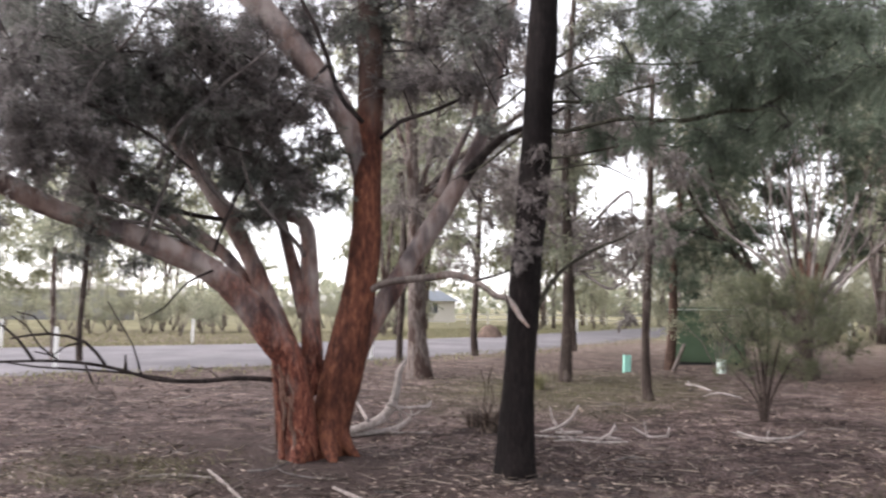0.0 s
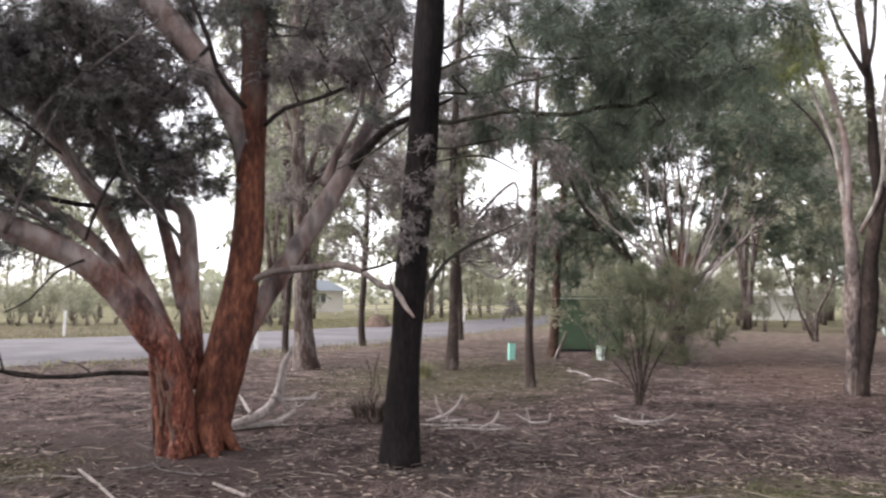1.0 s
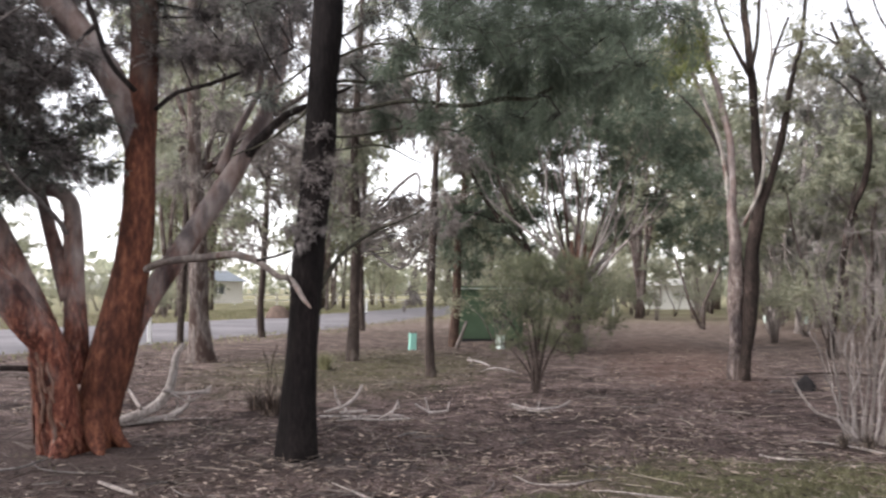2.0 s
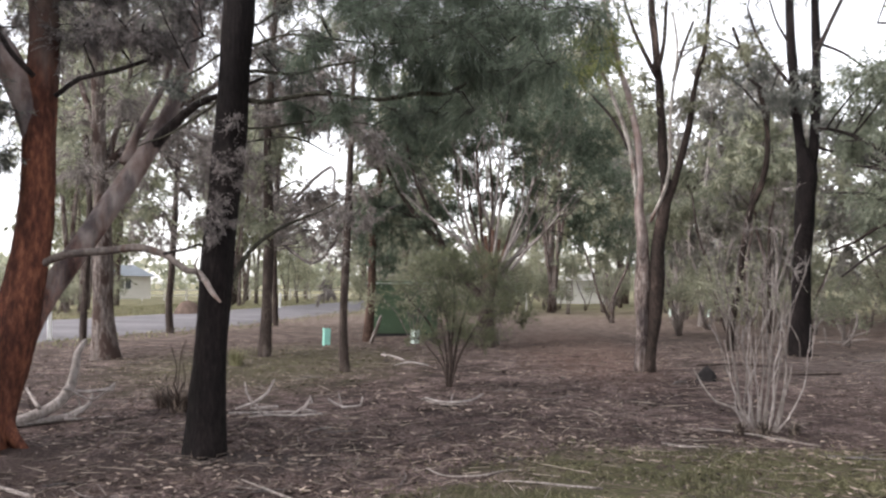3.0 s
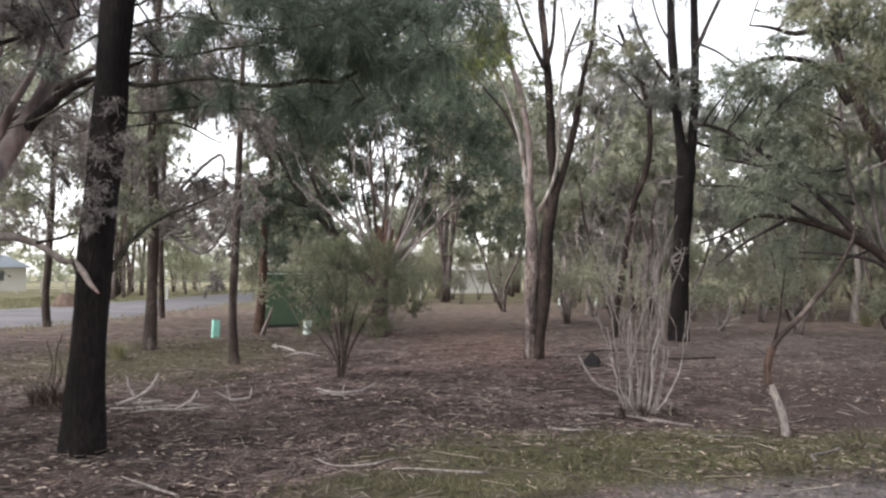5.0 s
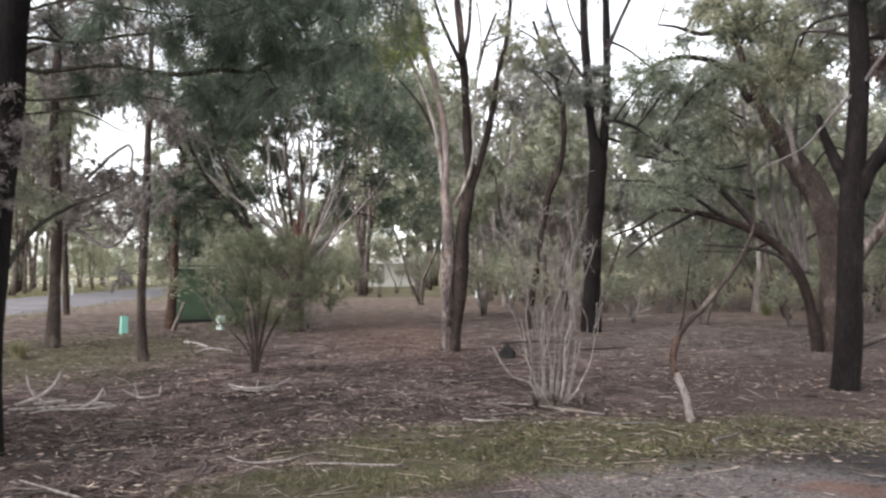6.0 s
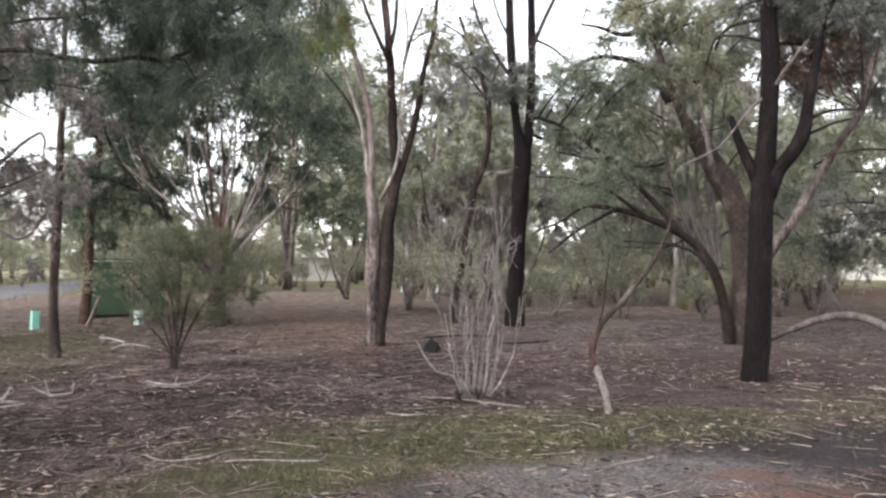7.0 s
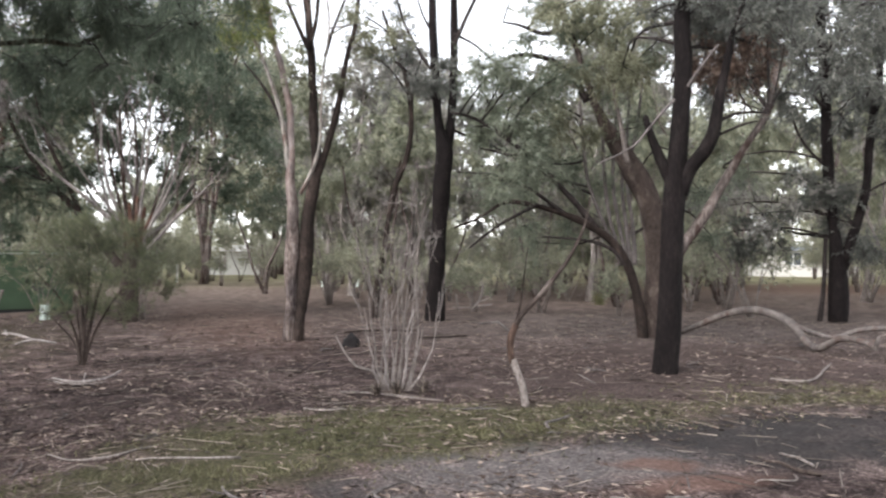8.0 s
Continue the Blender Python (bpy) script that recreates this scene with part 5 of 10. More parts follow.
foliage(gum_e, [(2.75, -6.99, 3.12, 0.73, 0.5), (2.69, -4.23, 4.05, 0.6, 0.5), (2.82, -2.57, 4.0, 0.67, 0.5), (3.93, -6.82, 3.43, 0.54, 0.5), (2.96, -3.44, 3.23, 0.66, 0.5), (2.18, -8.09, 3.86, 0.72, 0.5), (3.22, -2.89, 3.35, 0.68, 0.5), (2.17, -7.44, 3.75, 0.73, 0.5), (3.69, -7.59, 4.15, 0.58, 0.5), (3.33, -6.74, 3.69, 0.72, 0.5), (3.96, -6.88, 3.22, 0.67, 0.5), (2.3, -4.74, 3.97, 0.6, 0.5), (1.29, -5.25, 3.1, 0.68, 0.5), (2.27, -4.41, 4.13, 0.72, 0.5), (3.49, -7.02, 3.25, 0.52, 0.5), (0.57, -2.43, 4.57, 0.69, 0.5), (2.13, -7.42, 3.74, 0.72, 0.5), (2.83, -3.8, 4.19, 0.6, 0.5)], LEAF_MAUVE, BARK_GREYTWIG, seed=88, leaf=0.14, width=0.028, twigs=50, per=18, hang=0.35, droop=0.8)

gum_f = root("slim_gum_tree", -2.76, 14.82, "slim sapling with reddish brown bark", "tree", "slim gums by the road")
limb(gum_f, "trunk", BARK_BROWN, [(-0.00, -0.00, -0.15, 0.105), (-0.03, -0.01, 0.48, 0.084), (-0.04, -0.01, 1.08, 0.078), (-0.00, -0.00, 2.09, 0.073), (0.03, 0.01, 2.90, 0.068), (0.06, 0.01, 3.82, 0.058), (0.09, 0.02, 4.74, 0.048), (0.12, 0.02, 5.78, 0.038)], 12, 0.12, 0.06)
foliage(gum_f, [(0.16, -0.62, 2.84, 0.4, 0.32), (0.38, -0.5, 3.24, 0.35, 0.27), (0.24, 0.69, 2.84, 0.44, 0.32), (0.25, -0.2, 4.39, 0.42, 0.8), (0.44, 0.48, 4.18, 0.43, 0.6), (-0.4, 0.25, 2.72, 0.37, 0.27), (-0.28, -0.38, 1.48, 0.29, 0.23), (-0.12, -0.43, 2.08, 0.3, 0.18)], LEAF_MAUVE, BARK_GREYTWIG, seed=89, leaf=0.14, width=0.028, twigs=50, per=18, hang=0.35, droop=0.8)

gum_g = root("slim_gum_tree", -3.49, 22.69, "gum trunk with peeling orange-pink bark", "tree", "slim gums by the road")
limb(gum_g, "trunk", BARK_RUST, [(-0.12, -0.02, -0.16, 0.159), (-0.05, -0.01, 0.67, 0.127), (0.00, 0.00, 1.58, 0.119), (0.03, 0.00, 2.65, 0.111), (0.11, 0.02, 3.57, 0.104), (0.24, 0.03, 4.64, 0.088), (0.33, 0.05, 6.19, 0.073)], 12, 0.12, 0.06)
limb(gum_g, "branch", BARK_DEAD, [(-0.25, -0.04, -0.54, 0.056), (0.15, -0.74, 0.12, 0.054), (0.47, -1.45, 0.74, 0.037)], 7)
foliage(gum_g, [(0.01, 0.00, 3.88, 0.64, 0.7), (0.62, -0.08, 4.92, 0.72, 0.7), (-0.15, 0.14, 5.14, 0.73, 0.7), (0.43, -0.75, 6.03, 0.78, 0.8), (0.66, -0.56, 3.50, 0.54, 0.6)], LEAF_FAR, BARK_GREYTWIG, seed=93, leaf=0.14, width=0.028, twigs=50, per=18, hang=0.35, droop=0.8)
limb(gum_g, "limb", BARK_RUST, [(0.24, 0.03, 4.64, 0.07), (-0.3, 0.1, 5.8, 0.055), (-0.9, 0.2, 6.9, 0.04), (-1.3, 0.2, 8.0, 0.02)], 7)
foliage(gum_g, [(-2.1, 0.3, 7.0, 0.75, 0.9), (-1.3, -0.4, 6.5, 0.7, 0.9), (-0.5, 0.3, 6.7, 0.75, 0.9), (0.4, -0.2, 7.1, 0.75, 0.9), (1.0, 0.4, 6.4, 0.7, 0.8), (-1.6, 0.4, 7.8, 0.85, 0.9), (-0.6, -0.3, 8.0, 0.85, 0.9), (0.5, 0.3, 8.2, 0.85, 0.9), (1.3, 0.1, 7.6, 0.8, 0.9), (-0.9, 0.2, 9.0, 0.9, 0.8), (0.3, 0.0, 9.3, 0.9, 0.8), (0.9, -0.3, 5.2, 0.6, 0.7), (1.3, 0.2, 4.4, 0.55, 0.6)], LEAF_MAUVE, BARK_GREYTWIG, seed=94, leaf=0.14, width=0.028, twigs=50, per=18, hang=0.35, droop=0.8)

gum_h = root("slim_gum_tree", -17.97, 16.15, "thin dark sapling at the road edge", "tree", "slim gums by the road")
limb(gum_h, "trunk", BARK_BROWN, [(-0.02, -0.02, -0.14, 0.100), (-0.04, -0.05, 0.67, 0.083), (-0.02, -0.02, 1.58, 0.075), (0.02, 0.02, 2.64, 0.075), (0.04, 0.04, 3.41, 0.067), (0.04, 0.05, 4.65, 0.050)], 12, 0.12, 0.06)
foliage(gum_h, [(-0.29, -0.32, 2.93, 0.50, 0.7), (-0.06, 0.41, 3.13, 0.59, 0.8), (0.84, 0.77, 2.75, 0.66, 0.9), (-0.03, -0.03, 3.71, 0.67, 0.7), (1.42, 0.78, 3.13, 0.57, 0.7), (1.03, -0.07, 3.68, 0.65, 0.5)], LEAF_GREY, BARK_GREYTWIG, seed=96, leaf=0.14, width=0.028, twigs=50, per=18, hang=0.35, droop=0.8)

gum_i = root("slim_gum_tree", -18.09, 15.34, "thin pale sapling at the road edge", "tree", "slim gums by the road")
limb(gum_i, "trunk", BARK_PALE, [(0.00, 0.00, -0.14, 0.074), (-0.00, -0.01, 0.84, 0.065), (-0.02, -0.03, 1.87, 0.057), (-0.03, -0.03, 3.05, 0.049)], 12, 0.12, 0.06)
foliage(gum_i, [(-0.34, 0.09, 3.06, 0.50, 0.5), (0.06, 0.07, 3.65, 0.57, 0.5)], LEAF_FAR, BARK_GREYTWIG, seed=99, leaf=0.14, width=0.028, twigs=50, per=18, hang=0.35, droop=0.8)
# many-stemmed tree

mallee = root("many_stemmed_tree", -0.30, 20.59, "spreading tree with many pale upright stems and dense green crown", "tree")
limb(mallee, "trunk", BARK_BROWN, [(0.00, 0.00, -0.16, 0.25), (0.02, 0.00, 0.67, 0.2), (0.05, 0.00, 1.3, 0.21), (0.12, 0.00, 1.8, 0.2), (0.16, 0.0, 2.2, 0.1)], 12, 0.1, 0.1)


def spreading_stem(parent, foot, way, length, radius, rs, level, tips):
    """A wiry stem that bends upwards and forks twice; its ends are gathered for the leaves."""
    way = way / np.linalg.norm(way)
    p, pts = np.array(foot, dtype=float), []
    for k in range(5):
        pts.append((*p, radius * (1 - 0.16 * k)))
        way = way + rs.randn(3) * 0.1 + np.array([0, 0, 0.07])
        way /= np.linalg.norm(way)
        p = p + way * length / 4
    mat = (BARK_ASHEN, BARK_ASHEN, BARK_DEAD, BARK_PALE)[rs.randint(4)]
    limb(parent, "stem" if level == 0 else "branch", mat, pts, 7 if level == 0 else 5, 0.2 if level == 0 else 0.3, 0.06)
    if level == 2:
        tips.append(p)
        return
    for k in range(2 + (level == 0 and rs.rand() < 0.4)):
        j = (3, 4, 2)[k]
        side = np.cross(way, rs.randn(3))
        side /= np.linalg.norm(side)
        spreading_stem(parent, pts[j][:3], way + side * 0.45, length * 0.52, pts[j][3] * 0.8, rs, level + 1, tips)


def mallee_stems():
    rs = np.random.RandomState(31)
    tips = []
    for k, lean in enumerate((-46, -36, -29, -23, -18, -14, -10, -6, -3, 0, 3, 7, 11, 15, 20, 25, 31, 38, 47, 58)):
        a, depth = radians(lean), rs.uniform(-0.35, 0.35)
        spreading_stem(mallee, (0.12 + 0.2 * math.sin(a), depth * 0.3, 1.55 + 0.5 * rs.rand()), np.array([math.sin(a), depth, math.cos(a)]),
                       (3.3 if abs(lean) < 30 else 2.6) * rs.uniform(0.8, 1.15), rs.uniform(0.034, 0.06), rs, 0, tips)
    for lean in (-22, -9, 2, 12, 24):
        a = radians(lean)
        limb(mallee, "bark_sheath", BARK_FIBRE, [(0.1 + 0.15 * math.sin(a), -0.13, 1.5, 0.05), (0.14 + 0.5 * math.sin(a), -0.17, 2.1, 0.075), (0.16 + 0.95 * math.sin(a), -0.2, 2.75 + 0.2 * math.cos(9 * a), 0.03)], 7, 0.1, 0.16)
    return tips


MALLEE_TIPS = mallee_stems()


def mallee_crown():
    """Leaf clumps that close the top and the sides of the crown, looser towards its middle."""
    rs = np.random.RandomState(8)
    out = []
    for k in range(46):
        a = radians(-96 + 192 * (k + rs.rand()) / 46)
        r = rs.uniform(0.82, 1.18)
        out.append((0.1 + (2.7 if a < 0 else 3.8) * r * math.sin(a), rs.uniform(0.2, 2.4), 2.9 + 3.9 * r * math.cos(a), rs.uniform(0.55, 0.85), 0.65))
    for k in range(44):
        a = radians(rs.uniform(-70, 66))
        r = rs.uniform(0.3, 0.8)
        out.append((0.1 + 3.4 * r * math.sin(a), rs.uniform(0.4, 2.4), 2.3 + 4.0 * r * math.cos(a), rs.uniform(0.25, 0.48), 0.4))
    return out


MALLEE_CROWN = mallee_crown()
limb(mallee, "limb", BARK_BROWN, [(-0.02, 0.05, 1.1, 0.13), (-0.5, 0.1, 1.75, 0.11), (-1.05, 0.2, 2.5, 0.09), (-1.7, 0.3, 3.25, 0.07), (-2.3, 0.35, 4.1, 0.05), (-2.7, 0.4, 5.0, 0.03)], 9, 0.15, 0.07)
limb(mallee, "limb", BARK_BROWN, [(-1.05, 0.2, 2.5, 0.06), (-1.35, 0.1, 3.3, 0.05), (-1.75, 0.0, 4.2, 0.04), (-2.0, -0.1, 5.2, 0.02)], 7, 0.15, 0.07)
foliage(mallee, [(x, y, z, 0.4, 0.35) for x, y, z in MALLEE_TIPS if z > 4.2] + MALLEE_CROWN + [(-1.2, 0.5, 2.7, 0.5, 0.7), (-1.6, 0.2, 3.2, 0.55, 0.9), (-1.3, 0.4, 3.7, 0.5, 0.7), (-2.1, 0.6, 3.6, 0.5, 0.8), (-2.2, 0.2, 4.3, 0.5, 0.7), (-1.9, 0.0, 4.6, 0.5, 0.7), (2.5, 0.4, 4.2, 0.5, 0.6), (2.9, 0.2, 3.5, 0.5, 0.6), (2.3, 0.6, 2.7, 0.45, 0.5)], LEAF_DEEP, BARK_DARKTWIG, seed=141, leaf=0.12, width=0.022, twigs=50, per=18, hang=0.25, sub=4)
foliage(mallee, [(-2.31, 0.33, 6.27, 1.05, 1), (-1.40, -0.60, 6.38, 1.00, 1), (-0.66, 0.82, 6.94, 1.14, 1), (0.24, 1.18, 7.12, 1.16, 1), (1.16, 0.49, 6.89, 1.13, 1), (2.15, 1.11, 6.71, 1.08, 1), (-2.23, 1.71, 5.34, 0.94, 1), (-1.45, 3.15, 5.80, 1.09, 1), (-0.44, 2.19, 5.99, 0.96, 0.8), (0.68, 3.56, 6.35, 0.94, 0.7), (1.70, 2.85, 6.13, 0.99, 0.9), (2.72, 2.43, 5.50, 0.97, 1), (-2.79, 2.32, 3.71, 0.88, 0.9)], LEAF_DEEP, BARK_GREYTWIG, seed=122, leaf=0.16, width=0.04, twigs=52, per=22, hang=0.1, droop=0.4)
foliage(mallee, [(-2.79, 3.35, 2.33, 0.83, 0.7), (-3.18, 0.89, 3.16, 0.91, 0.9), (-1.65, 0.75, 7.90, 1.24, 1), (-0.12, -0.52, 7.69, 1.16, 1), (1.46, 1.50, 8.49, 1.28, 1), (2.70, -0.31, 7.40, 0.88, 0.8), (-1.98, -0.66, 8.18, 1.31, 1), (-0.69, 1.16, 9.40, 1.44, 1), (0.86, -0.18, 9.12, 1.35, 1), (2.42, 0.75, 3.20, 0.52, 0.6)], LEAF_DEEP, BARK_GREYTWIG, seed=123, leaf=0.16, width=0.04, twigs=52, per=22, hang=0.1, droop=0.4)
# wispy bush in front of the kiosk

bush = root("wispy_bush", -0.76, 12.58, "wispy green bush with fine upright stems", "bush")
limb(bush, "stem", BARK_BROWN, [(0.01, 0.00, -0.04, 0.035), (0.03, 0.07, 0.40, 0.031), (-0.03, 0.13, 1.03, 0.018), (-0.21, 0.19, 1.60, 0.013)], 7)
limb(bush, "stem", BARK_BROWN, [(0.02, 0.00, -0.04, 0.026), (0.08, 0.07, 0.40, 0.022), (0.21, 0.14, 1.04, 0.018), (0.40, 0.21, 1.69, 0.009)], 7)
limb(bush, "stem", BARK_BROWN, [(-0.01, -0.00, -0.01, 0.026), (-0.06, 0.06, 0.39, 0.018), (-0.28, 0.12, 0.95, 0.013), (-0.61, 0.15, 1.35, 0.009)], 7)
limb(bush, "stem", BARK_BROWN, [(0.01, 0.00, -0.01, 0.026), (0.05, 0.07, 0.64, 0.018), (0.09, 0.14, 1.36, 0.013), (0.06, 0.20, 1.93, 0.009)], 7)
limb(bush, "stem", BARK_BROWN, [(0.03, 0.00, 0.00, 0.022), (0.17, 0.07, 0.48, 0.018), (0.50, 0.15, 1.05, 0.013), (0.83, 0.22, 1.37, 0.009)], 7)
limb(bush, "stem", BARK_BROWN, [(-0.01, -0.00, -0.01, 0.018), (-0.10, 0.09, 0.35, 0.013), (-0.46, 0.17, 0.77, 0.009)], 7)
limb(bush, "stem", BARK_BROWN, [(0.01, 0.00, -0.01, 0.018), (-0.03, 0.10, 0.47, 0.013), (-0.14, 0.19, 1.19, 0.009)], 7)
foliage(bush, [(-0.45, 0.1, 0.75, 0.28, 0.25), (0.95, 0.1, 1.35, 0.34, 0.59), (0.65, 0.0, 0.8, 0.3, 0.51), (1.1, -0.1, 1.0, 0.28, 0.42), (0.1, 0.1, 0.9, 0.3, 0.51), (-0.2, 0.2, 1.9, 0.32, 0.59), (0.45, 0.2, 1.95, 0.3, 0.51), (-0.47, 0.45, 1.52, 0.45, 0.4), (-0.03, -0.36, 1.68, 0.44, 1.02), (0.4, -0.11, 1.69, 0.45, 1.02), (0.76, -0.46, 1.54, 0.38, 0.77), (-0.53, -0.64, 1.13, 0.35, 0.25), (-0.1, -0.49, 1.21, 0.42, 0.94), (0.4, -0.59, 1.23, 0.42, 0.94), (0.82, -0.22, 1.15, 0.33, 0.51), (-0.27, -0.32, 0.77, 0.3, 0.3), (0.3, 0.43, 0.74, 0.34, 0.51), (-0.69, -0.54, 1.52, 0.3, 0.23), (0.12, -0.35, 2.0, 0.27, 0.51), (-0.42, -0.09, 1.89, 0.26, 0.3), (0.69, -0.58, 1.84, 0.25, 0.42)], LEAF_BUSH, BARK_GREYTWIG, seed=133, leaf=0.07, width=0.006, twigs=85, per=30, hang=-0.5, droop=-0.5)
# pale and dark twin trunk

twin = root("twin_trunk_tree", 2.63, 15.19, "twin-trunked gum with one pale and one dark stem", "tree")
limb(twin, "trunk", BARK_TWIN, [(-0.07, 0.01, -0.16, 0.123), (-0.01, 0.00, 0.67, 0.117), (0.02, -0.00, 1.51, 0.128), (-0.00, 0.00, 2.24, 0.117), (-0.03, 0.00, 2.98, 0.091), (-0.01, 0.00, 3.50, 0.075), (-0.06, 0.01, 4.24, 0.059), (-0.21, 0.03, 5.07, 0.055), (-0.37, 0.06, 5.69, 0.050), (-0.54, 0.08, 6.41, 0.045), (-0.81, 0.11, 7.53, 0.034)], 14, 0.08, 0.12, 0.012)
limb(twin, "trunk", BARK_DUSK, [(0.10, -0.12, -0.12, 0.10), (0.16, -0.10, 0.5, 0.09), (0.22, -0.09, 1.2, 0.12), (0.27, -0.07, 1.9, 0.14), (0.33, -0.05, 2.5, 0.125), (0.41, -0.03, 3.1, 0.1), (0.41, -0.01, 3.84, 0.085), (0.39, 0.03, 4.59, 0.078), (0.34, 0.08, 5.34, 0.077), (0.31, 0.11, 6.09, 0.067), (0.23, 0.16, 7.06, 0.051)], 14, 0.08, 0.12, 0.012)
limb(twin, "limb", BARK_DUSK, [(0.40, -0.07, 2.88, 0.064), (0.64, -0.04, 3.61, 0.065), (0.85, -0.00, 4.40, 0.060), (1.01, 0.04, 5.28, 0.050), (1.21, 0.08, 6.06, 0.045), (1.33, 0.13, 7.18, 0.029)], 8)
limb(twin, "limb", BARK_CREAM, [(-0.05, 0.01, 3.08, 0.048), (-0.21, -0.05, 4.11, 0.048), (-0.43, -0.10, 4.81, 0.038), (-0.72, -0.14, 5.50, 0.032), (-1.03, -0.19, 6.07, 0.027), (-1.24, -0.25, 6.73, 0.022)], 8)
limb(twin, "limb", BARK_CREAM, [(0.14, -0.02, 2.72, 0.043), (0.35, -0.12, 3.19, 0.037), (0.47, -0.21, 3.71, 0.027), (0.49, -0.27, 4.75, 0.027), (0.60, -0.36, 5.78, 0.022), (0.52, -0.40, 6.49, 0.016)], 8)
limb(twin, "limb", BARK_DARKTWIG, [(-0.05, 0.01, 3.19, 0.032), (-0.21, -0.03, 4.01, 0.032), (-0.50, -0.06, 4.61, 0.027), (-0.91, -0.08, 5.09, 0.016)], 8)
limb(twin, "limb", BARK_DUSK, [(0.29, -0.05, 5.41, 0.049), (0.11, 0.05, 5.84, 0.039), (-0.09, 0.15, 6.37, 0.034), (-0.27, 0.24, 7.02, 0.023)], 8)
limb(twin, "limb", BARK_DUSK, [(0.31, -0.06, 5.51, 0.044), (0.43, -0.03, 6.06, 0.039), (0.49, 0.01, 6.82, 0.028)], 8)
limb(twin, "limb", BARK_DUSK, [(0.58, -0.11, 5.31, 0.033), (0.76, 0.01, 5.89, 0.028), (1.00, 0.11, 6.48, 0.023)], 8)
foliage(twin, [(-0.85, 0.52, 6.18, 0.51, 0.8), (-1.14, 0.75, 5.79, 0.46, 0.7), (1.29, -0.07, 5.82, 0.45, 0.5), (1.66, 0.46, 5.65, 0.46, 0.5), (0.80, -1.18, 5.88, 0.42, 0.4), (1.53, -1.17, 5.56, 0.42, 0.4), (0.05, -0.41, 4.79, 0.32, 0.25), (-0.35, 0.26, 3.20, 0.33, 0.4), (0.84, -0.16, 4.79, 0.33, 0.3), (-0.73, -0.90, 6.38, 0.63, 0.8), (0.53, 0.51, 7.43, 0.82, 0.8), (1.44, 0.10, 7.19, 0.70, 0.8)], LEAF_OLIVE, BARK_GREYTWIG, seed=145, leaf=0.11, width=0.02, twigs=45, per=20, hang=0.3, droop=0.7)
foliage(twin, [(-0.95, -0.37, 5.97, 0.48, 0.8), (-1.16, -0.05, 5.63, 0.43, 0.7), (-0.74, -0.70, 5.56, 0.37, 0.6), (-0.58, -0.52, 6.02, 0.43, 0.6)], LEAF_LIME, BARK_GREYTWIG, seed=146, leaf=0.11, width=0.022, twigs=45, per=20, hang=0.3)

leaner = root("leaning_thin_tree", 5.63, 20.04, "thin dark leaning gum sapling", "tree")
limb(leaner, "trunk", BARK_DUSK, [(-0.08, 0.02, -0.15, 0.09), (-0.05, 0.02, 0.54, 0.080), (0.11, -0.03, 1.50, 0.080), (0.24, -0.07, 2.50, 0.073), (0.40, -0.11, 3.36, 0.073), (0.67, -0.20, 4.08, 0.074), (0.79, -0.23, 5.03, 0.068), (0.66, -0.19, 6.10, 0.063), (0.35, -0.10, 6.96, 0.050), (0.07, -0.02, 7.82, 0.038)], 9)
limb(leaner, "branch", BARK_DARKTWIG, [(0.79, -0.23, 5.10, 0.043), (0.84, -0.25, 5.96, 0.031), (1.04, -0.32, 6.68, 0.025)], 6)
limb(leaner, "branch", BARK_DARKTWIG, [(0.56, -0.16, 6.39, 0.038), (0.21, -0.06, 7.25, 0.032), (-0.34, 0.09, 7.66, 0.019)], 6)
limb(leaner, "branch", BARK_DARKTWIG, [(0.73, -0.22, 5.67, 0.031), (0.22, -0.06, 6.38, 0.025), (-0.20, 0.05, 6.66, 0.019)], 6)
foliage(leaner, [(0.11, 0.10, 6.69, 0.67, 0.7), (0.49, -0.64, 6.70, 0.58, 0.6), (-0.40, -0.14, 7.17, 0.59, 0.5), (0.98, -0.05, 6.30, 0.52, 0.5), (0.08, -0.52, 5.71, 0.50, 0.4), (0.52, -0.02, 7.72, 0.60, 0.5)], LEAF_GREY, BARK_DARKTWIG, seed=152, leaf=0.13, width=0.025, twigs=40, per=18, hang=0.3, droop=0.7)

fork_black = root("forked_black_tree", 6.75, 18.86, "dark forked tree with black straight trunk", "tree")
limb(fork_black, "trunk", BARK_BLACK, [(-0.01, 0.00, -0.16, 0.264), (-0.00, 0.00, 0.54, 0.221), (0.04, -0.02, 1.50, 0.207), (0.09, -0.03, 2.47, 0.201), (0.15, -0.05, 3.44, 0.208), (0.19, -0.07, 4.13, 0.209), (0.06, -0.02, 4.83, 0.119), (-0.03, 0.01, 6.07, 0.106), (-0.09, 0.03, 7.32, 0.101), (-0.12, 0.04, 8.99, 0.081), (-0.18, 0.06, 10.66, 0.053)], 14, 0.1, 0.06)
limb(fork_black, "limb", BARK_BLACK, [(0.19, -0.07, 3.86, 0.125), (0.35, -0.06, 4.70, 0.112), (0.42, -0.02, 5.68, 0.106), (0.47, 0.02, 6.82, 0.101), (0.48, 0.08, 7.96, 0.088), (0.53, 0.13, 9.67, 0.068)], 10)
limb(fork_black, "branch", BARK_DARKTWIG, [(-0.05, 0.02, 6.07, 0.050), (-0.39, 0.24, 6.65, 0.043), (-0.70, 0.44, 7.37, 0.036), (-0.87, 0.60, 8.10, 0.029)], 6)
limb(fork_black, "branch", BARK_DARKTWIG, [(0.41, -0.15, 6.77, 0.057), (0.72, -0.16, 7.49, 0.051), (1.07, -0.20, 8.22, 0.044)], 6)
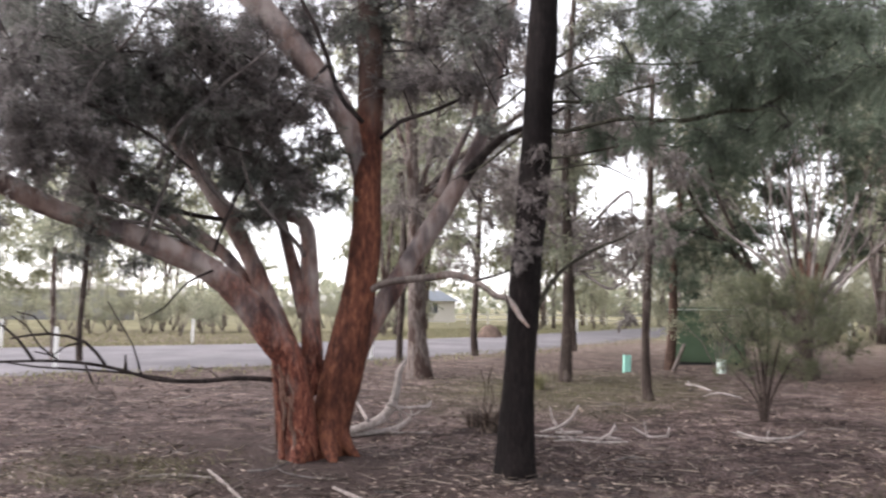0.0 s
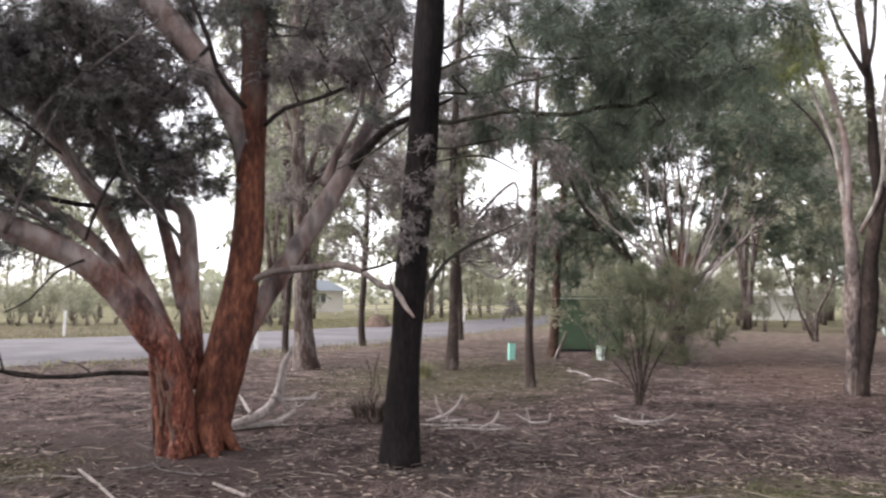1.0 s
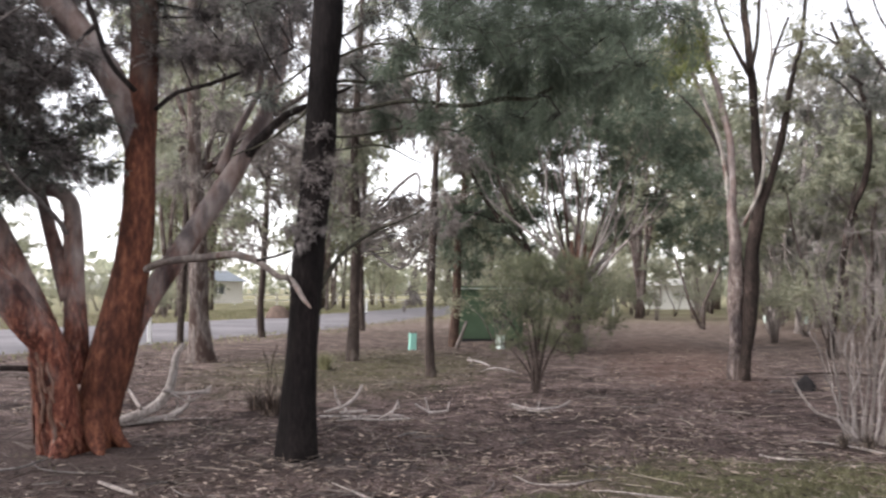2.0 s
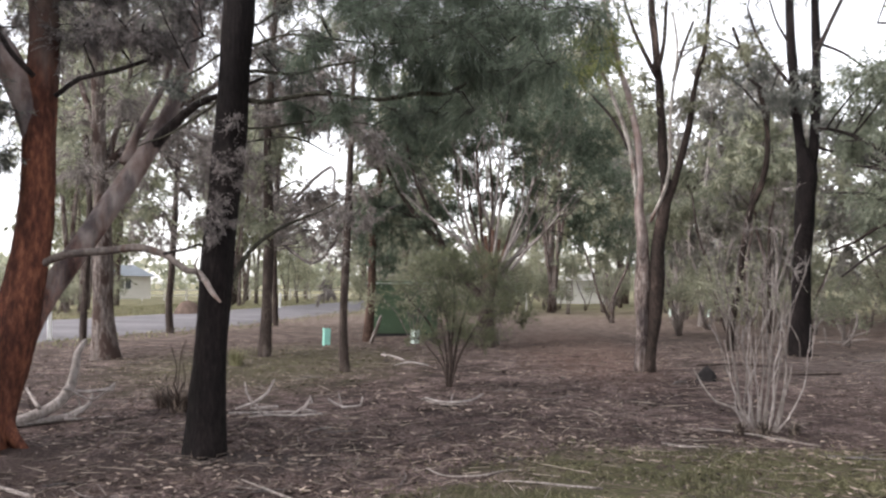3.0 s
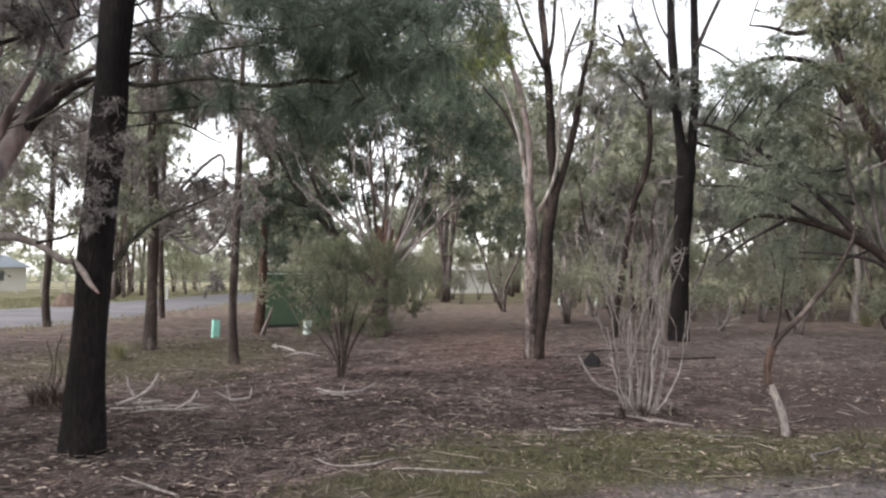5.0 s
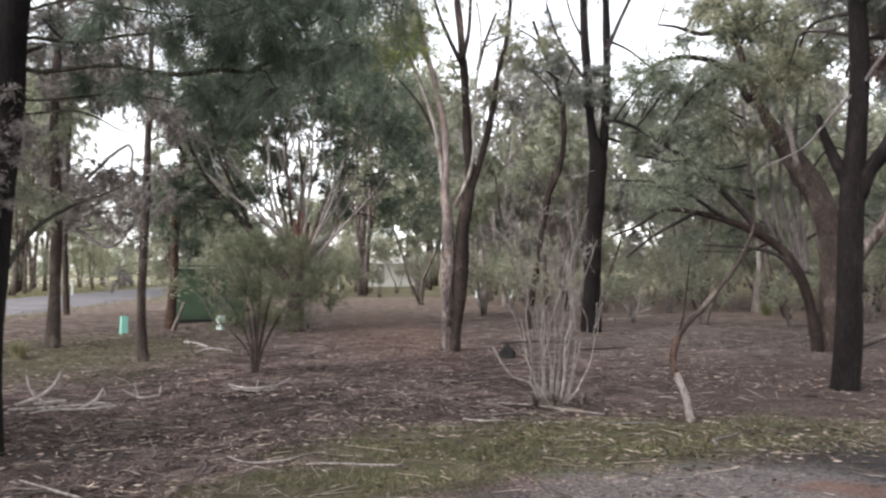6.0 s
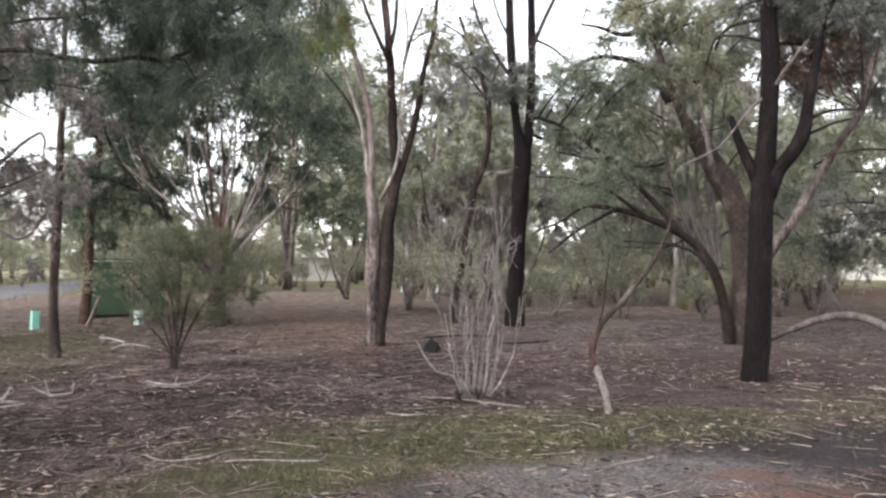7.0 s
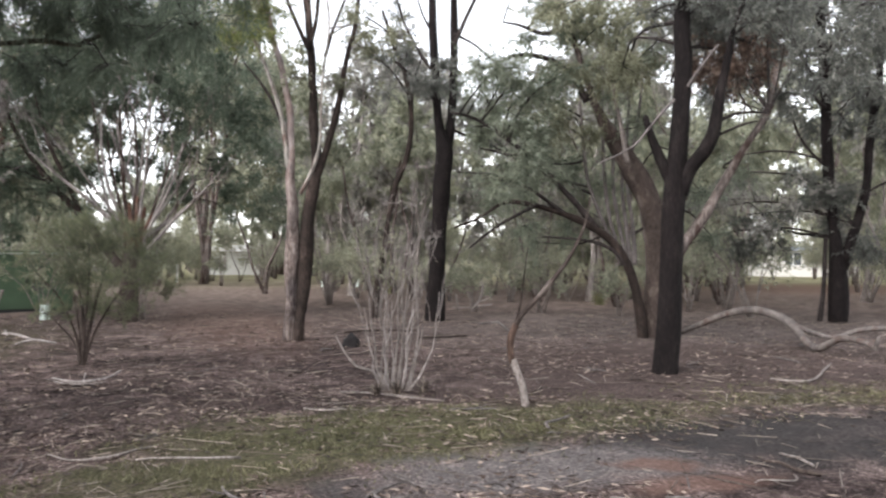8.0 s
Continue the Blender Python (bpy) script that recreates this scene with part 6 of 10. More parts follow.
limb(fork_black, "branch", BARK_DARKTWIG, [(-0.03, 0.01, 5.38, 0.042), (-0.53, 0.02, 5.90, 0.035), (-1.04, 0.02, 6.27, 0.028)], 6)
limb(fork_black, "branch", BARK_DARKTWIG, [(0.37, -0.13, 5.10, 0.049), (0.82, -0.49, 4.87, 0.042), (1.38, -0.91, 4.23, 0.041), (1.80, -1.29, 3.66, 0.027)], 6)
limb(fork_black, "branch", BARK_DARKTWIG, [(0.37, -0.13, 4.69, 0.035), (1.09, -0.20, 4.44, 0.028), (1.81, -0.30, 4.18, 0.021)], 6)
limb(fork_black, "branch", BARK_DARKTWIG, [(-0.10, 0.03, 7.04, 0.036), (-0.36, 0.12, 7.60, 0.029), (-0.50, 0.17, 8.15, 0.022)], 6)
limb(fork_black, "branch", BARK_DARKTWIG, [(0.40, -0.14, 7.05, 0.036), (0.93, -0.19, 6.81, 0.029), (1.44, -0.24, 6.42, 0.022)], 6)
foliage(fork_black, [(-0.45, -0.99, 5.57, 0.40, 0.7), (0.62, 0.54, 5.81, 0.44, 0.7), (-0.57, -0.31, 5.69, 0.44, 0.6), (-0.04, -0.62, 6.21, 0.34, 0.4), (0.40, -1.17, 4.94, 0.33, 0.4), (-0.76, -0.00, 6.42, 0.45, 0.5), (1.36, -0.27, 5.29, 0.50, 0.5), (1.24, -1.53, 5.33, 0.54, 0.6), (1.05, -0.66, 4.51, 0.48, 0.5), (0.22, -0.08, 8.71, 0.73, 0.7), (0.63, -1.27, 8.63, 0.84, 0.5), (-0.41, 1.15, 8.90, 0.77, 0.6)], LEAF_GREY, BARK_DARKTWIG, seed=163, leaf=0.13, width=0.022, twigs=60, per=22, hang=0.2, droop=0.6)
# dark forked trunk and the leaning gum behind it

dark_fork = root("dark_forked_trunk", 6.84, 9.55, "dark trunk dividing into two upright limbs", "tree")
limb(dark_fork, "trunk", BARK_BLACK, [(-0.02, 0.01, -0.15, 0.196), (0.01, -0.01, 0.31, 0.167), (0.04, -0.03, 0.93, 0.158), (0.06, -0.04, 1.56, 0.154), (0.07, -0.05, 2.10, 0.154), (0.09, -0.07, 2.57, 0.162), (0.13, -0.09, 3.04, 0.130), (0.16, -0.12, 3.58, 0.123), (0.18, -0.13, 4.20, 0.116), (0.17, -0.12, 4.83, 0.113), (0.17, -0.12, 5.61, 0.103), (0.15, -0.10, 6.71, 0.079)], 16, 0.07, 0.06)
limb(dark_fork, "limb", BARK_BLACK, [(0.15, -0.11, 2.45, 0.105), (0.24, -0.21, 2.80, 0.097), (0.39, -0.36, 3.08, 0.093), (0.46, -0.45, 3.35, 0.081), (0.49, -0.51, 3.77, 0.069), (0.56, -0.60, 4.32, 0.049), (0.60, -0.67, 4.72, 0.037), (0.74, -0.83, 5.14, 0.025)], 11, 0.08)
limb(dark_fork, "limb", BARK_BLACK, [(0.07, -0.05, 2.57, 0.089), (-0.08, -0.02, 2.89, 0.077), (-0.23, -0.00, 3.22, 0.061), (-0.34, -0.01, 3.50, 0.044)], 10, 0.08)
limb(dark_fork, "branch", BARK_GREYTWIG, [(0.17, -0.13, 3.85, 0.029), (-0.05, -0.09, 3.65, 0.024), (-0.29, -0.04, 3.37, 0.020), (-0.54, 0.00, 3.09, 0.016), (-0.97, 0.15, 2.86, 0.012)], 6)
limb(dark_fork, "branch", BARK_DARKTWIG, [(0.53, -0.39, 3.44, 0.025), (0.86, -0.47, 3.57, 0.021), (1.23, -0.59, 3.57, 0.013)], 6)
limb(dark_fork, "branch", BARK_GREYTWIG, [(0.16, -0.12, 3.81, 0.029), (0.24, -0.43, 4.14, 0.024), (0.29, -0.72, 4.38, 0.016)], 6)
limb(dark_fork, "branch", BARK_DARKTWIG, [(0.54, -0.40, 3.25, 0.020), (0.83, -0.51, 3.39, 0.021), (1.06, -0.57, 3.45, 0.012)], 6)
foliage(dark_fork, [(0.62, -0.06, 4.89, 0.47, 0.9), (0.03, -0.22, 5.25, 0.50, 0.8), (0.60, -0.66, 5.18, 0.50, 0.9), (0.15, 0.48, 5.15, 0.39, 0.5), (0.66, -0.92, 4.66, 0.45, 0.9), (0.26, -0.39, 5.68, 0.68, 1), (0.99, 0.05, 5.20, 0.44, 0.9), (1.56, -0.44, 5.12, 0.49, 0.8)], LEAF_GREY, BARK_DARKTWIG, seed=173, leaf=0.09, width=0.014, twigs=50, per=22, hang=0.2)
foliage(dark_fork, [(1.60, 0.80, 4.61, 0.47, 0.5), (1.78, 0.39, 4.70, 0.42, 0.4), (1.60, 0.54, 4.12, 0.32, 0.3)], LEAF_DRY, BARK_DARKTWIG, seed=174, leaf=0.09, width=0.014, twigs=45, per=18, hang=0.2)

lean_gum = root("leaning_grey_gum", 9.56, 13.84, "grey-brown gum leaning over with long arching limbs", "tree")
limb(lean_gum, "trunk", BARK_BROWN, [(0.00, -0.00, -0.17, 0.279), (0.01, -0.07, 0.54, 0.243), (0.01, -0.14, 1.32, 0.230), (-0.05, -0.16, 2.10, 0.235), (-0.21, -0.12, 2.76, 0.229), (-0.47, -0.01, 3.32, 0.218), (-0.83, 0.15, 3.93, 0.161), (-1.09, 0.24, 4.43, 0.092), (-1.34, 0.32, 5.10, 0.063), (-1.61, 0.41, 5.99, 0.058), (-1.88, 0.50, 6.65, 0.053), (-2.27, 0.64, 7.66, 0.036)], 14, 0.1, 0.06)
limb(lean_gum, "limb", BARK_PALE, [(0.31, -0.21, 1.43, 0.116), (0.56, -0.27, 1.88, 0.105), (0.90, -0.40, 2.38, 0.100), (1.29, -0.59, 3.17, 0.089), (1.65, -0.76, 3.83, 0.072), (2.00, -0.93, 4.44, 0.067), (2.17, -0.95, 5.12, 0.061), (2.21, -0.85, 5.82, 0.043), (2.21, -0.71, 6.64, 0.032)], 11)
limb(lean_gum, "limb", BARK_DUSK, [(-0.32, -0.15, -0.15, 0.110), (-0.47, -0.22, 0.66, 0.099), (-0.69, -0.25, 1.32, 0.090), (-1.03, -0.20, 1.86, 0.080), (-1.52, -0.08, 2.21, 0.074), (-2.11, 0.08, 2.45, 0.061), (-2.70, 0.21, 2.60, 0.047), (-3.14, 0.26, 2.60, 0.034), (-3.59, 0.30, 2.32, 0.026), (-4.08, 0.34, 2.13, 0.017)], 9)
limb(lean_gum, "branch", BARK_DARKTWIG, [(-1.30, -0.12, 2.08, 0.066), (-1.84, 0.01, 2.72, 0.060), (-2.49, 0.16, 3.36, 0.054), (-3.14, 0.29, 3.88, 0.043), (-3.69, 0.36, 4.18, 0.032), (-4.14, 0.36, 4.26, 0.021)], 7)
limb(lean_gum, "branch", BARK_DARKTWIG, [(-1.95, 0.02, 2.40, 0.044), (-2.71, 0.18, 2.92, 0.032), (-3.38, 0.27, 3.12, 0.027), (-4.04, 0.32, 3.15, 0.016)], 7)
limb(lean_gum, "branch", BARK_DARKTWIG, [(-2.52, 0.09, 2.58, 0.038), (-3.31, 0.13, 2.16, 0.026), (-3.91, 0.06, 1.74, 0.016)], 7)
limb(lean_gum, "branch", BARK_DARKTWIG, [(-1.29, 0.34, 4.66, 0.081), (-1.64, 0.40, 5.20, 0.063), (-2.08, 0.50, 5.47, 0.052), (-2.63, 0.63, 5.53, 0.046), (-3.08, 0.70, 5.35, 0.034), (-3.43, 0.72, 5.18, 0.017)], 7)
limb(lean_gum, "branch", BARK_DARKTWIG, [(-1.73, 0.47, 6.10, 0.058), (-2.19, 0.52, 5.96, 0.046), (-2.66, 0.57, 6.09, 0.029), (-3.03, 0.55, 6.11, 0.017)], 7)
limb(lean_gum, "branch", BARK_DARKTWIG, [(-1.87, 0.55, 6.56, 0.053), (-2.33, 0.50, 6.72, 0.046), (-2.74, 0.42, 6.86, 0.029)], 7)
limb(lean_gum, "branch", BARK_DEAD, [(-0.85, -0.40, 3.37, 0.044), (-0.98, -0.40, 4.01, 0.044), (-1.12, -0.38, 4.65, 0.039), (-1.18, -0.42, 4.85, 0.022)], 7)
limb(lean_gum, "branch", BARK_DARKTWIG, [(-2.62, 0.14, 3.41, 0.033), (-3.18, 0.18, 3.52, 0.027), (-3.65, 0.17, 3.60, 0.016)], 7)
limb(lean_gum, "branch", BARK_DARKTWIG, [(-0.69, -0.26, 1.32, 0.039), (-1.15, -0.29, 1.75, 0.038), (-1.74, -0.25, 1.91, 0.027), (-2.51, -0.14, 1.96, 0.016)], 7)
limb(lean_gum, "stem", BARK_GREYTWIG, [(0.03, 1.18, 1.41, 0.055), (-0.21, 1.47, 2.26, 0.049), (-0.46, 1.76, 3.25, 0.044), (-0.51, 1.94, 4.50, 0.038), (-0.56, 2.11, 5.77, 0.026)], 6)
limb(lean_gum, "stem", BARK_GREYTWIG, [(0.09, 1.14, 1.41, 0.055), (-0.09, 1.40, 2.26, 0.049), (-0.15, 1.58, 3.24, 0.044), (-0.12, 1.71, 4.49, 0.038), (-0.11, 1.85, 5.75, 0.026)], 6)
limb(lean_gum, "stem", BARK_GREYTWIG, [(0.14, 1.10, 1.42, 0.055), (0.05, 1.31, 2.26, 0.049), (0.00, 1.49, 3.24, 0.044), (0.11, 1.57, 4.48, 0.038), (0.17, 1.68, 5.74, 0.026)], 6)
limb(lean_gum, "stem", BARK_GREYTWIG, [(0.20, 1.07, 1.42, 0.055), (0.17, 1.24, 2.26, 0.049), (0.16, 1.39, 3.24, 0.044), (0.33, 1.43, 4.47, 0.038), (0.45, 1.50, 5.73, 0.026)], 6)
limb(lean_gum, "stem", BARK_GREYTWIG, [(0.26, 1.03, 1.42, 0.055), (0.29, 1.16, 2.26, 0.049), (0.26, 1.33, 3.24, 0.044), (0.50, 1.32, 4.47, 0.038), (0.67, 1.36, 5.71, 0.026)], 6)
foliage(lean_gum, [(-1.11, 0.65, 6.10, 0.60, 0.8), (-0.73, 0.42, 5.62, 0.59, 0.7), (-2.07, -0.60, 5.06, 0.43, 0.6), (-0.78, -0.47, 5.09, 0.56, 0.7), (-1.10, -0.57, 6.00, 0.56, 0.8), (-1.45, -0.35, 6.45, 0.68, 0.9), (-2.04, 0.57, 4.98, 0.52, 0.7), (-1.99, 1.70, 4.73, 0.61, 0.7), (-1.24, 1.61, 4.41, 0.61, 0.8), (-1.27, 0.14, 4.07, 0.45, 0.5)], LEAF_OLIVE, BARK_DARKTWIG, seed=193, leaf=0.12, width=0.02, twigs=65, per=22, hang=0.3, droop=0.7)
foliage(lean_gum, [(-2.20, 2.09, 4.30, 0.55, 0.7), (-2.22, 0.95, 3.45, 0.46, 0.5), (-1.87, 0.18, 3.17, 0.44, 0.5), (-2.53, 2.23, 4.67, 0.49, 0.6), (-2.03, 0.85, 6.63, 0.48, 0.6), (-2.67, 0.30, 5.75, 0.34, 0.3), (-0.66, -0.86, 5.44, 0.50, 0.6), (-0.46, -0.37, 4.16, 0.40, 0.4), (-2.83, 1.23, 3.00, 0.46, 0.5), (-2.77, 0.06, 2.17, 0.37, 0.3), (-1.14, 1.56, 7.89, 1.03, 1), (-0.87, -0.41, 7.37, 0.94, 1), (-1.21, 2.45, 4.16, 0.76, 0.9), (-0.42, 2.60, 3.71, 0.78, 0.9), (-0.12, 1.86, 3.14, 0.70, 0.9), (-1.41, 2.89, 3.05, 0.64, 0.8), (0.77, 2.13, 4.22, 0.73, 0.9), (-0.71, 2.31, 2.28, 0.57, 0.6)], LEAF_SAGE, BARK_DARKTWIG, seed=194, leaf=0.12, width=0.018, twigs=65, per=22, hang=0.3, droop=0.7)
foliage(lean_gum, [(-1.79, 3.29, 3.72, 0.65, 0.8), (-0.08, 1.48, 5.07, 0.70, 0.8), (-0.69, 1.38, 5.72, 0.62, 0.8), (0.02, 1.42, 6.40, 0.71, 0.8), (-1.87, 3.76, 2.84, 0.60, 0.7), (-1.09, 2.95, 1.91, 0.52, 0.5), (-1.49, 0.22, 6.40, 0.47, 0.9), (-1.73, 0.47, 5.99, 0.41, 0.7), (1.95, 1.06, 3.03, 0.65, 0.7), (2.81, 1.01, 3.55, 0.67, 0.7), (2.75, 1.70, 2.06, 0.61, 0.6)], LEAF_SAGE, BARK_DARKTWIG, seed=195, leaf=0.12, width=0.018, twigs=65, per=22, hang=0.3, droop=0.7)
foliage(lean_gum, [(-3.42, -1.01, 3.95, 0.57, 0.7), (-3.14, 1.38, 4.01, 0.42, 0.7), (-3.40, -1.25, 3.33, 0.48, 0.7), (-2.31, 0.42, 4.00, 0.43, 0.7), (-3.31, -0.00, 4.82, 0.58, 0.7), (-2.89, -0.32, 3.05, 0.55, 0.7), (-3.28, 0.62, 4.47, 0.55, 0.7), (-3.35, -0.77, 4.70, 0.44, 0.7), (-3.54, -0.61, 2.94, 0.58, 0.7), (-2.61, -0.78, 4.78, 0.50, 0.7), (-3.12, 1.36, 4.23, 0.42, 0.7), (-2.71, -0.04, 4.78, 0.58, 0.7), (-3.89, -1.16, 4.79, 0.51, 0.7), (-3.65, 0.09, 4.91, 0.58, 0.7), (-2.84, 0.36, 4.13, 0.42, 0.7), (-2.68, 0.08, 4.67, 0.59, 0.7)], LEAF_SAGE, BARK_DARKTWIG, seed=196, leaf=0.11, width=0.018, twigs=60, per=22, hang=0.2)
foliage(lean_gum, [(0.82, -1.03, 5.86, 0.47, 0.8), (-0.04, -1.36, 5.87, 0.55, 0.8)], LEAF_GREY, BARK_DARKTWIG, seed=197, leaf=0.11, width=0.018, twigs=60, per=22, hang=0.2)
foliage(dark_fork, [(2.23, 2.24, 5.82, 0.48, 0.8), (2.24, 0.51, 5.07, 0.57, 0.8), (2.34, 2.43, 6.04, 0.57, 0.8), (2.50, 0.64, 5.74, 0.62, 0.8), (2.45, 1.05, 5.59, 0.65, 0.8), (3.37, 2.14, 6.35, 0.52, 0.8), (2.32, 1.29, 5.82, 0.51, 0.8), (1.11, 0.67, 5.22, 0.61, 0.8), (3.44, 1.85, 6.08, 0.54, 0.8), (2.04, 1.49, 5.29, 0.52, 0.8), (3.47, 1.50, 5.89, 0.48, 0.8), (1.83, -0.24, 5.28, 0.65, 0.8)], LEAF_GREY, BARK_DARKTWIG, seed=497, leaf=0.11, width=0.018, twigs=60, per=22, hang=0.2)
foliage(dark_fork, [(2.95, 2.67, 4.87, 0.37, 0.4), (1.29, 0.92, 4.92, 0.35, 0.4), (2.26, 0.85, 4.43, 0.32, 0.4), (1.63, 0.21, 4.73, 0.37, 0.4), (2.45, 0.90, 5.02, 0.38, 0.4), (3.40, 1.82, 5.12, 0.32, 0.4), (3.37, 1.89, 4.86, 0.36, 0.4), (1.95, 1.58, 5.15, 0.32, 0.4)], LEAF_DRY, BARK_DARKTWIG, seed=498, leaf=0.1, width=0.016, twigs=50, per=20, hang=0.2)
foliage(lean_gum, [(-1.58, -0.58, 4.89, 0.46, 0.6), (-0.35, -0.20, 5.45, 0.55, 0.6), (-1.98, 0.60, 5.16, 0.43, 0.6), (-1.65, 0.62, 5.19, 0.57, 0.6), (-0.78, 0.08, 5.17, 0.50, 0.6), (-2.86, -1.06, 5.98, 0.45, 0.6), (-2.74, -0.92, 6.00, 0.43, 0.6), (-1.10, -1.31, 5.96, 0.58, 0.6), (-1.71, 0.07, 6.11, 0.55, 0.6), (-1.49, -1.03, 5.03, 0.46, 0.6)], LEAF_OLIVE, BARK_DARKTWIG, seed=199, leaf=0.11, width=0.018, twigs=55, per=20, hang=0.3)
foliage(dark_fork, [(1.10, 1.90, 5.59, 0.59, 0.6), (0.90, 2.38, 4.86, 0.40, 0.6), (-0.62, 1.91, 5.56, 0.56, 0.6), (0.38, 1.70, 4.63, 0.46, 0.6)], LEAF_OLIVE, BARK_DARKTWIG, seed=499, leaf=0.11, width=0.018, twigs=55, per=20, hang=0.3)
foliage(lean_gum, [(1.72, -0.34, 5.53, 0.51, 0.6), (0.95, 0.04, 5.79, 0.54, 0.6), (0.23, -1.12, 5.13, 0.59, 0.6), (0.84, -0.30, 6.36, 0.45, 0.6), (0.81, -0.93, 5.30, 0.60, 0.6)], LEAF_GREY, BARK_DARKTWIG, seed=200, leaf=0.11, width=0.018, twigs=55, per=20, hang=0.3)
foliage(dark_fork, [(2.49, 2.07, 4.50, 0.58, 0.6), (3.07, 2.39, 5.61, 0.63, 0.6), (2.49, 1.13, 5.20, 0.52, 0.6), (3.73, 1.84, 4.48, 0.49, 0.6), (2.14, 1.78, 4.35, 0.58, 0.6), (2.12, 0.71, 5.45, 0.58, 0.6), (2.34, 1.82, 5.91, 0.51, 0.6), (2.43, 1.79, 4.56, 0.49, 0.6), (2.89, 1.65, 5.63, 0.53, 0.6)], LEAF_GREY, BARK_DARKTWIG, seed=500, leaf=0.11, width=0.018, twigs=55, per=20, hang=0.3)
foliage(dark_fork, [(1.33, -0.05, 4.69, 0.40, 0.4), (1.24, 0.08, 4.30, 0.30, 0.4), (1.38, 0.97, 4.43, 0.32, 0.4), (1.21, 0.22, 4.34, 0.29, 0.4), (1.79, 0.73, 4.51, 0.37, 0.4), (1.08, 0.45, 4.45, 0.39, 0.4), (0.90, 0.55, 4.44, 0.39, 0.4)], LEAF_DRY, BARK_DARKTWIG, seed=501, leaf=0.1, width=0.016, twigs=50, per=20, hang=0.2)

vee = root("dark_vee_tree", 16.22, 15.68, "dark tree with two slim stems rising from one foot", "tree")
limb(vee, "trunk", BARK_BLACK, [(-0.01, 0.01, -0.15, 0.249), (-0.01, 0.01, 0.57, 0.233), (-0.01, 0.01, 1.13, 0.218), (-0.06, 0.06, 1.97, 0.155), (-0.13, 0.14, 3.10, 0.140), (-0.19, 0.19, 4.37, 0.133), (-0.21, 0.21, 5.50, 0.126), (-0.27, 0.27, 6.78, 0.112), (-0.32, 0.32, 8.06, 0.097), (-0.41, 0.41, 9.79, 0.066)], 12, 0.1, 0.06)
limb(vee, "limb", BARK_BLACK, [(-0.01, 0.01, 0.99, 0.140), (0.15, -0.11, 1.69, 0.125), (0.33, -0.26, 2.53, 0.117), (0.48, -0.38, 3.36, 0.110), (0.55, -0.42, 4.47, 0.102), (0.70, -0.53, 5.84, 0.095), (0.77, -0.58, 7.23, 0.081), (0.86, -0.63, 8.75, 0.058)], 10)
limb(vee, "branch", BARK_DARKTWIG, [(-0.31, 0.32, -0.14, 0.070), (-0.24, 0.24, 0.99, 0.062), (-0.21, 0.21, 2.11, 0.054)], 6)
limb(vee, "branch", BARK_DARKTWIG, [(-0.21, 0.21, 5.64, 0.047), (-0.50, 0.50, 6.38, 0.040), (-0.79, 0.77, 7.28, 0.032)], 6)
limb(vee, "branch", BARK_DARKTWIG, [(-0.17, 0.17, 4.51, 0.039), (0.13, -0.13, 5.18, 0.031), (0.38, -0.40, 5.43, 0.024)], 6)
limb(vee, "branch", BARK_DARKTWIG, [(-0.17, 0.17, 3.80, 0.039), (-0.59, 0.59, 4.54, 0.031), (-0.88, 0.86, 5.57, 0.024)], 6)
foliage(vee, [(-0.08, 1.53, 7.99, 0.76, 0.9), (0.32, 1.15, 7.34, 0.75, 0.9), (0.60, 0.50, 7.49, 0.75, 0.9), (0.38, -0.40, 6.82, 0.72, 0.9), (-1.49, -0.35, 6.12, 0.67, 0.8), (0.51, 0.59, 6.20, 0.74, 0.8), (0.66, -0.32, 5.74, 0.72, 0.8), (-1.76, -0.10, 5.20, 0.59, 0.7), (-0.14, 0.87, 5.04, 0.64, 0.7), (0.88, 0.59, 4.91, 0.66, 0.7), (-0.14, -1.37, 4.57, 0.60, 0.7), (-0.04, -1.88, 6.17, 0.90, 1), (0.63, -1.46, 4.73, 0.92, 1), (-1.14, 0.03, 8.44, 0.94, 0.9), (-0.27, -0.85, 8.26, 0.94, 0.9), (-0.91, 1.23, 6.95, 0.65, 0.6), (-0.96, 0.58, 6.93, 0.79, 1), (0.32, 0.78, 7.98, 0.83, 1)], LEAF_GREY, BARK_DARKTWIG, seed=203, leaf=0.14, width=0.03, twigs=50, per=20, hang=0.3, droop=0.7)
foliage(vee, [(-0.73, -1.12, 6.15, 0.75, 1), (-0.22, -1.28, 7.34, 0.92, 1), (0.59, -1.03, 5.61, 0.94, 1), (-0.23, 0.60, 5.85, 0.72, 0.8), (-2.24, 0.32, 5.93, 0.60, 0.6), (-1.04, 1.70, 7.94, 0.82, 0.8)], LEAF_GREY, BARK_DARKTWIG, seed=204, leaf=0.14, width=0.03, twigs=50, per=20, hang=0.3, droop=0.7)
limb(vee, "branch", BARK_DARKTWIG, [(-0.06, 0.06, 2.6, 0.04), (-0.8, 0.5, 2.9, 0.03), (-1.7, 1.0, 3.0, 0.02), (-2.7, 1.5, 2.8, 0.01)], 6)
limb(vee, "branch", BARK_DARKTWIG, [(-0.1, 0.1, 3.3, 0.04), (-0.9, 0.8, 3.7, 0.03), (-2.0, 1.5, 3.8, 0.015)], 6)
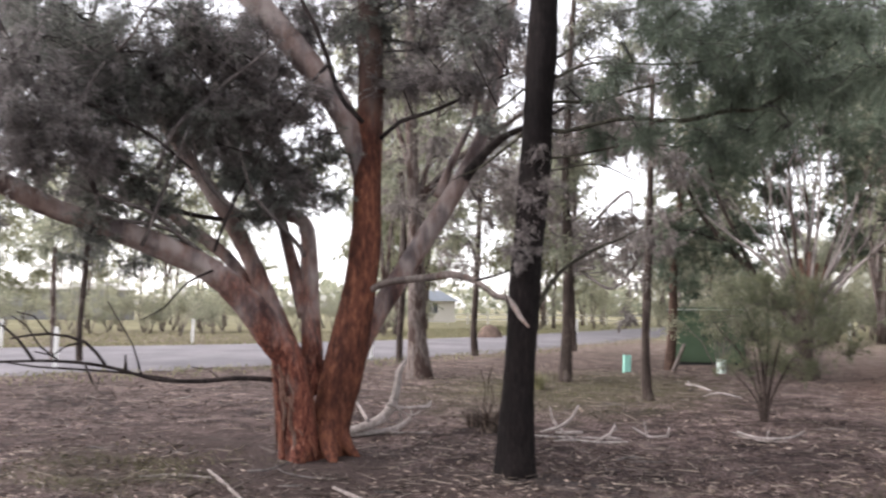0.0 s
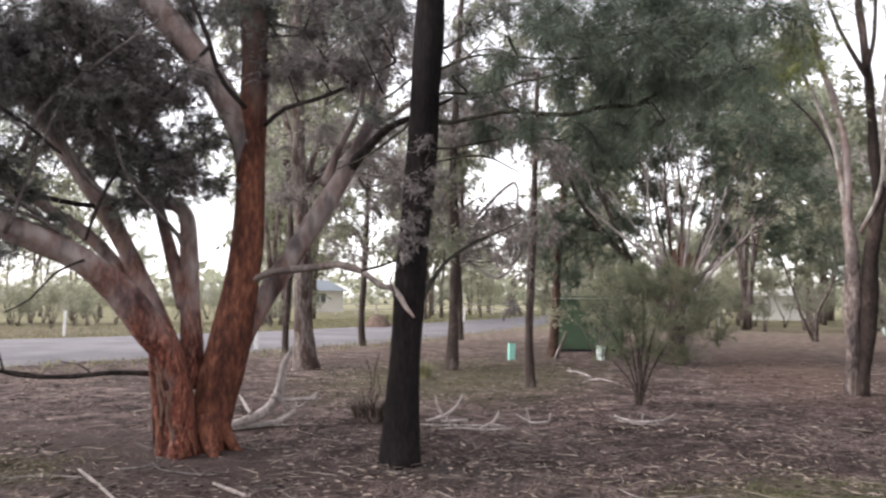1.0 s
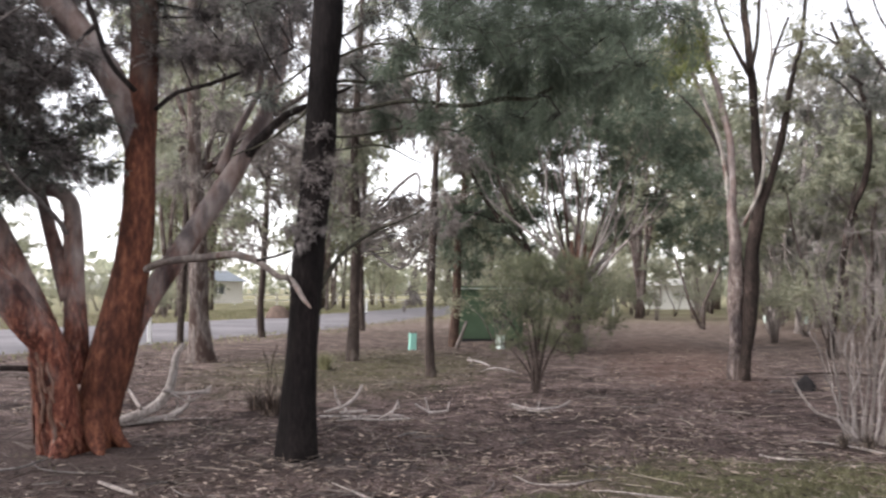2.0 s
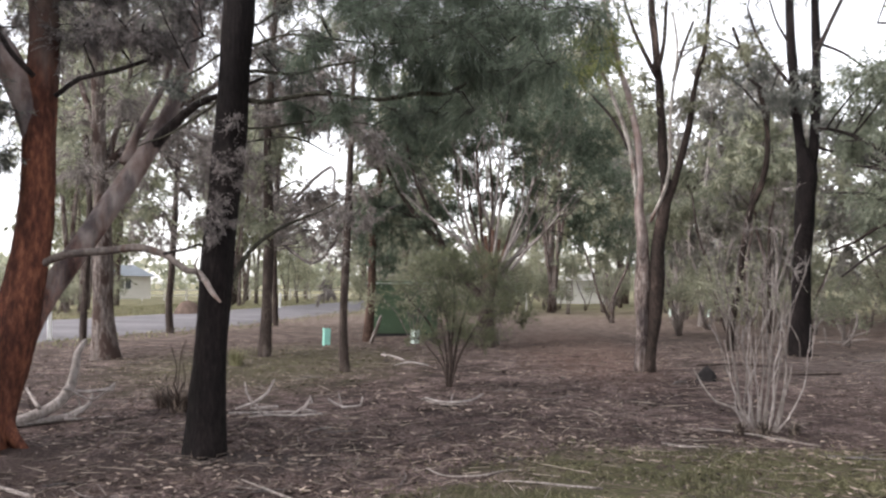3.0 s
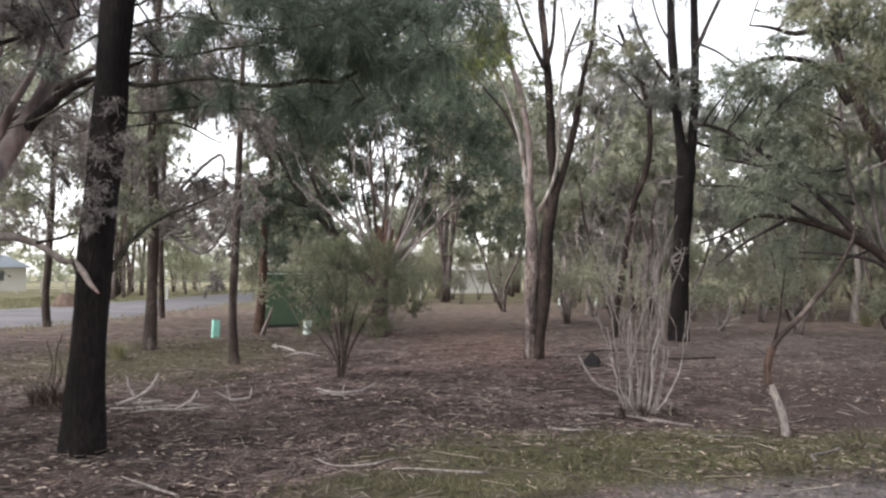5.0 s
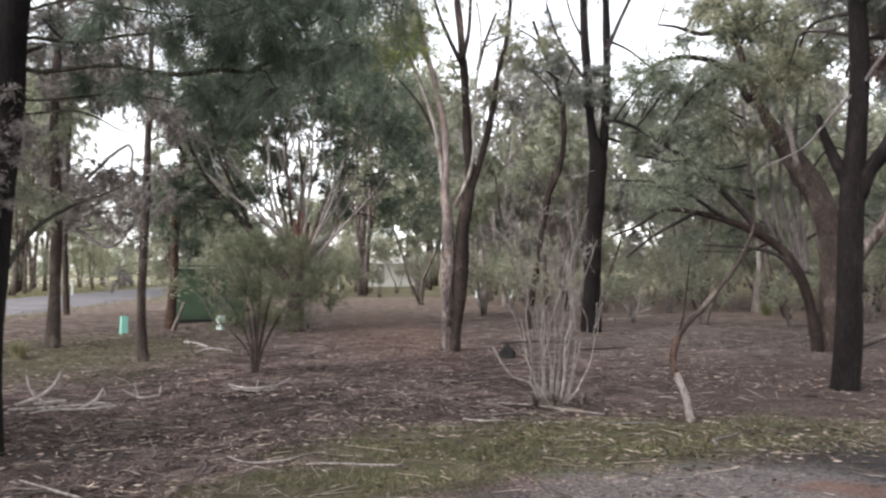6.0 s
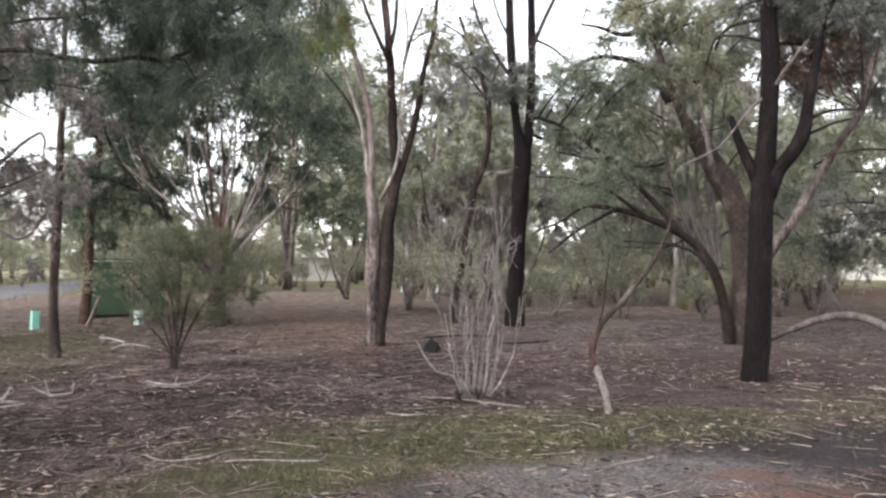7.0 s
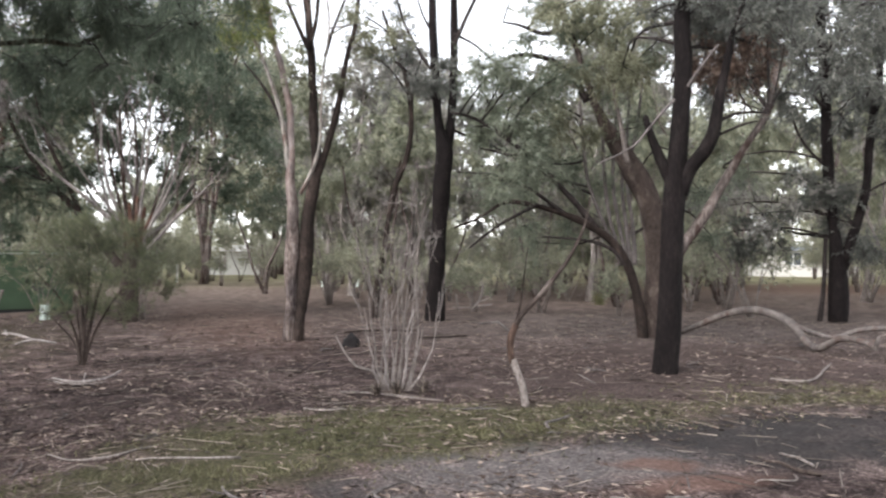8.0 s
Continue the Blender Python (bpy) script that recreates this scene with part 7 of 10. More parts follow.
foliage(vee, [(0.74, -0.43, 8.14, 0.67, 0.7), (-1.86, -0.44, 7.60, 0.77, 0.7), (-0.96, -1.07, 7.52, 0.88, 0.7), (-2.31, -2.88, 5.06, 0.90, 0.7), (0.35, -1.75, 6.50, 0.76, 0.7), (0.68, -1.54, 7.85, 0.76, 0.7), (0.10, 0.32, 6.47, 0.63, 0.7), (-0.19, -1.54, 6.74, 0.79, 0.7), (-1.91, -0.67, 6.40, 0.86, 0.7), (0.02, 0.55, 6.23, 0.79, 0.7), (0.40, -1.66, 7.86, 0.78, 0.7), (-2.08, -3.15, 6.26, 0.66, 0.7), (-2.31, -3.12, 6.76, 0.71, 0.7), (-2.57, -2.90, 5.97, 0.83, 0.7), (-2.79, -2.65, 5.44, 0.89, 0.7), (1.97, 0.85, 5.98, 0.85, 0.7)], LEAF_GREY, BARK_DARKTWIG, seed=205, leaf=0.14, width=0.03, twigs=50, per=20, hang=0.3, droop=0.7)
foliage(vee, [(-2.25, 1.81, 2.95, 0.64, 0.5), (-2.47, 1.05, 3.05, 0.48, 0.5), (0.51, 0.51, 2.23, 0.64, 0.5), (-0.71, 1.61, 2.78, 0.61, 0.5), (-0.79, 2.83, 3.17, 0.50, 0.5), (-2.15, 0.13, 2.21, 0.48, 0.5), (-0.37, 0.29, 3.24, 0.66, 0.5), (-1.63, -0.10, 3.00, 0.52, 0.5), (1.19, 4.80, 2.59, 0.65, 0.5), (2.57, 2.71, 2.37, 0.68, 0.5), (0.30, 0.17, 3.22, 0.51, 0.5), (-0.44, 1.18, 2.80, 0.66, 0.5), (-1.27, 1.34, 3.12, 0.57, 0.5), (-0.04, 1.58, 2.73, 0.50, 0.5)], LEAF_MIST, BARK_DARKTWIG, seed=206, leaf=0.14, width=0.025, twigs=45, per=18, hang=0.0, droop=0.4)
limb(vee, "branch", BARK_DARKTWIG, [(-0.06, 0.06, 2.1, 0.035), (-0.9, 0.85, 2.35, 0.028), (-1.9, 1.7, 2.25, 0.02), (-2.7, 2.3, 1.95, 0.01)], 6)
limb(vee, "branch", BARK_DARKTWIG, [(0.3, -0.25, 2.4, 0.03), (-0.6, 0.4, 2.75, 0.024), (-1.7, 1.3, 2.7, 0.012)], 6)
limb(vee, "branch", BARK_DARKTWIG, [(-0.15, 0.15, 4.0, 0.035), (-1.0, 0.9, 4.3, 0.026), (-1.9, 1.8, 4.2, 0.012)], 6)
limb(vee, "branch", BARK_DARKTWIG, [(0.45, -0.36, 3.2, 0.035), (0.9, -0.9, 3.5, 0.026), (1.5, -1.4, 3.4, 0.012)], 6)
foliage(vee, [(-1.57, 1.25, 1.97, 0.40, 0.6), (-0.40, 0.37, 3.19, 0.51, 0.6), (-1.57, 1.63, 2.60, 0.41, 0.6), (-0.46, 0.15, 3.19, 0.53, 0.6), (0.08, 0.09, 2.98, 0.50, 0.6), (-1.47, 1.86, 3.63, 0.59, 0.6), (0.40, -0.11, 2.02, 0.57, 0.6), (-0.82, 0.64, 3.68, 0.45, 0.6), (-1.50, 1.72, 1.77, 0.50, 0.6), (-0.15, -0.02, 2.99, 0.58, 0.6), (-0.38, 0.43, 3.63, 0.46, 0.6), (-0.80, 0.35, 2.98, 0.55, 0.6), (-0.09, 0.21, 2.39, 0.41, 0.6), (-0.90, 1.26, 2.02, 0.59, 0.6), (-2.45, 2.24, 3.05, 0.57, 0.6), (0.27, -0.47, 1.84, 0.43, 0.6), (-1.39, 0.78, 2.45, 0.43, 0.6), (0.22, -0.21, 3.25, 0.44, 0.6), (0.33, -0.77, 1.77, 0.54, 0.6), (-1.78, 1.65, 1.91, 0.41, 0.6)], LEAF_GREY, BARK_DARKTWIG, seed=231, leaf=0.13, width=0.026, twigs=50, per=18, hang=0.2, droop=0.6)

# leafless grey shrub

dead_shrub = root("leafless_grey_shrub", 2.91, 9.30, "leafless pale grey shrub with many upright stems", "shrub")
limb(dead_shrub, "stem", BARK_ASHEN, [(-0.16, 0.05, -0.04, 0.014), (-0.25, 0.04, 0.11, 0.013), (-0.31, 0.02, 0.26, 0.010), (-0.31, -0.01, 0.40, 0.009), (-0.37, -0.04, 0.55, 0.008), (-0.39, -0.06, 0.70, 0.005), (-0.42, -0.09, 0.84, 0.004), (-0.45, -0.12, 0.99, 0.004)], 6, 0.12, 0.06, 0.01)
limb(dead_shrub, "stem", BARK_DEAD, [(-0.33, 0.10, 0.54, 0.005), (-0.41, 0.08, 0.71, 0.004), (-0.45, 0.05, 0.98, 0.004), (-0.57, 0.04, 1.29, 0.004)], 6, 0.12, 0.06, 0.01)
limb(dead_shrub, "stem", BARK_DEAD, [(-0.33, 0.10, 0.54, 0.005), (-0.27, 0.08, 0.73, 0.004), (-0.26, 0.08, 0.99, 0.004), (-0.17, 0.05, 1.38, 0.004)], 6, 0.12, 0.06, 0.01)
limb(dead_shrub, "stem", BARK_ASHEN, [(-0.29, 0.08, 0.39, 0.007), (-0.32, 0.14, 0.58, 0.005), (-0.37, 0.19, 0.81, 0.004), (-0.51, 0.27, 1.15, 0.004)], 6, 0.12, 0.06, 0.01)
limb(dead_shrub, "stem", BARK_DEAD, [(-0.14, 0.04, -0.04, 0.019), (-0.24, 0.11, 0.25, 0.017), (-0.25, 0.15, 0.54, 0.014), (-0.28, 0.19, 0.84, 0.012), (-0.29, 0.23, 1.14, 0.010), (-0.29, 0.26, 1.44, 0.008), (-0.33, 0.31, 1.75, 0.005), (-0.37, 0.36, 2.06, 0.004)], 6, 0.12, 0.06, 0.01)
limb(dead_shrub, "stem", BARK_DEAD, [(-0.33, 0.10, 1.15, 0.007), (-0.39, 0.03, 1.34, 0.005), (-0.48, -0.03, 1.52, 0.004), (-0.53, -0.10, 1.93, 0.004)], 6, 0.12, 0.06, 0.01)
limb(dead_shrub, "stem", BARK_ASHEN, [(-0.33, 0.10, 1.15, 0.007), (-0.38, 0.07, 1.32, 0.005), (-0.43, 0.04, 1.58, 0.004), (-0.59, 0.04, 2.00, 0.004)], 6, 0.12, 0.06, 0.01)
limb(dead_shrub, "stem", BARK_DEAD, [(-0.34, 0.10, 1.45, 0.005), (-0.38, 0.11, 1.66, 0.004), (-0.42, 0.12, 1.81, 0.004), (-0.41, 0.12, 2.11, 0.004)], 6, 0.12, 0.06, 0.01)
limb(dead_shrub, "stem", BARK_DEAD, [(-0.12, 0.04, -0.04, 0.014), (-0.18, 0.07, 0.21, 0.013), (-0.16, 0.09, 0.45, 0.010), (-0.15, 0.10, 0.70, 0.009), (-0.20, 0.13, 0.95, 0.008), (-0.18, 0.14, 1.20, 0.005), (-0.21, 0.17, 1.45, 0.004), (-0.25, 0.20, 1.70, 0.004)], 6, 0.12, 0.06, 0.01)
limb(dead_shrub, "stem", BARK_ASHEN, [(-0.22, 0.07, 0.95, 0.005), (-0.13, 0.12, 1.14, 0.004), (-0.02, 0.17, 1.29, 0.004), (0.04, 0.24, 1.67, 0.004)], 6, 0.12, 0.06, 0.01)
limb(dead_shrub, "stem", BARK_DEAD, [(-0.17, 0.05, 0.71, 0.005), (-0.23, -0.01, 0.86, 0.005), (-0.28, -0.08, 1.05, 0.004), (-0.40, -0.13, 1.40, 0.004)], 6, 0.12, 0.06, 0.01)
limb(dead_shrub, "stem", BARK_DEAD, [(-0.20, 0.06, 1.20, 0.004), (-0.15, 0.00, 1.42, 0.004), (-0.16, -0.04, 1.53, 0.004), (-0.13, -0.09, 1.90, 0.004)], 6, 0.12, 0.06, 0.01)
limb(dead_shrub, "stem", BARK_ASHEN, [(-0.09, 0.03, -0.03, 0.019), (-0.14, 0.04, 0.12, 0.017), (-0.13, 0.04, 0.28, 0.014), (-0.16, 0.05, 0.44, 0.012), (-0.14, 0.04, 0.60, 0.010), (-0.18, 0.05, 0.76, 0.008), (-0.16, 0.05, 0.92, 0.005), (-0.14, 0.04, 1.08, 0.004)], 6, 0.12, 0.06, 0.01)
limb(dead_shrub, "stem", BARK_DEAD, [(-0.18, 0.05, 0.76, 0.005), (-0.21, 0.10, 0.97, 0.004), (-0.26, 0.16, 1.09, 0.004), (-0.34, 0.22, 1.49, 0.004)], 6, 0.12, 0.06, 0.01)
limb(dead_shrub, "stem", BARK_DEAD, [(-0.14, 0.04, 0.60, 0.007), (-0.17, 0.13, 0.74, 0.005), (-0.22, 0.23, 1.01, 0.004), (-0.29, 0.33, 1.33, 0.004)], 6, 0.12, 0.06, 0.01)
limb(dead_shrub, "stem", BARK_ASHEN, [(-0.16, 0.05, 0.44, 0.008), (-0.12, -0.05, 0.65, 0.007), (-0.10, -0.14, 0.78, 0.005), (-0.14, -0.21, 1.07, 0.004)], 6, 0.12, 0.06, 0.01)
limb(dead_shrub, "stem", BARK_DEAD, [(-0.08, 0.02, -0.03, 0.014), (-0.12, 0.02, 0.23, 0.013), (-0.13, 0.00, 0.50, 0.010), (-0.16, -0.01, 0.76, 0.009), (-0.15, -0.03, 1.03, 0.008), (-0.16, -0.04, 1.29, 0.005), (-0.18, -0.05, 1.56, 0.004), (-0.18, -0.07, 1.82, 0.004)], 6, 0.12, 0.06, 0.01)
limb(dead_shrub, "stem", BARK_DEAD, [(-0.13, 0.04, 1.29, 0.004), (-0.19, 0.06, 1.45, 0.004), (-0.23, 0.07, 1.69, 0.004), (-0.24, 0.07, 1.96, 0.004)], 6, 0.12, 0.06, 0.01)
limb(dead_shrub, "stem", BARK_ASHEN, [(-0.13, 0.04, 1.02, 0.005), (-0.18, 0.10, 1.23, 0.004), (-0.26, 0.16, 1.38, 0.004), (-0.22, 0.19, 1.78, 0.004)], 6, 0.12, 0.06, 0.01)
limb(dead_shrub, "stem", BARK_DEAD, [(-0.13, 0.04, 1.29, 0.004), (-0.05, 0.10, 1.49, 0.004), (0.01, 0.17, 1.66, 0.004), (0.18, 0.19, 1.99, 0.004)], 6, 0.12, 0.06, 0.01)
limb(dead_shrub, "stem", BARK_DEAD, [(-0.03, 0.01, -0.03, 0.019), (-0.05, -0.02, 0.19, 0.017), (-0.04, -0.06, 0.41, 0.014), (-0.02, -0.10, 0.64, 0.012), (-0.05, -0.13, 0.86, 0.009), (-0.06, -0.16, 1.07, 0.008), (-0.07, -0.19, 1.29, 0.005), (-0.05, -0.24, 1.51, 0.004)], 6, 0.12, 0.06, 0.01)
limb(dead_shrub, "stem", BARK_ASHEN, [(-0.01, 0.00, 1.06, 0.005), (0.04, -0.06, 1.25, 0.004), (0.06, -0.10, 1.45, 0.004), (0.13, -0.17, 1.81, 0.004)], 6, 0.12, 0.06, 0.01)
limb(dead_shrub, "stem", BARK_DEAD, [(0.01, -0.00, 0.63, 0.008), (0.05, -0.02, 0.81, 0.007), (0.15, -0.05, 1.11, 0.005), (0.24, -0.08, 1.40, 0.004)], 6, 0.12, 0.06, 0.01)
limb(dead_shrub, "stem", BARK_DEAD, [(-0.01, 0.00, 0.85, 0.007), (0.05, 0.03, 1.05, 0.005), (0.11, 0.05, 1.32, 0.004), (0.23, 0.05, 1.50, 0.004)], 6, 0.12, 0.06, 0.01)
limb(dead_shrub, "stem", BARK_ASHEN, [(-0.04, 0.01, -0.03, 0.014), (-0.06, 0.05, 0.13, 0.013), (-0.03, 0.08, 0.30, 0.010), (-0.03, 0.12, 0.46, 0.009), (-0.04, 0.16, 0.63, 0.008), (-0.04, 0.19, 0.80, 0.005), (-0.06, 0.23, 0.96, 0.004), (-0.09, 0.28, 1.14, 0.004)], 6, 0.12, 0.06, 0.01)
limb(dead_shrub, "stem", BARK_DEAD, [(-0.06, 0.02, 0.47, 0.007), (-0.14, -0.04, 0.69, 0.005), (-0.24, -0.09, 0.93, 0.004), (-0.22, -0.19, 1.25, 0.004)], 6, 0.12, 0.06, 0.01)
limb(dead_shrub, "stem", BARK_DEAD, [(-0.09, 0.03, 0.81, 0.004), (-0.06, -0.02, 0.99, 0.004), (0.03, -0.09, 1.28, 0.004), (0.13, -0.17, 1.42, 0.004)], 6, 0.12, 0.06, 0.01)
limb(dead_shrub, "stem", BARK_ASHEN, [(-0.09, 0.03, 0.81, 0.004), (-0.02, 0.01, 1.00, 0.004), (0.00, -0.00, 1.14, 0.004), (0.17, -0.06, 1.66, 0.004)], 6, 0.12, 0.06, 0.01)
limb(dead_shrub, "stem", BARK_DEAD, [(0.00, -0.00, -0.03, 0.019), (0.03, 0.01, 0.25, 0.017), (0.06, 0.02, 0.54, 0.014), (0.06, 0.04, 0.82, 0.012), (0.06, 0.05, 1.10, 0.010), (0.06, 0.07, 1.39, 0.008), (0.06, 0.09, 1.68, 0.005), (0.07, 0.10, 1.97, 0.004)], 6, 0.12, 0.06, 0.01)
limb(dead_shrub, "stem", BARK_DEAD, [(0.04, -0.01, 0.82, 0.008), (0.12, 0.05, 0.97, 0.007), (0.24, 0.09, 1.16, 0.005), (0.34, 0.14, 1.42, 0.004)], 6, 0.12, 0.06, 0.01)
limb(dead_shrub, "stem", BARK_ASHEN, [(0.03, -0.01, 1.39, 0.005), (-0.03, -0.08, 1.61, 0.004), (-0.10, -0.14, 1.74, 0.004), (-0.29, -0.16, 1.98, 0.004)], 6, 0.12, 0.06, 0.01)
limb(dead_shrub, "stem", BARK_DEAD, [(0.03, -0.01, 1.39, 0.005), (-0.04, -0.03, 1.58, 0.004), (-0.08, -0.06, 1.85, 0.004), (-0.21, -0.06, 2.12, 0.004)], 6, 0.12, 0.06, 0.01)
limb(dead_shrub, "stem", BARK_DEAD, [(0.02, -0.01, -0.03, 0.014), (0.04, -0.01, 0.27, 0.013), (0.06, -0.02, 0.57, 0.010), (0.08, -0.03, 0.87, 0.009), (0.09, -0.03, 1.17, 0.008), (0.13, -0.04, 1.47, 0.005), (0.12, -0.04, 1.77, 0.004), (0.17, -0.05, 2.07, 0.004)], 6, 0.12, 0.06, 0.01)
limb(dead_shrub, "stem", BARK_ASHEN, [(0.13, -0.04, 1.47, 0.004), (0.19, -0.02, 1.68, 0.004), (0.27, -0.00, 1.94, 0.004), (0.42, -0.02, 2.27, 0.004)], 6, 0.12, 0.06, 0.01)
limb(dead_shrub, "stem", BARK_DEAD, [(0.13, -0.04, 1.47, 0.004), (0.22, 0.01, 1.67, 0.004), (0.31, 0.07, 1.82, 0.004), (0.34, 0.14, 2.36, 0.004)], 6, 0.12, 0.06, 0.01)
limb(dead_shrub, "stem", BARK_DEAD, [(0.08, -0.03, 0.87, 0.005), (0.11, -0.12, 1.09, 0.005), (0.14, -0.21, 1.34, 0.004), (0.14, -0.30, 1.52, 0.004)], 6, 0.12, 0.06, 0.01)
limb(dead_shrub, "stem", BARK_ASHEN, [(0.04, -0.01, -0.03, 0.019), (0.06, -0.04, 0.16, 0.017), (0.08, -0.06, 0.36, 0.014), (0.07, -0.08, 0.54, 0.012), (0.08, -0.10, 0.73, 0.009), (0.13, -0.13, 0.92, 0.008), (0.14, -0.15, 1.11, 0.005), (0.16, -0.18, 1.30, 0.004)], 6, 0.12, 0.06, 0.01)
limb(dead_shrub, "stem", BARK_DEAD, [(0.16, -0.05, 0.92, 0.005), (0.09, -0.03, 1.06, 0.004), (0.03, -0.01, 1.31, 0.004), (-0.09, 0.03, 1.74, 0.004)], 6, 0.12, 0.06, 0.01)
limb(dead_shrub, "stem", BARK_DEAD, [(0.10, -0.03, 0.73, 0.007), (0.07, 0.02, 0.90, 0.005), (-0.02, 0.09, 1.15, 0.004), (0.00, 0.12, 1.61, 0.004)], 6, 0.12, 0.06, 0.01)
limb(dead_shrub, "stem", BARK_ASHEN, [(0.08, -0.03, 0.54, 0.008), (0.17, 0.03, 0.71, 0.007), (0.21, 0.10, 0.88, 0.005), (0.31, 0.15, 1.21, 0.004)], 6, 0.12, 0.06, 0.01)
limb(dead_shrub, "stem", BARK_DEAD, [(0.05, -0.02, -0.03, 0.014), (0.07, -0.06, 0.22, 0.013), (0.08, -0.10, 0.47, 0.010), (0.12, -0.14, 0.71, 0.009), (0.16, -0.20, 0.96, 0.008), (0.17, -0.23, 1.20, 0.005), (0.15, -0.27, 1.44, 0.004), (0.15, -0.30, 1.67, 0.004)], 6, 0.12, 0.06, 0.01)
limb(dead_shrub, "stem", BARK_DEAD, [(0.21, -0.07, 0.95, 0.005), (0.24, -0.12, 1.13, 0.004), (0.27, -0.17, 1.37, 0.004), (0.39, -0.26, 1.76, 0.004)], 6, 0.12, 0.06, 0.01)
limb(dead_shrub, "stem", BARK_ASHEN, [(0.22, -0.07, 1.19, 0.004), (0.28, -0.09, 1.35, 0.004), (0.36, -0.12, 1.55, 0.004), (0.46, -0.16, 1.90, 0.004)], 6, 0.12, 0.06, 0.01)
limb(dead_shrub, "stem", BARK_DEAD, [(0.22, -0.07, 1.19, 0.004), (0.18, -0.02, 1.38, 0.004), (0.16, 0.03, 1.60, 0.004), (0.05, 0.11, 1.88, 0.004)], 6, 0.12, 0.06, 0.01)
limb(dead_shrub, "stem", BARK_DEAD, [(0.08, -0.03, -0.02, 0.019), (0.16, -0.01, 0.22, 0.017), (0.22, -0.00, 0.47, 0.014), (0.25, 0.03, 0.72, 0.012), (0.26, 0.06, 0.97, 0.010), (0.33, 0.07, 1.23, 0.008), (0.34, 0.11, 1.48, 0.005), (0.40, 0.12, 1.74, 0.004)], 6, 0.12, 0.06, 0.01)
limb(dead_shrub, "stem", BARK_ASHEN, [(0.22, -0.07, 0.98, 0.007), (0.16, -0.13, 1.15, 0.005), (0.03, -0.18, 1.43, 0.004), (-0.10, -0.22, 1.56, 0.004)], 6, 0.12, 0.06, 0.01)
limb(dead_shrub, "stem", BARK_DEAD, [(0.22, -0.07, 0.98, 0.007), (0.16, -0.09, 1.12, 0.005), (0.14, -0.13, 1.30, 0.004), (0.10, -0.16, 1.65, 0.004)], 6, 0.12, 0.06, 0.01)
limb(dead_shrub, "stem", BARK_DEAD, [(0.22, -0.07, 0.98, 0.007), (0.19, -0.06, 1.14, 0.005), (0.14, -0.04, 1.31, 0.004), (0.11, -0.04, 1.82, 0.004)], 6, 0.12, 0.06, 0.01)
limb(dead_shrub, "stem", BARK_ASHEN, [(0.11, -0.04, -0.02, 0.014), (0.23, -0.06, 0.15, 0.013), (0.31, -0.07, 0.32, 0.010), (0.39, -0.07, 0.49, 0.009), (0.43, -0.07, 0.65, 0.008), (0.45, -0.06, 0.82, 0.005), (0.49, -0.06, 0.99, 0.004), (0.50, -0.05, 1.16, 0.004)], 6, 0.12, 0.06, 0.01)
limb(dead_shrub, "stem", BARK_DEAD, [(0.42, -0.14, 0.83, 0.004), (0.51, -0.09, 1.00, 0.004), (0.54, -0.02, 1.20, 0.004), (0.71, 0.01, 1.71, 0.004)], 6, 0.12, 0.06, 0.01)
limb(dead_shrub, "stem", BARK_DEAD, [(0.41, -0.14, 0.66, 0.005), (0.32, -0.19, 0.83, 0.004), (0.29, -0.26, 0.99, 0.004), (0.11, -0.29, 1.33, 0.004)], 6, 0.12, 0.06, 0.01)
limb(dead_shrub, "stem", BARK_ASHEN, [(0.41, -0.14, 0.66, 0.005), (0.45, -0.19, 0.83, 0.004), (0.46, -0.24, 1.09, 0.004), (0.57, -0.33, 1.29, 0.004)], 6, 0.12, 0.06, 0.01)
limb(dead_shrub, "stem", BARK_DEAD, [(-0.12, 0.04, -0.00, 0.022), (-0.29, 0.09, 0.24, 0.018), (-0.47, 0.13, 0.30, 0.016), (-0.62, 0.17, 0.49, 0.012), (-0.71, 0.19, 0.65, 0.009)], 6, 0.12, 0.06, 0.01)
limb(dead_shrub, "stem", BARK_DEAD, [(0.08, -0.03, -0.06, 0.029), (0.17, -0.02, 0.11, 0.022), (0.22, -0.01, 0.35, 0.016), (0.29, 0.00, 0.57, 0.013), (0.32, 0.02, 0.74, 0.009)], 6, 0.12, 0.06, 0.01)
foliage(dead_shrub, [(-0.33, 0.35, 2.03, 0.31, 0.5), (-0.23, -0.31, 2.19, 0.32, 0.5), (0.06, -0.27, 2.19, 0.33, 0.5), (0.28, -0.18, 1.75, 0.27, 0.5), (-0.32, 0.18, 1.56, 0.27, 0.4), (0.02, -0.01, 1.63, 0.30, 0.4), (0.28, 0.16, 2.68, 0.28, 0.4)], LEAF_OLIVE, BARK_ASHEN, seed=56, leaf=0.03, width=0.005, twigs=45, per=1, hang=-0.6, sub=7)
# dead wood on the ground

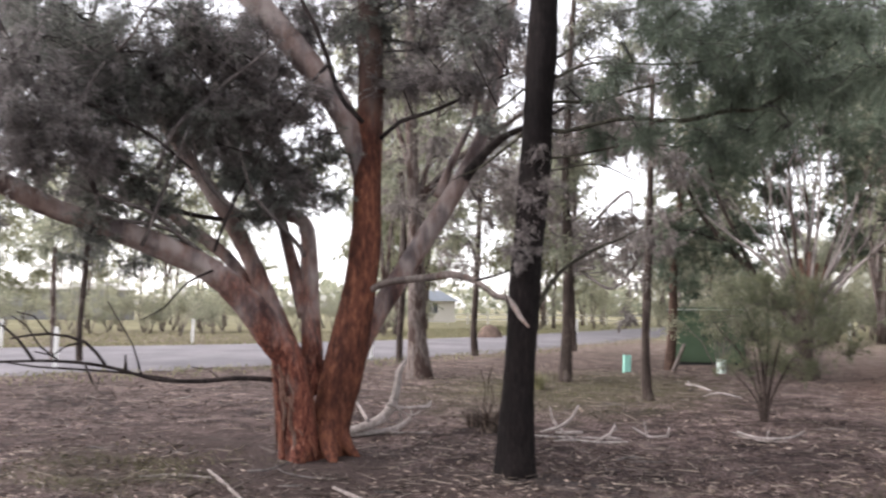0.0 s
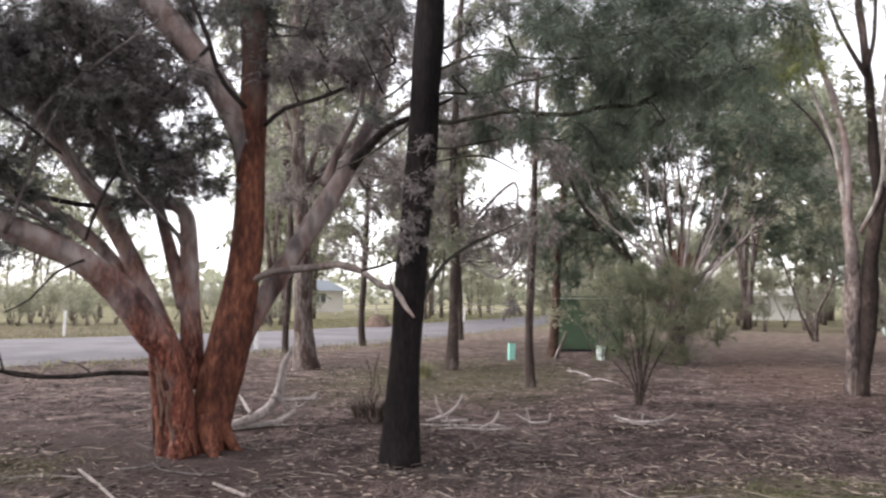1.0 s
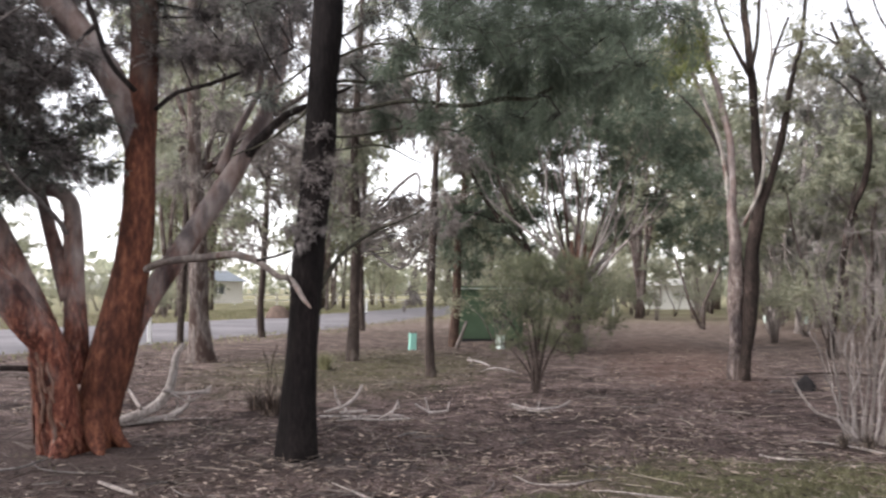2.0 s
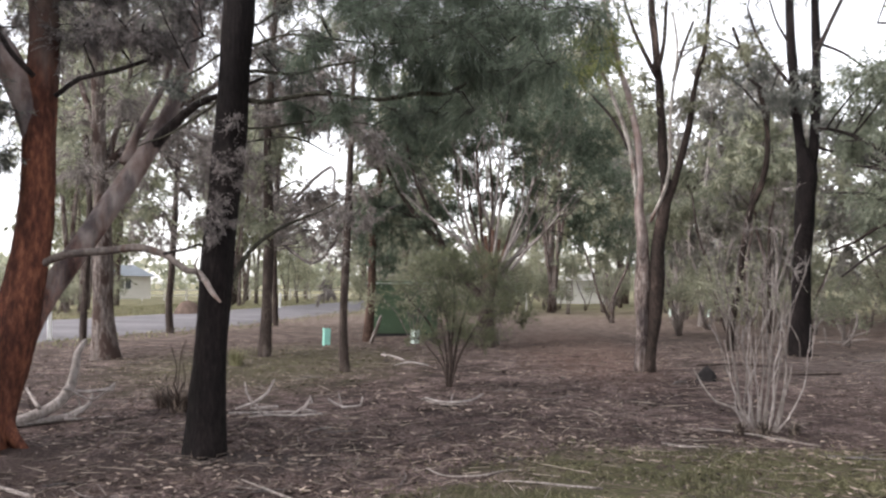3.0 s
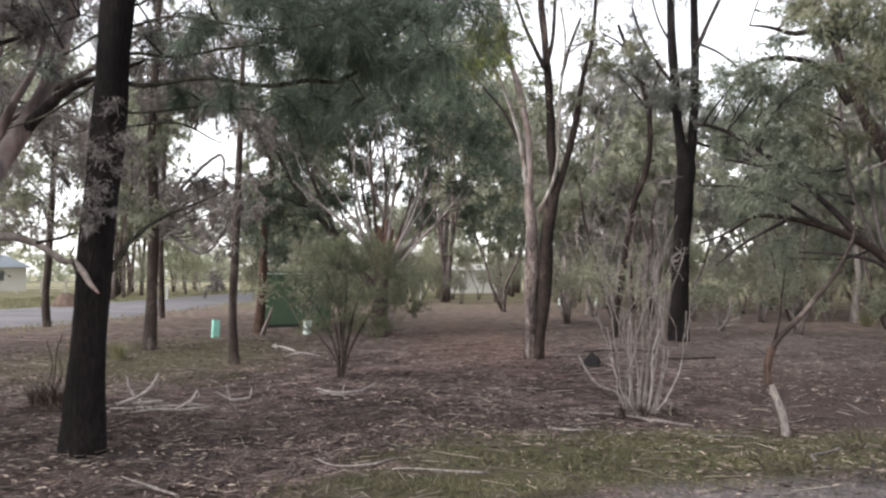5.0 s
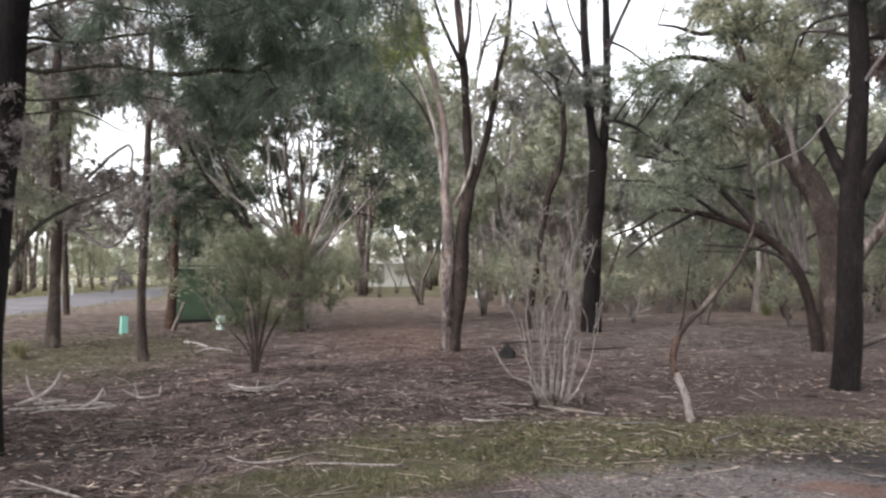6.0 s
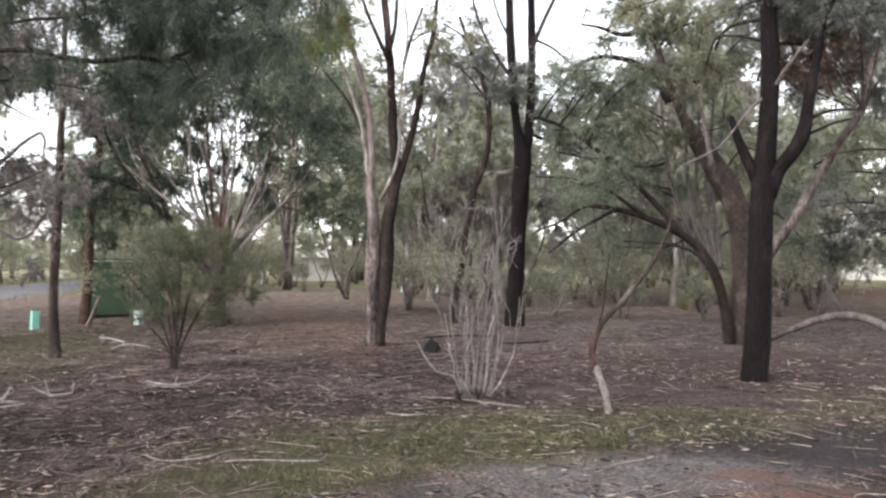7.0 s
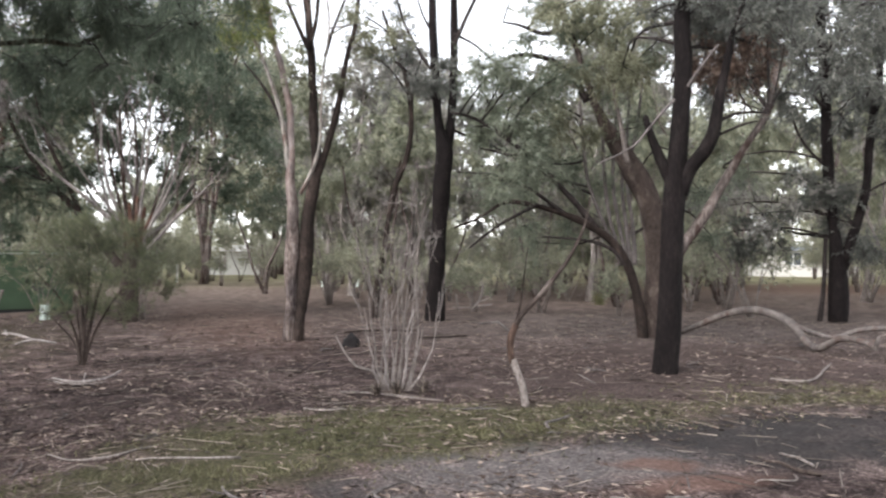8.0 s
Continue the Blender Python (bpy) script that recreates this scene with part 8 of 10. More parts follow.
snapped = root("snapped_sapling", 3.96, 8.02, "snapped leaning sapling with peeling pale and red-brown bark", "dead branch")
limb(snapped, "stem", BARK_DEAD, [(0.01, -0.01, -0.14, 0.040), (-0.01, 0.02, 0.15, 0.040), (-0.06, 0.06, 0.33, 0.037), (-0.10, 0.10, 0.46, 0.035)], 10, 0.06, 0.06)
limb(snapped, "stem", BARK_RUST, [(-0.10, 0.10, 0.43, 0.035), (-0.12, 0.13, 0.57, 0.040), (-0.10, 0.14, 0.72, 0.043), (-0.05, 0.14, 0.84, 0.037)], 10, 0.06, 0.06)
limb(snapped, "stem", BARK_BROWN, [(-0.07, 0.14, 0.81, 0.030), (0.03, 0.13, 0.96, 0.030), (0.18, 0.09, 1.12, 0.030), (0.33, 0.04, 1.31, 0.027), (0.48, -0.00, 1.50, 0.025), (0.60, -0.04, 1.72, 0.020), (0.69, -0.06, 1.93, 0.014), (0.74, -0.05, 2.12, 0.009)], 9, 0.08, 0.05)
limb(snapped, "branch", BARK_DUSK, [(-0.08, 0.15, 0.78, 0.014), (0.01, 0.14, 1.06, 0.012), (0.06, 0.16, 1.37, 0.009), (0.11, 0.17, 1.68, 0.007)], 6)
limb(snapped, "branch", BARK_GREYTWIG, [(-0.09, 0.15, 0.75, 0.014), (-0.21, 0.26, 0.87, 0.011), (-0.37, 0.38, 0.84, 0.008)], 6)

fallen_limb = root("arching_fallen_limb", 10.61, 14.28, "grey arching fallen limb lying across the litter", "dead branch")
limb(fallen_limb, "limb", BARK_LIMB, [(-0.14, 0.10, -0.04, 0.049), (0.03, -0.51, 0.24, 0.060), (0.21, -1.15, 0.50, 0.070), (0.27, -1.71, 0.60, 0.075), (0.31, -2.26, 0.55, 0.078), (0.29, -2.77, 0.38, 0.077), (0.15, -3.18, 0.17, 0.069), (0.03, -3.61, 0.09, 0.063), (-0.01, -4.12, 0.30, 0.051), (-0.07, -4.62, 0.29, 0.049), (-0.25, -5.01, 0.24, 0.038)], 10, 0.08, 0.06)
limb(fallen_limb, "branch", BARK_LIMB, [(0.25, -2.74, 0.42, 0.055), (0.55, -2.96, 0.27, 0.049), (0.84, -3.18, 0.20, 0.044), (1.12, -3.40, 0.34, 0.050), (1.51, -3.75, 0.39, 0.050), (2.07, -4.35, 0.37, 0.039)], 8, 0.1, 0.06)
limb(fallen_limb, "branch", BARK_LIMB, [(-0.26, -5.00, 0.24, 0.034), (-0.22, -5.04, 0.41, 0.034), (-0.13, -5.14, 0.48, 0.024)], 7)

pale_branch = root("pale_fallen_branch", -5.57, 9.34, "pale crooked fallen branch beside the red trunk", "dead branch")
limb(pale_branch, "branch", BARK_ASHEN, [(0.14, -0.56, 0.05, 0.05), (0.33, -0.40, 0.1, 0.06), (0.52, -0.25, 0.2, 0.063), (0.63, -0.14, 0.36, 0.058), (0.66, -0.06, 0.58, 0.052), (0.66, 0.0, 0.78, 0.042), (0.70, 0.1, 0.92, 0.028)], 10, 0.06, 0.07)
limb(pale_branch, "branch", BARK_ASHEN, [(0.13, -0.58, 0.03, 0.036), (0.33, -0.40, 0.04, 0.04), (0.52, -0.22, 0.05, 0.042), (0.68, -0.08, 0.09, 0.036), (0.80, 0.04, 0.2, 0.026), (0.78, 0.12, 0.3, 0.016)], 9, 0.06, 0.07)
limb(pale_branch, "branch", BARK_ASHEN, [(0.64, -0.27, 0.40, 0.021), (0.77, 0.02, 0.33, 0.018), (0.94, 0.32, 0.34, 0.015)], 9, 0.06, 0.07)
limb(pale_branch, "branch", BARK_ASHEN, [(0.43, -0.39, 0.20, 0.022), (0.11, -0.11, 0.38, 0.015)], 9, 0.06, 0.07)
limb(pale_branch, "branch", BARK_ASHEN, [(0.73, -0.23, 0.36, 0.014), (0.83, 0.05, 0.24, 0.011), (0.94, 0.32, 0.38, 0.011)], 9, 0.06, 0.07)
limb(pale_branch, "branch", BARK_ASHEN, [(0.67, -0.26, 0.06, 0.018), (0.75, 0.23, -0.02, 0.015)], 9, 0.06, 0.07)

twig_a = root("fallen_twig", -3.12, 10.60, "pale forked twigs lying on leaf litter", "dead branch")
limb(twig_a, "branch", BARK_ASHEN, [(-0.08, -0.70, 0.07, 0.018), (0.15, -0.63, 0.15, 0.023), (0.29, -0.59, 0.27, 0.018), (0.36, -0.57, 0.41, 0.014)], 7, 0.08, 0.08)
limb(twig_a, "branch", BARK_ASHEN, [(0.12, -0.64, 0.12, 0.018), (0.04, -0.66, 0.27, 0.014), (0.02, -0.67, 0.39, 0.009)], 7, 0.08, 0.08)
limb(twig_a, "branch", BARK_ASHEN, [(0.09, -0.65, 0.07, 0.018), (0.40, -0.56, 0.08, 0.018)], 7, 0.08, 0.08)
limb(twig_a, "branch", BARK_ASHEN, [(-0.16, -0.73, 0.02, 0.018), (0.34, -0.57, 0.01, 0.018), (0.86, -0.44, 0.01, 0.014)], 7, 0.08, 0.08)

twig_e = root("fallen_twig", -2.65, 9.93, "pale branching twigs lying on leaf litter", "dead branch")
limb(twig_e, "branch", BARK_ASHEN, [(-0.35, -0.28, 0.01, 0.014), (-0.11, -0.21, 0.03, 0.018), (0.20, -0.13, 0.01, 0.018), (0.52, -0.05, 0.03, 0.014)], 7, 0.08, 0.08)
limb(twig_e, "branch", BARK_ASHEN, [(-0.14, -0.22, 0.02, 0.014), (-0.23, -0.25, 0.16, 0.014)], 7, 0.08, 0.08)
limb(twig_e, "branch", BARK_ASHEN, [(0.14, -0.14, 0.01, 0.014), (0.33, -0.10, 0.12, 0.014), (0.38, -0.08, 0.22, 0.008)], 7, 0.08, 0.08)
limb(twig_e, "branch", BARK_ASHEN, [(0.26, -0.11, 0.08, 0.014), (0.42, -0.07, 0.07, 0.008)], 7, 0.08, 0.08)

twig_f = root("fallen_twig", -5.51, 11.09, "pale crooked twigs lying on dark soil", "dead branch")
limb(twig_f, "branch", BARK_ASHEN, [(0.49, -1.76, 0.29, 0.019), (0.69, -1.65, 0.33, 0.023), (0.93, -1.54, 0.33, 0.019), (0.95, -1.53, 0.41, 0.014)], 7, 0.08, 0.08)
limb(twig_f, "branch", BARK_ASHEN, [(0.52, -1.75, 0.07, 0.019), (0.62, -1.69, 0.14, 0.023), (0.59, -1.71, 0.25, 0.019)], 7, 0.08, 0.08)
limb(twig_f, "branch", BARK_ASHEN, [(0.49, -1.76, 0.01, 0.014), (0.70, -1.65, 0.01, 0.014), (0.96, -1.52, 0.01, 0.014)], 7, 0.08, 0.08)

twig_g = root("fallen_twig", -2.32, 10.14, "thin pale twigs on leaf litter", "dead branch")
limb(twig_g, "branch", BARK_ASHEN, [(-0.20, 0.57, 0.01, 0.015), (-0.12, 0.59, 0.04, 0.015), (-0.15, 0.58, 0.13, 0.009)], 7, 0.08, 0.08)
limb(twig_g, "branch", BARK_ASHEN, [(0.94, 0.77, 0.51, 0.009), (1.13, 0.80, 0.56, 0.015), (1.39, 0.82, 0.51, 0.015)], 7, 0.08, 0.08)

weed_a = root("dry_weed", -4.12, 10.36, "dry brown weed standing in the litter", "dead branch")
limb(weed_a, "branch", BARK_BROWN, [(0.04, -0.14, 0.01, 0.011), (0.01, -0.16, 0.24, 0.011), (0.05, -0.14, 0.51, 0.007), (-0.01, -0.17, 0.79, 0.007)], 7, 0.08, 0.08)
limb(weed_a, "branch", BARK_BROWN, [(0.06, -0.14, 0.01, 0.011), (0.11, -0.12, 0.23, 0.011), (0.15, -0.10, 0.38, 0.007), (0.12, -0.12, 0.58, 0.007)], 7, 0.08, 0.08)
limb(weed_a, "branch", BARK_BROWN, [(0.05, -0.14, 0.01, 0.007), (-0.04, -0.18, 0.17, 0.007), (-0.05, -0.18, 0.31, 0.007)], 7, 0.08, 0.08)
limb(weed_a, "branch", BARK_BROWN, [(0.06, -0.14, 0.02, 0.007), (0.18, -0.09, 0.16, 0.007), (0.21, -0.08, 0.22, 0.007)], 7, 0.08, 0.08)
limb(weed_a, "branch", BARK_BROWN, [(0.05, -0.14, 0.02, 0.007), (0.07, -0.13, 0.37, 0.007), (0.10, -0.12, 0.72, 0.007), (0.15, -0.10, 0.87, 0.007)], 7, 0.08, 0.08)

weed_b = root("dry_weed", -5.93, 10.19, "dry brown weed beside the fallen branch", "dead branch")
limb(weed_b, "branch", BARK_BROWN, [(0.37, -0.67, 0.08, 0.007), (0.34, -0.69, 0.25, 0.007), (0.35, -0.68, 0.35, 0.007)], 7, 0.08, 0.08)
limb(weed_b, "branch", BARK_BROWN, [(0.38, -0.66, 0.08, 0.007), (0.43, -0.64, 0.22, 0.007)], 7, 0.08, 0.08)

twig_b = root("fallen_twig", -2.00, 10.45, "small pale forked twig on leaf litter", "dead branch")
limb(twig_b, "branch", BARK_ASHEN, [(-0.16, -0.08, 0.14, 0.014), (0.03, -0.04, 0.03, 0.019), (0.25, -0.00, 0.05, 0.014)], 7, 0.08, 0.08)
limb(twig_b, "branch", BARK_ASHEN, [(0.01, -0.04, 0.05, 0.014), (-0.03, -0.05, 0.22, 0.009)], 7, 0.08, 0.08)
limb(twig_b, "branch", BARK_ASHEN, [(0.25, -0.00, 0.05, 0.014), (0.27, 0.00, 0.16, 0.009)], 7, 0.08, 0.08)

stick_a = root("fallen_stick", -0.64, 11.04, "short pale curved stick on bare soil", "dead branch")
limb(stick_a, "branch", BARK_ASHEN, [(-0.38, 0.47, 0.01, 0.015), (-0.08, 0.03, 0.01, 0.018), (0.26, 0.14, 0.02, 0.022), (0.42, 0.88, 0.01, 0.019)], 7, 0.08, 0.08)
limb(stick_a, "branch", BARK_ASHEN, [(-0.00, 0.08, 0.01, 0.011), (-0.01, 0.76, 0.01, 0.011)], 7, 0.08, 0.08)

stick_b = root("fallen_stick", -0.30, 6.95, "long bent stick on bare soil", "dead branch")
limb(stick_b, "branch", BARK_DEAD, [(-0.33, 0.19, 0.01, 0.006), (-0.14, -0.08, 0.01, 0.009), (0.14, -0.06, 0.01, 0.012), (0.38, 0.17, 0.01, 0.009), (0.63, 0.23, 0.00, 0.005)], 7, 0.08, 0.08)

stick_c = root("fallen_stick", 2.65, 8.88, "straight pale stick in front of the shrub", "dead branch")
limb(stick_c, "branch", BARK_DEAD, [(-0.44, 0.44, 0.01, 0.011), (-0.06, 0.22, 0.01, 0.013), (0.24, -0.18, 0.01, 0.013), (0.51, -0.49, 0.01, 0.009)], 7, 0.08, 0.08)

stick_d = root("fallen_stick", -4.88, 5.95, "pale stick on leaf litter", "dead branch")
limb(stick_d, "branch", BARK_DEAD, [(-0.59, 0.46, 0.01, 0.014), (-0.07, 0.05, 0.01, 0.018), (0.51, -0.42, 0.01, 0.016)], 7, 0.08, 0.08)

stick_e = root("fallen_stick", -5.53, 6.02, "straight pale stick on leaf litter", "dead branch")
limb(stick_e, "branch", BARK_DEAD, [(-0.30, -0.15, 0.01, 0.011), (-0.06, 0.06, 0.01, 0.016), (0.32, 0.11, 0.01, 0.013)], 7, 0.08, 0.08)

stick_f = root("fallen_stick", -3.78, 6.18, "thick pale stick end on leaf litter", "dead branch")
limb(stick_f, "branch", BARK_DEAD, [(-0.21, 0.12, 0.01, 0.014), (0.06, -0.06, 0.01, 0.019), (0.31, -0.21, 0.01, 0.016)], 7, 0.08, 0.08)

stick_g = root("fallen_stick", -2.17, 17.34, "short pale branch on reddish litter", "dead branch")
limb(stick_g, "branch", BARK_ASHEN, [(-0.39, 0.86, 0.02, 0.029), (-0.11, 0.45, 0.02, 0.034), (0.24, -0.39, 0.02, 0.027)], 7, 0.08, 0.08)
limb(stick_g, "branch", BARK_ASHEN, [(-0.21, 0.12, 0.02, 0.023), (-0.47, 1.73, 0.01, 0.018)], 7, 0.08, 0.08)

stick_h = root("fallen_stick", -6.40, 7.15, "short pale stick on dark soil", "dead branch")
limb(stick_h, "branch", BARK_DEAD, [(-0.15, -0.10, 0.01, 0.012), (0.13, -0.15, 0.01, 0.015), (0.12, 0.04, 0.01, 0.009)], 7, 0.08, 0.08)

stick_i = root("fallen_stick", 8.27, 8.65, "pale crooked stick on leaf litter", "dead branch")
limb(stick_i, "branch", BARK_DEAD, [(-0.49, -0.07, 0.01, 0.015), (-0.38, -0.31, 0.01, 0.018), (-0.03, -0.32, 0.01, 0.015), (0.91, 0.43, 0.01, 0.021), (1.48, 0.88, 0.01, 0.013)], 7, 0.08, 0.08)

stick_j = root("fallen_stick", 6.09, 8.95, "dark thin stick on leaf litter", "dead branch")
limb(stick_j, "branch", BARK_BROWN, [(-0.20, 0.78, 0.01, 0.011), (-0.00, 0.39, 0.01, 0.014), (0.09, -0.24, 0.01, 0.014), (0.43, -0.35, 0.01, 0.010)], 7, 0.08, 0.08)

stick_k = root("fallen_stick", 5.48, 9.46, "small pale stick on leaf litter", "dead branch")
limb(stick_k, "branch", BARK_DEAD, [(0.09, 0.38, 0.01, 0.014), (-0.02, -0.12, 0.01, 0.017), (-0.15, -0.61, 0.01, 0.013)], 7, 0.08, 0.08)

stick_l = root("fallen_stick", 4.97, 5.09, "pale twig lying on short grass", "dead branch")
limb(stick_l, "branch", BARK_DEAD, [(-0.05, 0.19, 0.01, 0.009), (-0.02, 0.04, 0.01, 0.012), (-0.10, -0.22, 0.01, 0.011)], 7, 0.08, 0.08)

stick_m = root("fallen_stick", 3.96, 4.84, "thin dark stick on mossy soil", "dead branch")
limb(stick_m, "branch", BARK_BROWN, [(-0.15, 0.19, 0.01, 0.008), (-0.05, -0.00, 0.01, 0.010), (0.07, -0.27, 0.01, 0.010), (0.18, -0.62, 0.01, 0.008)], 7, 0.08, 0.08)

stick_n = root("fallen_stick", -0.79, 10.95, "pale curved stick on leaf litter", "dead branch")
limb(stick_n, "branch", BARK_DEAD, [(-0.27, 0.45, 0.01, 0.011), (0.00, -0.02, 0.01, 0.013), (0.43, -0.03, 0.01, 0.013), (0.53, 0.69, 0.01, 0.011)], 7, 0.08, 0.08)

stick_o = root("fallen_stick", 5.32, 17.47, "grey stick on dark soil", "dead branch")
limb(stick_o, "branch", BARK_BROWN, [(-1.38, -0.99, 0.02, 0.022), (-0.47, -0.74, 0.02, 0.022), (0.14, -1.19, 0.01, 0.016)], 7, 0.08, 0.08)

# dark rod laid where the soil only has a strip of shadow
shadow_stick = root("fallen_stick", 5.28, 15.07, "dark rod in place of a shadow on bare soil", "dead branch")
limb(shadow_stick, "branch", BARK_DUSK, [(-0.29, -0.17, 0.02, 0.016), (0.17, -0.18, 0.02, 0.016), (0.81, -0.01, 0.02, 0.016)], 7, 0.08, 0.08)

twig_c = root("fallen_twig", 9.64, 23.48, "pale dead twigs heaped on the ground", "dead branch")
limb(twig_c, "branch", BARK_DEAD, [(-0.51, -0.20, 0.02, 0.024), (-0.19, -0.32, 0.04, 0.032), (0.37, -0.55, 0.13, 0.024)], 7, 0.08, 0.08)
limb(twig_c, "branch", BARK_DEAD, [(-0.14, -0.34, 0.04, 0.032), (-0.33, -0.26, 0.55, 0.024)], 7, 0.08, 0.08)
limb(twig_c, "branch", BARK_DEAD, [(-0.14, -0.34, 0.04, 0.024), (0.13, -0.45, 0.47, 0.024)], 7, 0.08, 0.08)
limb(twig_c, "branch", BARK_DEAD, [(-0.75, -0.10, 0.02, 0.024), (0.05, -0.42, 0.02, 0.024)], 7, 0.08, 0.08)

twig_d = root("fallen_twig", 12.23, 28.84, "pale dead twigs standing in the litter", "dead branch")
limb(twig_d, "branch", BARK_DEAD, [(-3.94, -8.46, 0.13, 0.021), (-3.74, -8.54, 0.35, 0.028), (-3.64, -8.59, 0.70, 0.028), (-3.66, -8.58, 0.91, 0.021)], 7, 0.08, 0.08)
limb(twig_d, "branch", BARK_DEAD, [(-3.70, -8.56, 0.39, 0.021), (-3.41, -8.69, 0.50, 0.021)], 7, 0.08, 0.08)
limb(twig_d, "branch", BARK_DEAD, [(-4.25, -8.34, 0.12, 0.021), (-4.30, -8.32, 0.55, 0.021)], 7, 0.08, 0.08)


# ---- small fixed things ----
def guide_post(x, y, lean=0.0):
    ob = root("guide_post", x, y, "white painted roadside post", "post", "posts along the road")
    bm = bmesh.new()
    box(bm, -0.055, 0.055, -0.035, 0.035, -0.15, 1.0)
    soften(bm, 0.012)
    part("shaft", bm, WHITE_POST, ob)
    bm = bmesh.new()
    box(bm, -0.05, 0.05, -0.03, 0.03, 1.0, 1.04)
    soften(bm, 0.012)
    part("cap", bm, WHITE_POST, ob)
    ob.rotation_euler = (0, radians(lean), 0.6)
    return ob


for px, py, lean in ((-23.4, 26.7, 1.5), (-12.3, 21.9, -1), (-13.5, 50.4, 2), (-16.9, 14.4, 1), (-26.6, 20.4, 0), (-28.5, 17.0, 0), (1.8, 49.8, 1)):
    guide_post(px, py, lean)


def tree_guard(x, y, h, turn, mat, label):
    """A folded plastic sleeve on two stakes, open at the top."""
    ob = root("tree_guard", x, y, label, "tree guard", "sleeves round seedlings")
    bm = bmesh.new()
    s, t = 0.08, 0.006
    corners = [(-s, -s), (s, -s), (s, s), (-s, s)]
    for (x0, y0), (x1, y1) in zip(corners, corners[1:] + corners[:1]):
        nx, ny = (y1 - y0), -(x1 - x0)
        ln = math.hypot(nx, ny)
        nx, ny = nx / ln * t, ny / ln * t
        vs = [bm.verts.new(c) for c in ((x0, y0, -0.02), (x1, y1, -0.02), (x1, y1, h), (x0, y0, h + 0.02),
                                        (x0 - nx, y0 - ny, -0.02), (x1 - nx, y1 - ny, -0.02), (x1 - nx, y1 - ny, h), (x0 - nx, y0 - ny, h + 0.02))]
        for f in ((0, 1, 2, 3), (7, 6, 5, 4), (3, 2, 6, 7), (0, 4, 5, 1), (1, 5, 6, 2), (0, 3, 7, 4)):
            bm.faces.new([vs[k] for k in f])
    part("sleeve", bm, mat, ob)
    for sx in (-1, 1):
        bm = bmesh.new()
        box(bm, sx * s * 0.8 - 0.012, sx * s * 0.8 + 0.012, -0.012, 0.012, -0.1, h + 0.09)
        soften(bm, 0.004)
        part("stake", bm, BARK_DEAD, ob, "weathered wooden stake")
    ob.rotation_euler = (0, radians(2), turn)


tree_guard(-4.4, 20.98, 0.43, 0.5, TEAL, "teal plastic sleeve round a seedling")
tree_guard(-2.2, 21.9, 0.36, 0.9, PALE_SLEEVE, "pale translucent sleeve round a seedling")
tree_guard(8.6, 41.2, 0.4, 0.2, PALE_SLEEVE, "white plastic sleeve round a seedling")
tree_guard(10.3, 40.8, 0.4, 0.7, PALE_SLEEVE, "white plastic sleeve round a seedling")


def kiosk(x, y, turn):
    """Green enamelled electrical cabinet on a dark plinth, with two doors and a lid that overhangs."""
    ob = root("electrical_kiosk", x, y, "dark green metal electrical cabinet behind a bush", "cabinet")
    bm = bmesh.new()
    box(bm, -1.02, 1.02, -0.5, 0.5, -0.1, 0.09)
    soften(bm, 0.015)
    part("plinth", bm, KIOSK_DARK, ob, "dark concrete plinth")
    bm = bmesh.new()
    box(bm, -1.05, 1.05, -0.55, 0.55, 0.085, 1.6)
    soften(bm, 0.02)
    part("body", bm, KIOSK_GREEN, ob)
    bm = bmesh.new()
    vs = box(bm, -1.1, 1.1, -0.62, 0.62, 1.6, 1.68)
    for v in vs[4:]:
        v.co.x *= 0.97
        v.co.y *= 0.9
    soften(bm, 0.012)
    part("lid", bm, KIOSK_GREEN, ob)
    bm = bmesh.new()
    box(bm, -1.11, 1.11, -0.635, -0.62, 1.59, 1.635)
    part("rim", bm, KIOSK_RIM, ob, "pale strip along the lid edge")
    for k in (-1, 1):
        bm = bmesh.new()
        box(bm, *sorted((k * 0.02, k * 0.98)), -0.575, -0.549, 0.2, 1.5)
        soften(bm, 0.008)
        door = part("door", bm, KIOSK_GREEN, ob)
        bm = bmesh.new()
        box(bm, *sorted((k * 0.08, k * 0.12)), -0.61, -0.574, 0.8, 0.98)
        soften(bm, 0.006)
        part("handle", bm, KIOSK_DARK, door, "black handle")
        for j in range(4):
            bm = bmesh.new()
            box(bm, *sorted((k * 0.35, k * 0.8)), -0.585, -0.573, 0.3 + 0.05 * j, 0.325 + 0.05 * j)
            part("louvre", bm, KIOSK_GREEN, door)
    ob.rotation_euler = (0, 0, turn)


kiosk(-2.95, 25.5, radians(8))


def charred_stump(x, y):
    ob = root("charred_stump", x, y, "short charred black stump", "stump")
    p = Pile()
    p.add(*tube([(0, 0, -0.04, 0.18), (0.01, 0, 0.03, 0.16), (0.02, 0.01, 0.08, 0.15), (0.02, 0.01, 0.12, 0.15)], 14, 0.03, 0.14, 0.0, 3))
    mesh_part("stub", p.mesh("stub", CHARRED), ob)


charred_stump(3.44, 13.9)


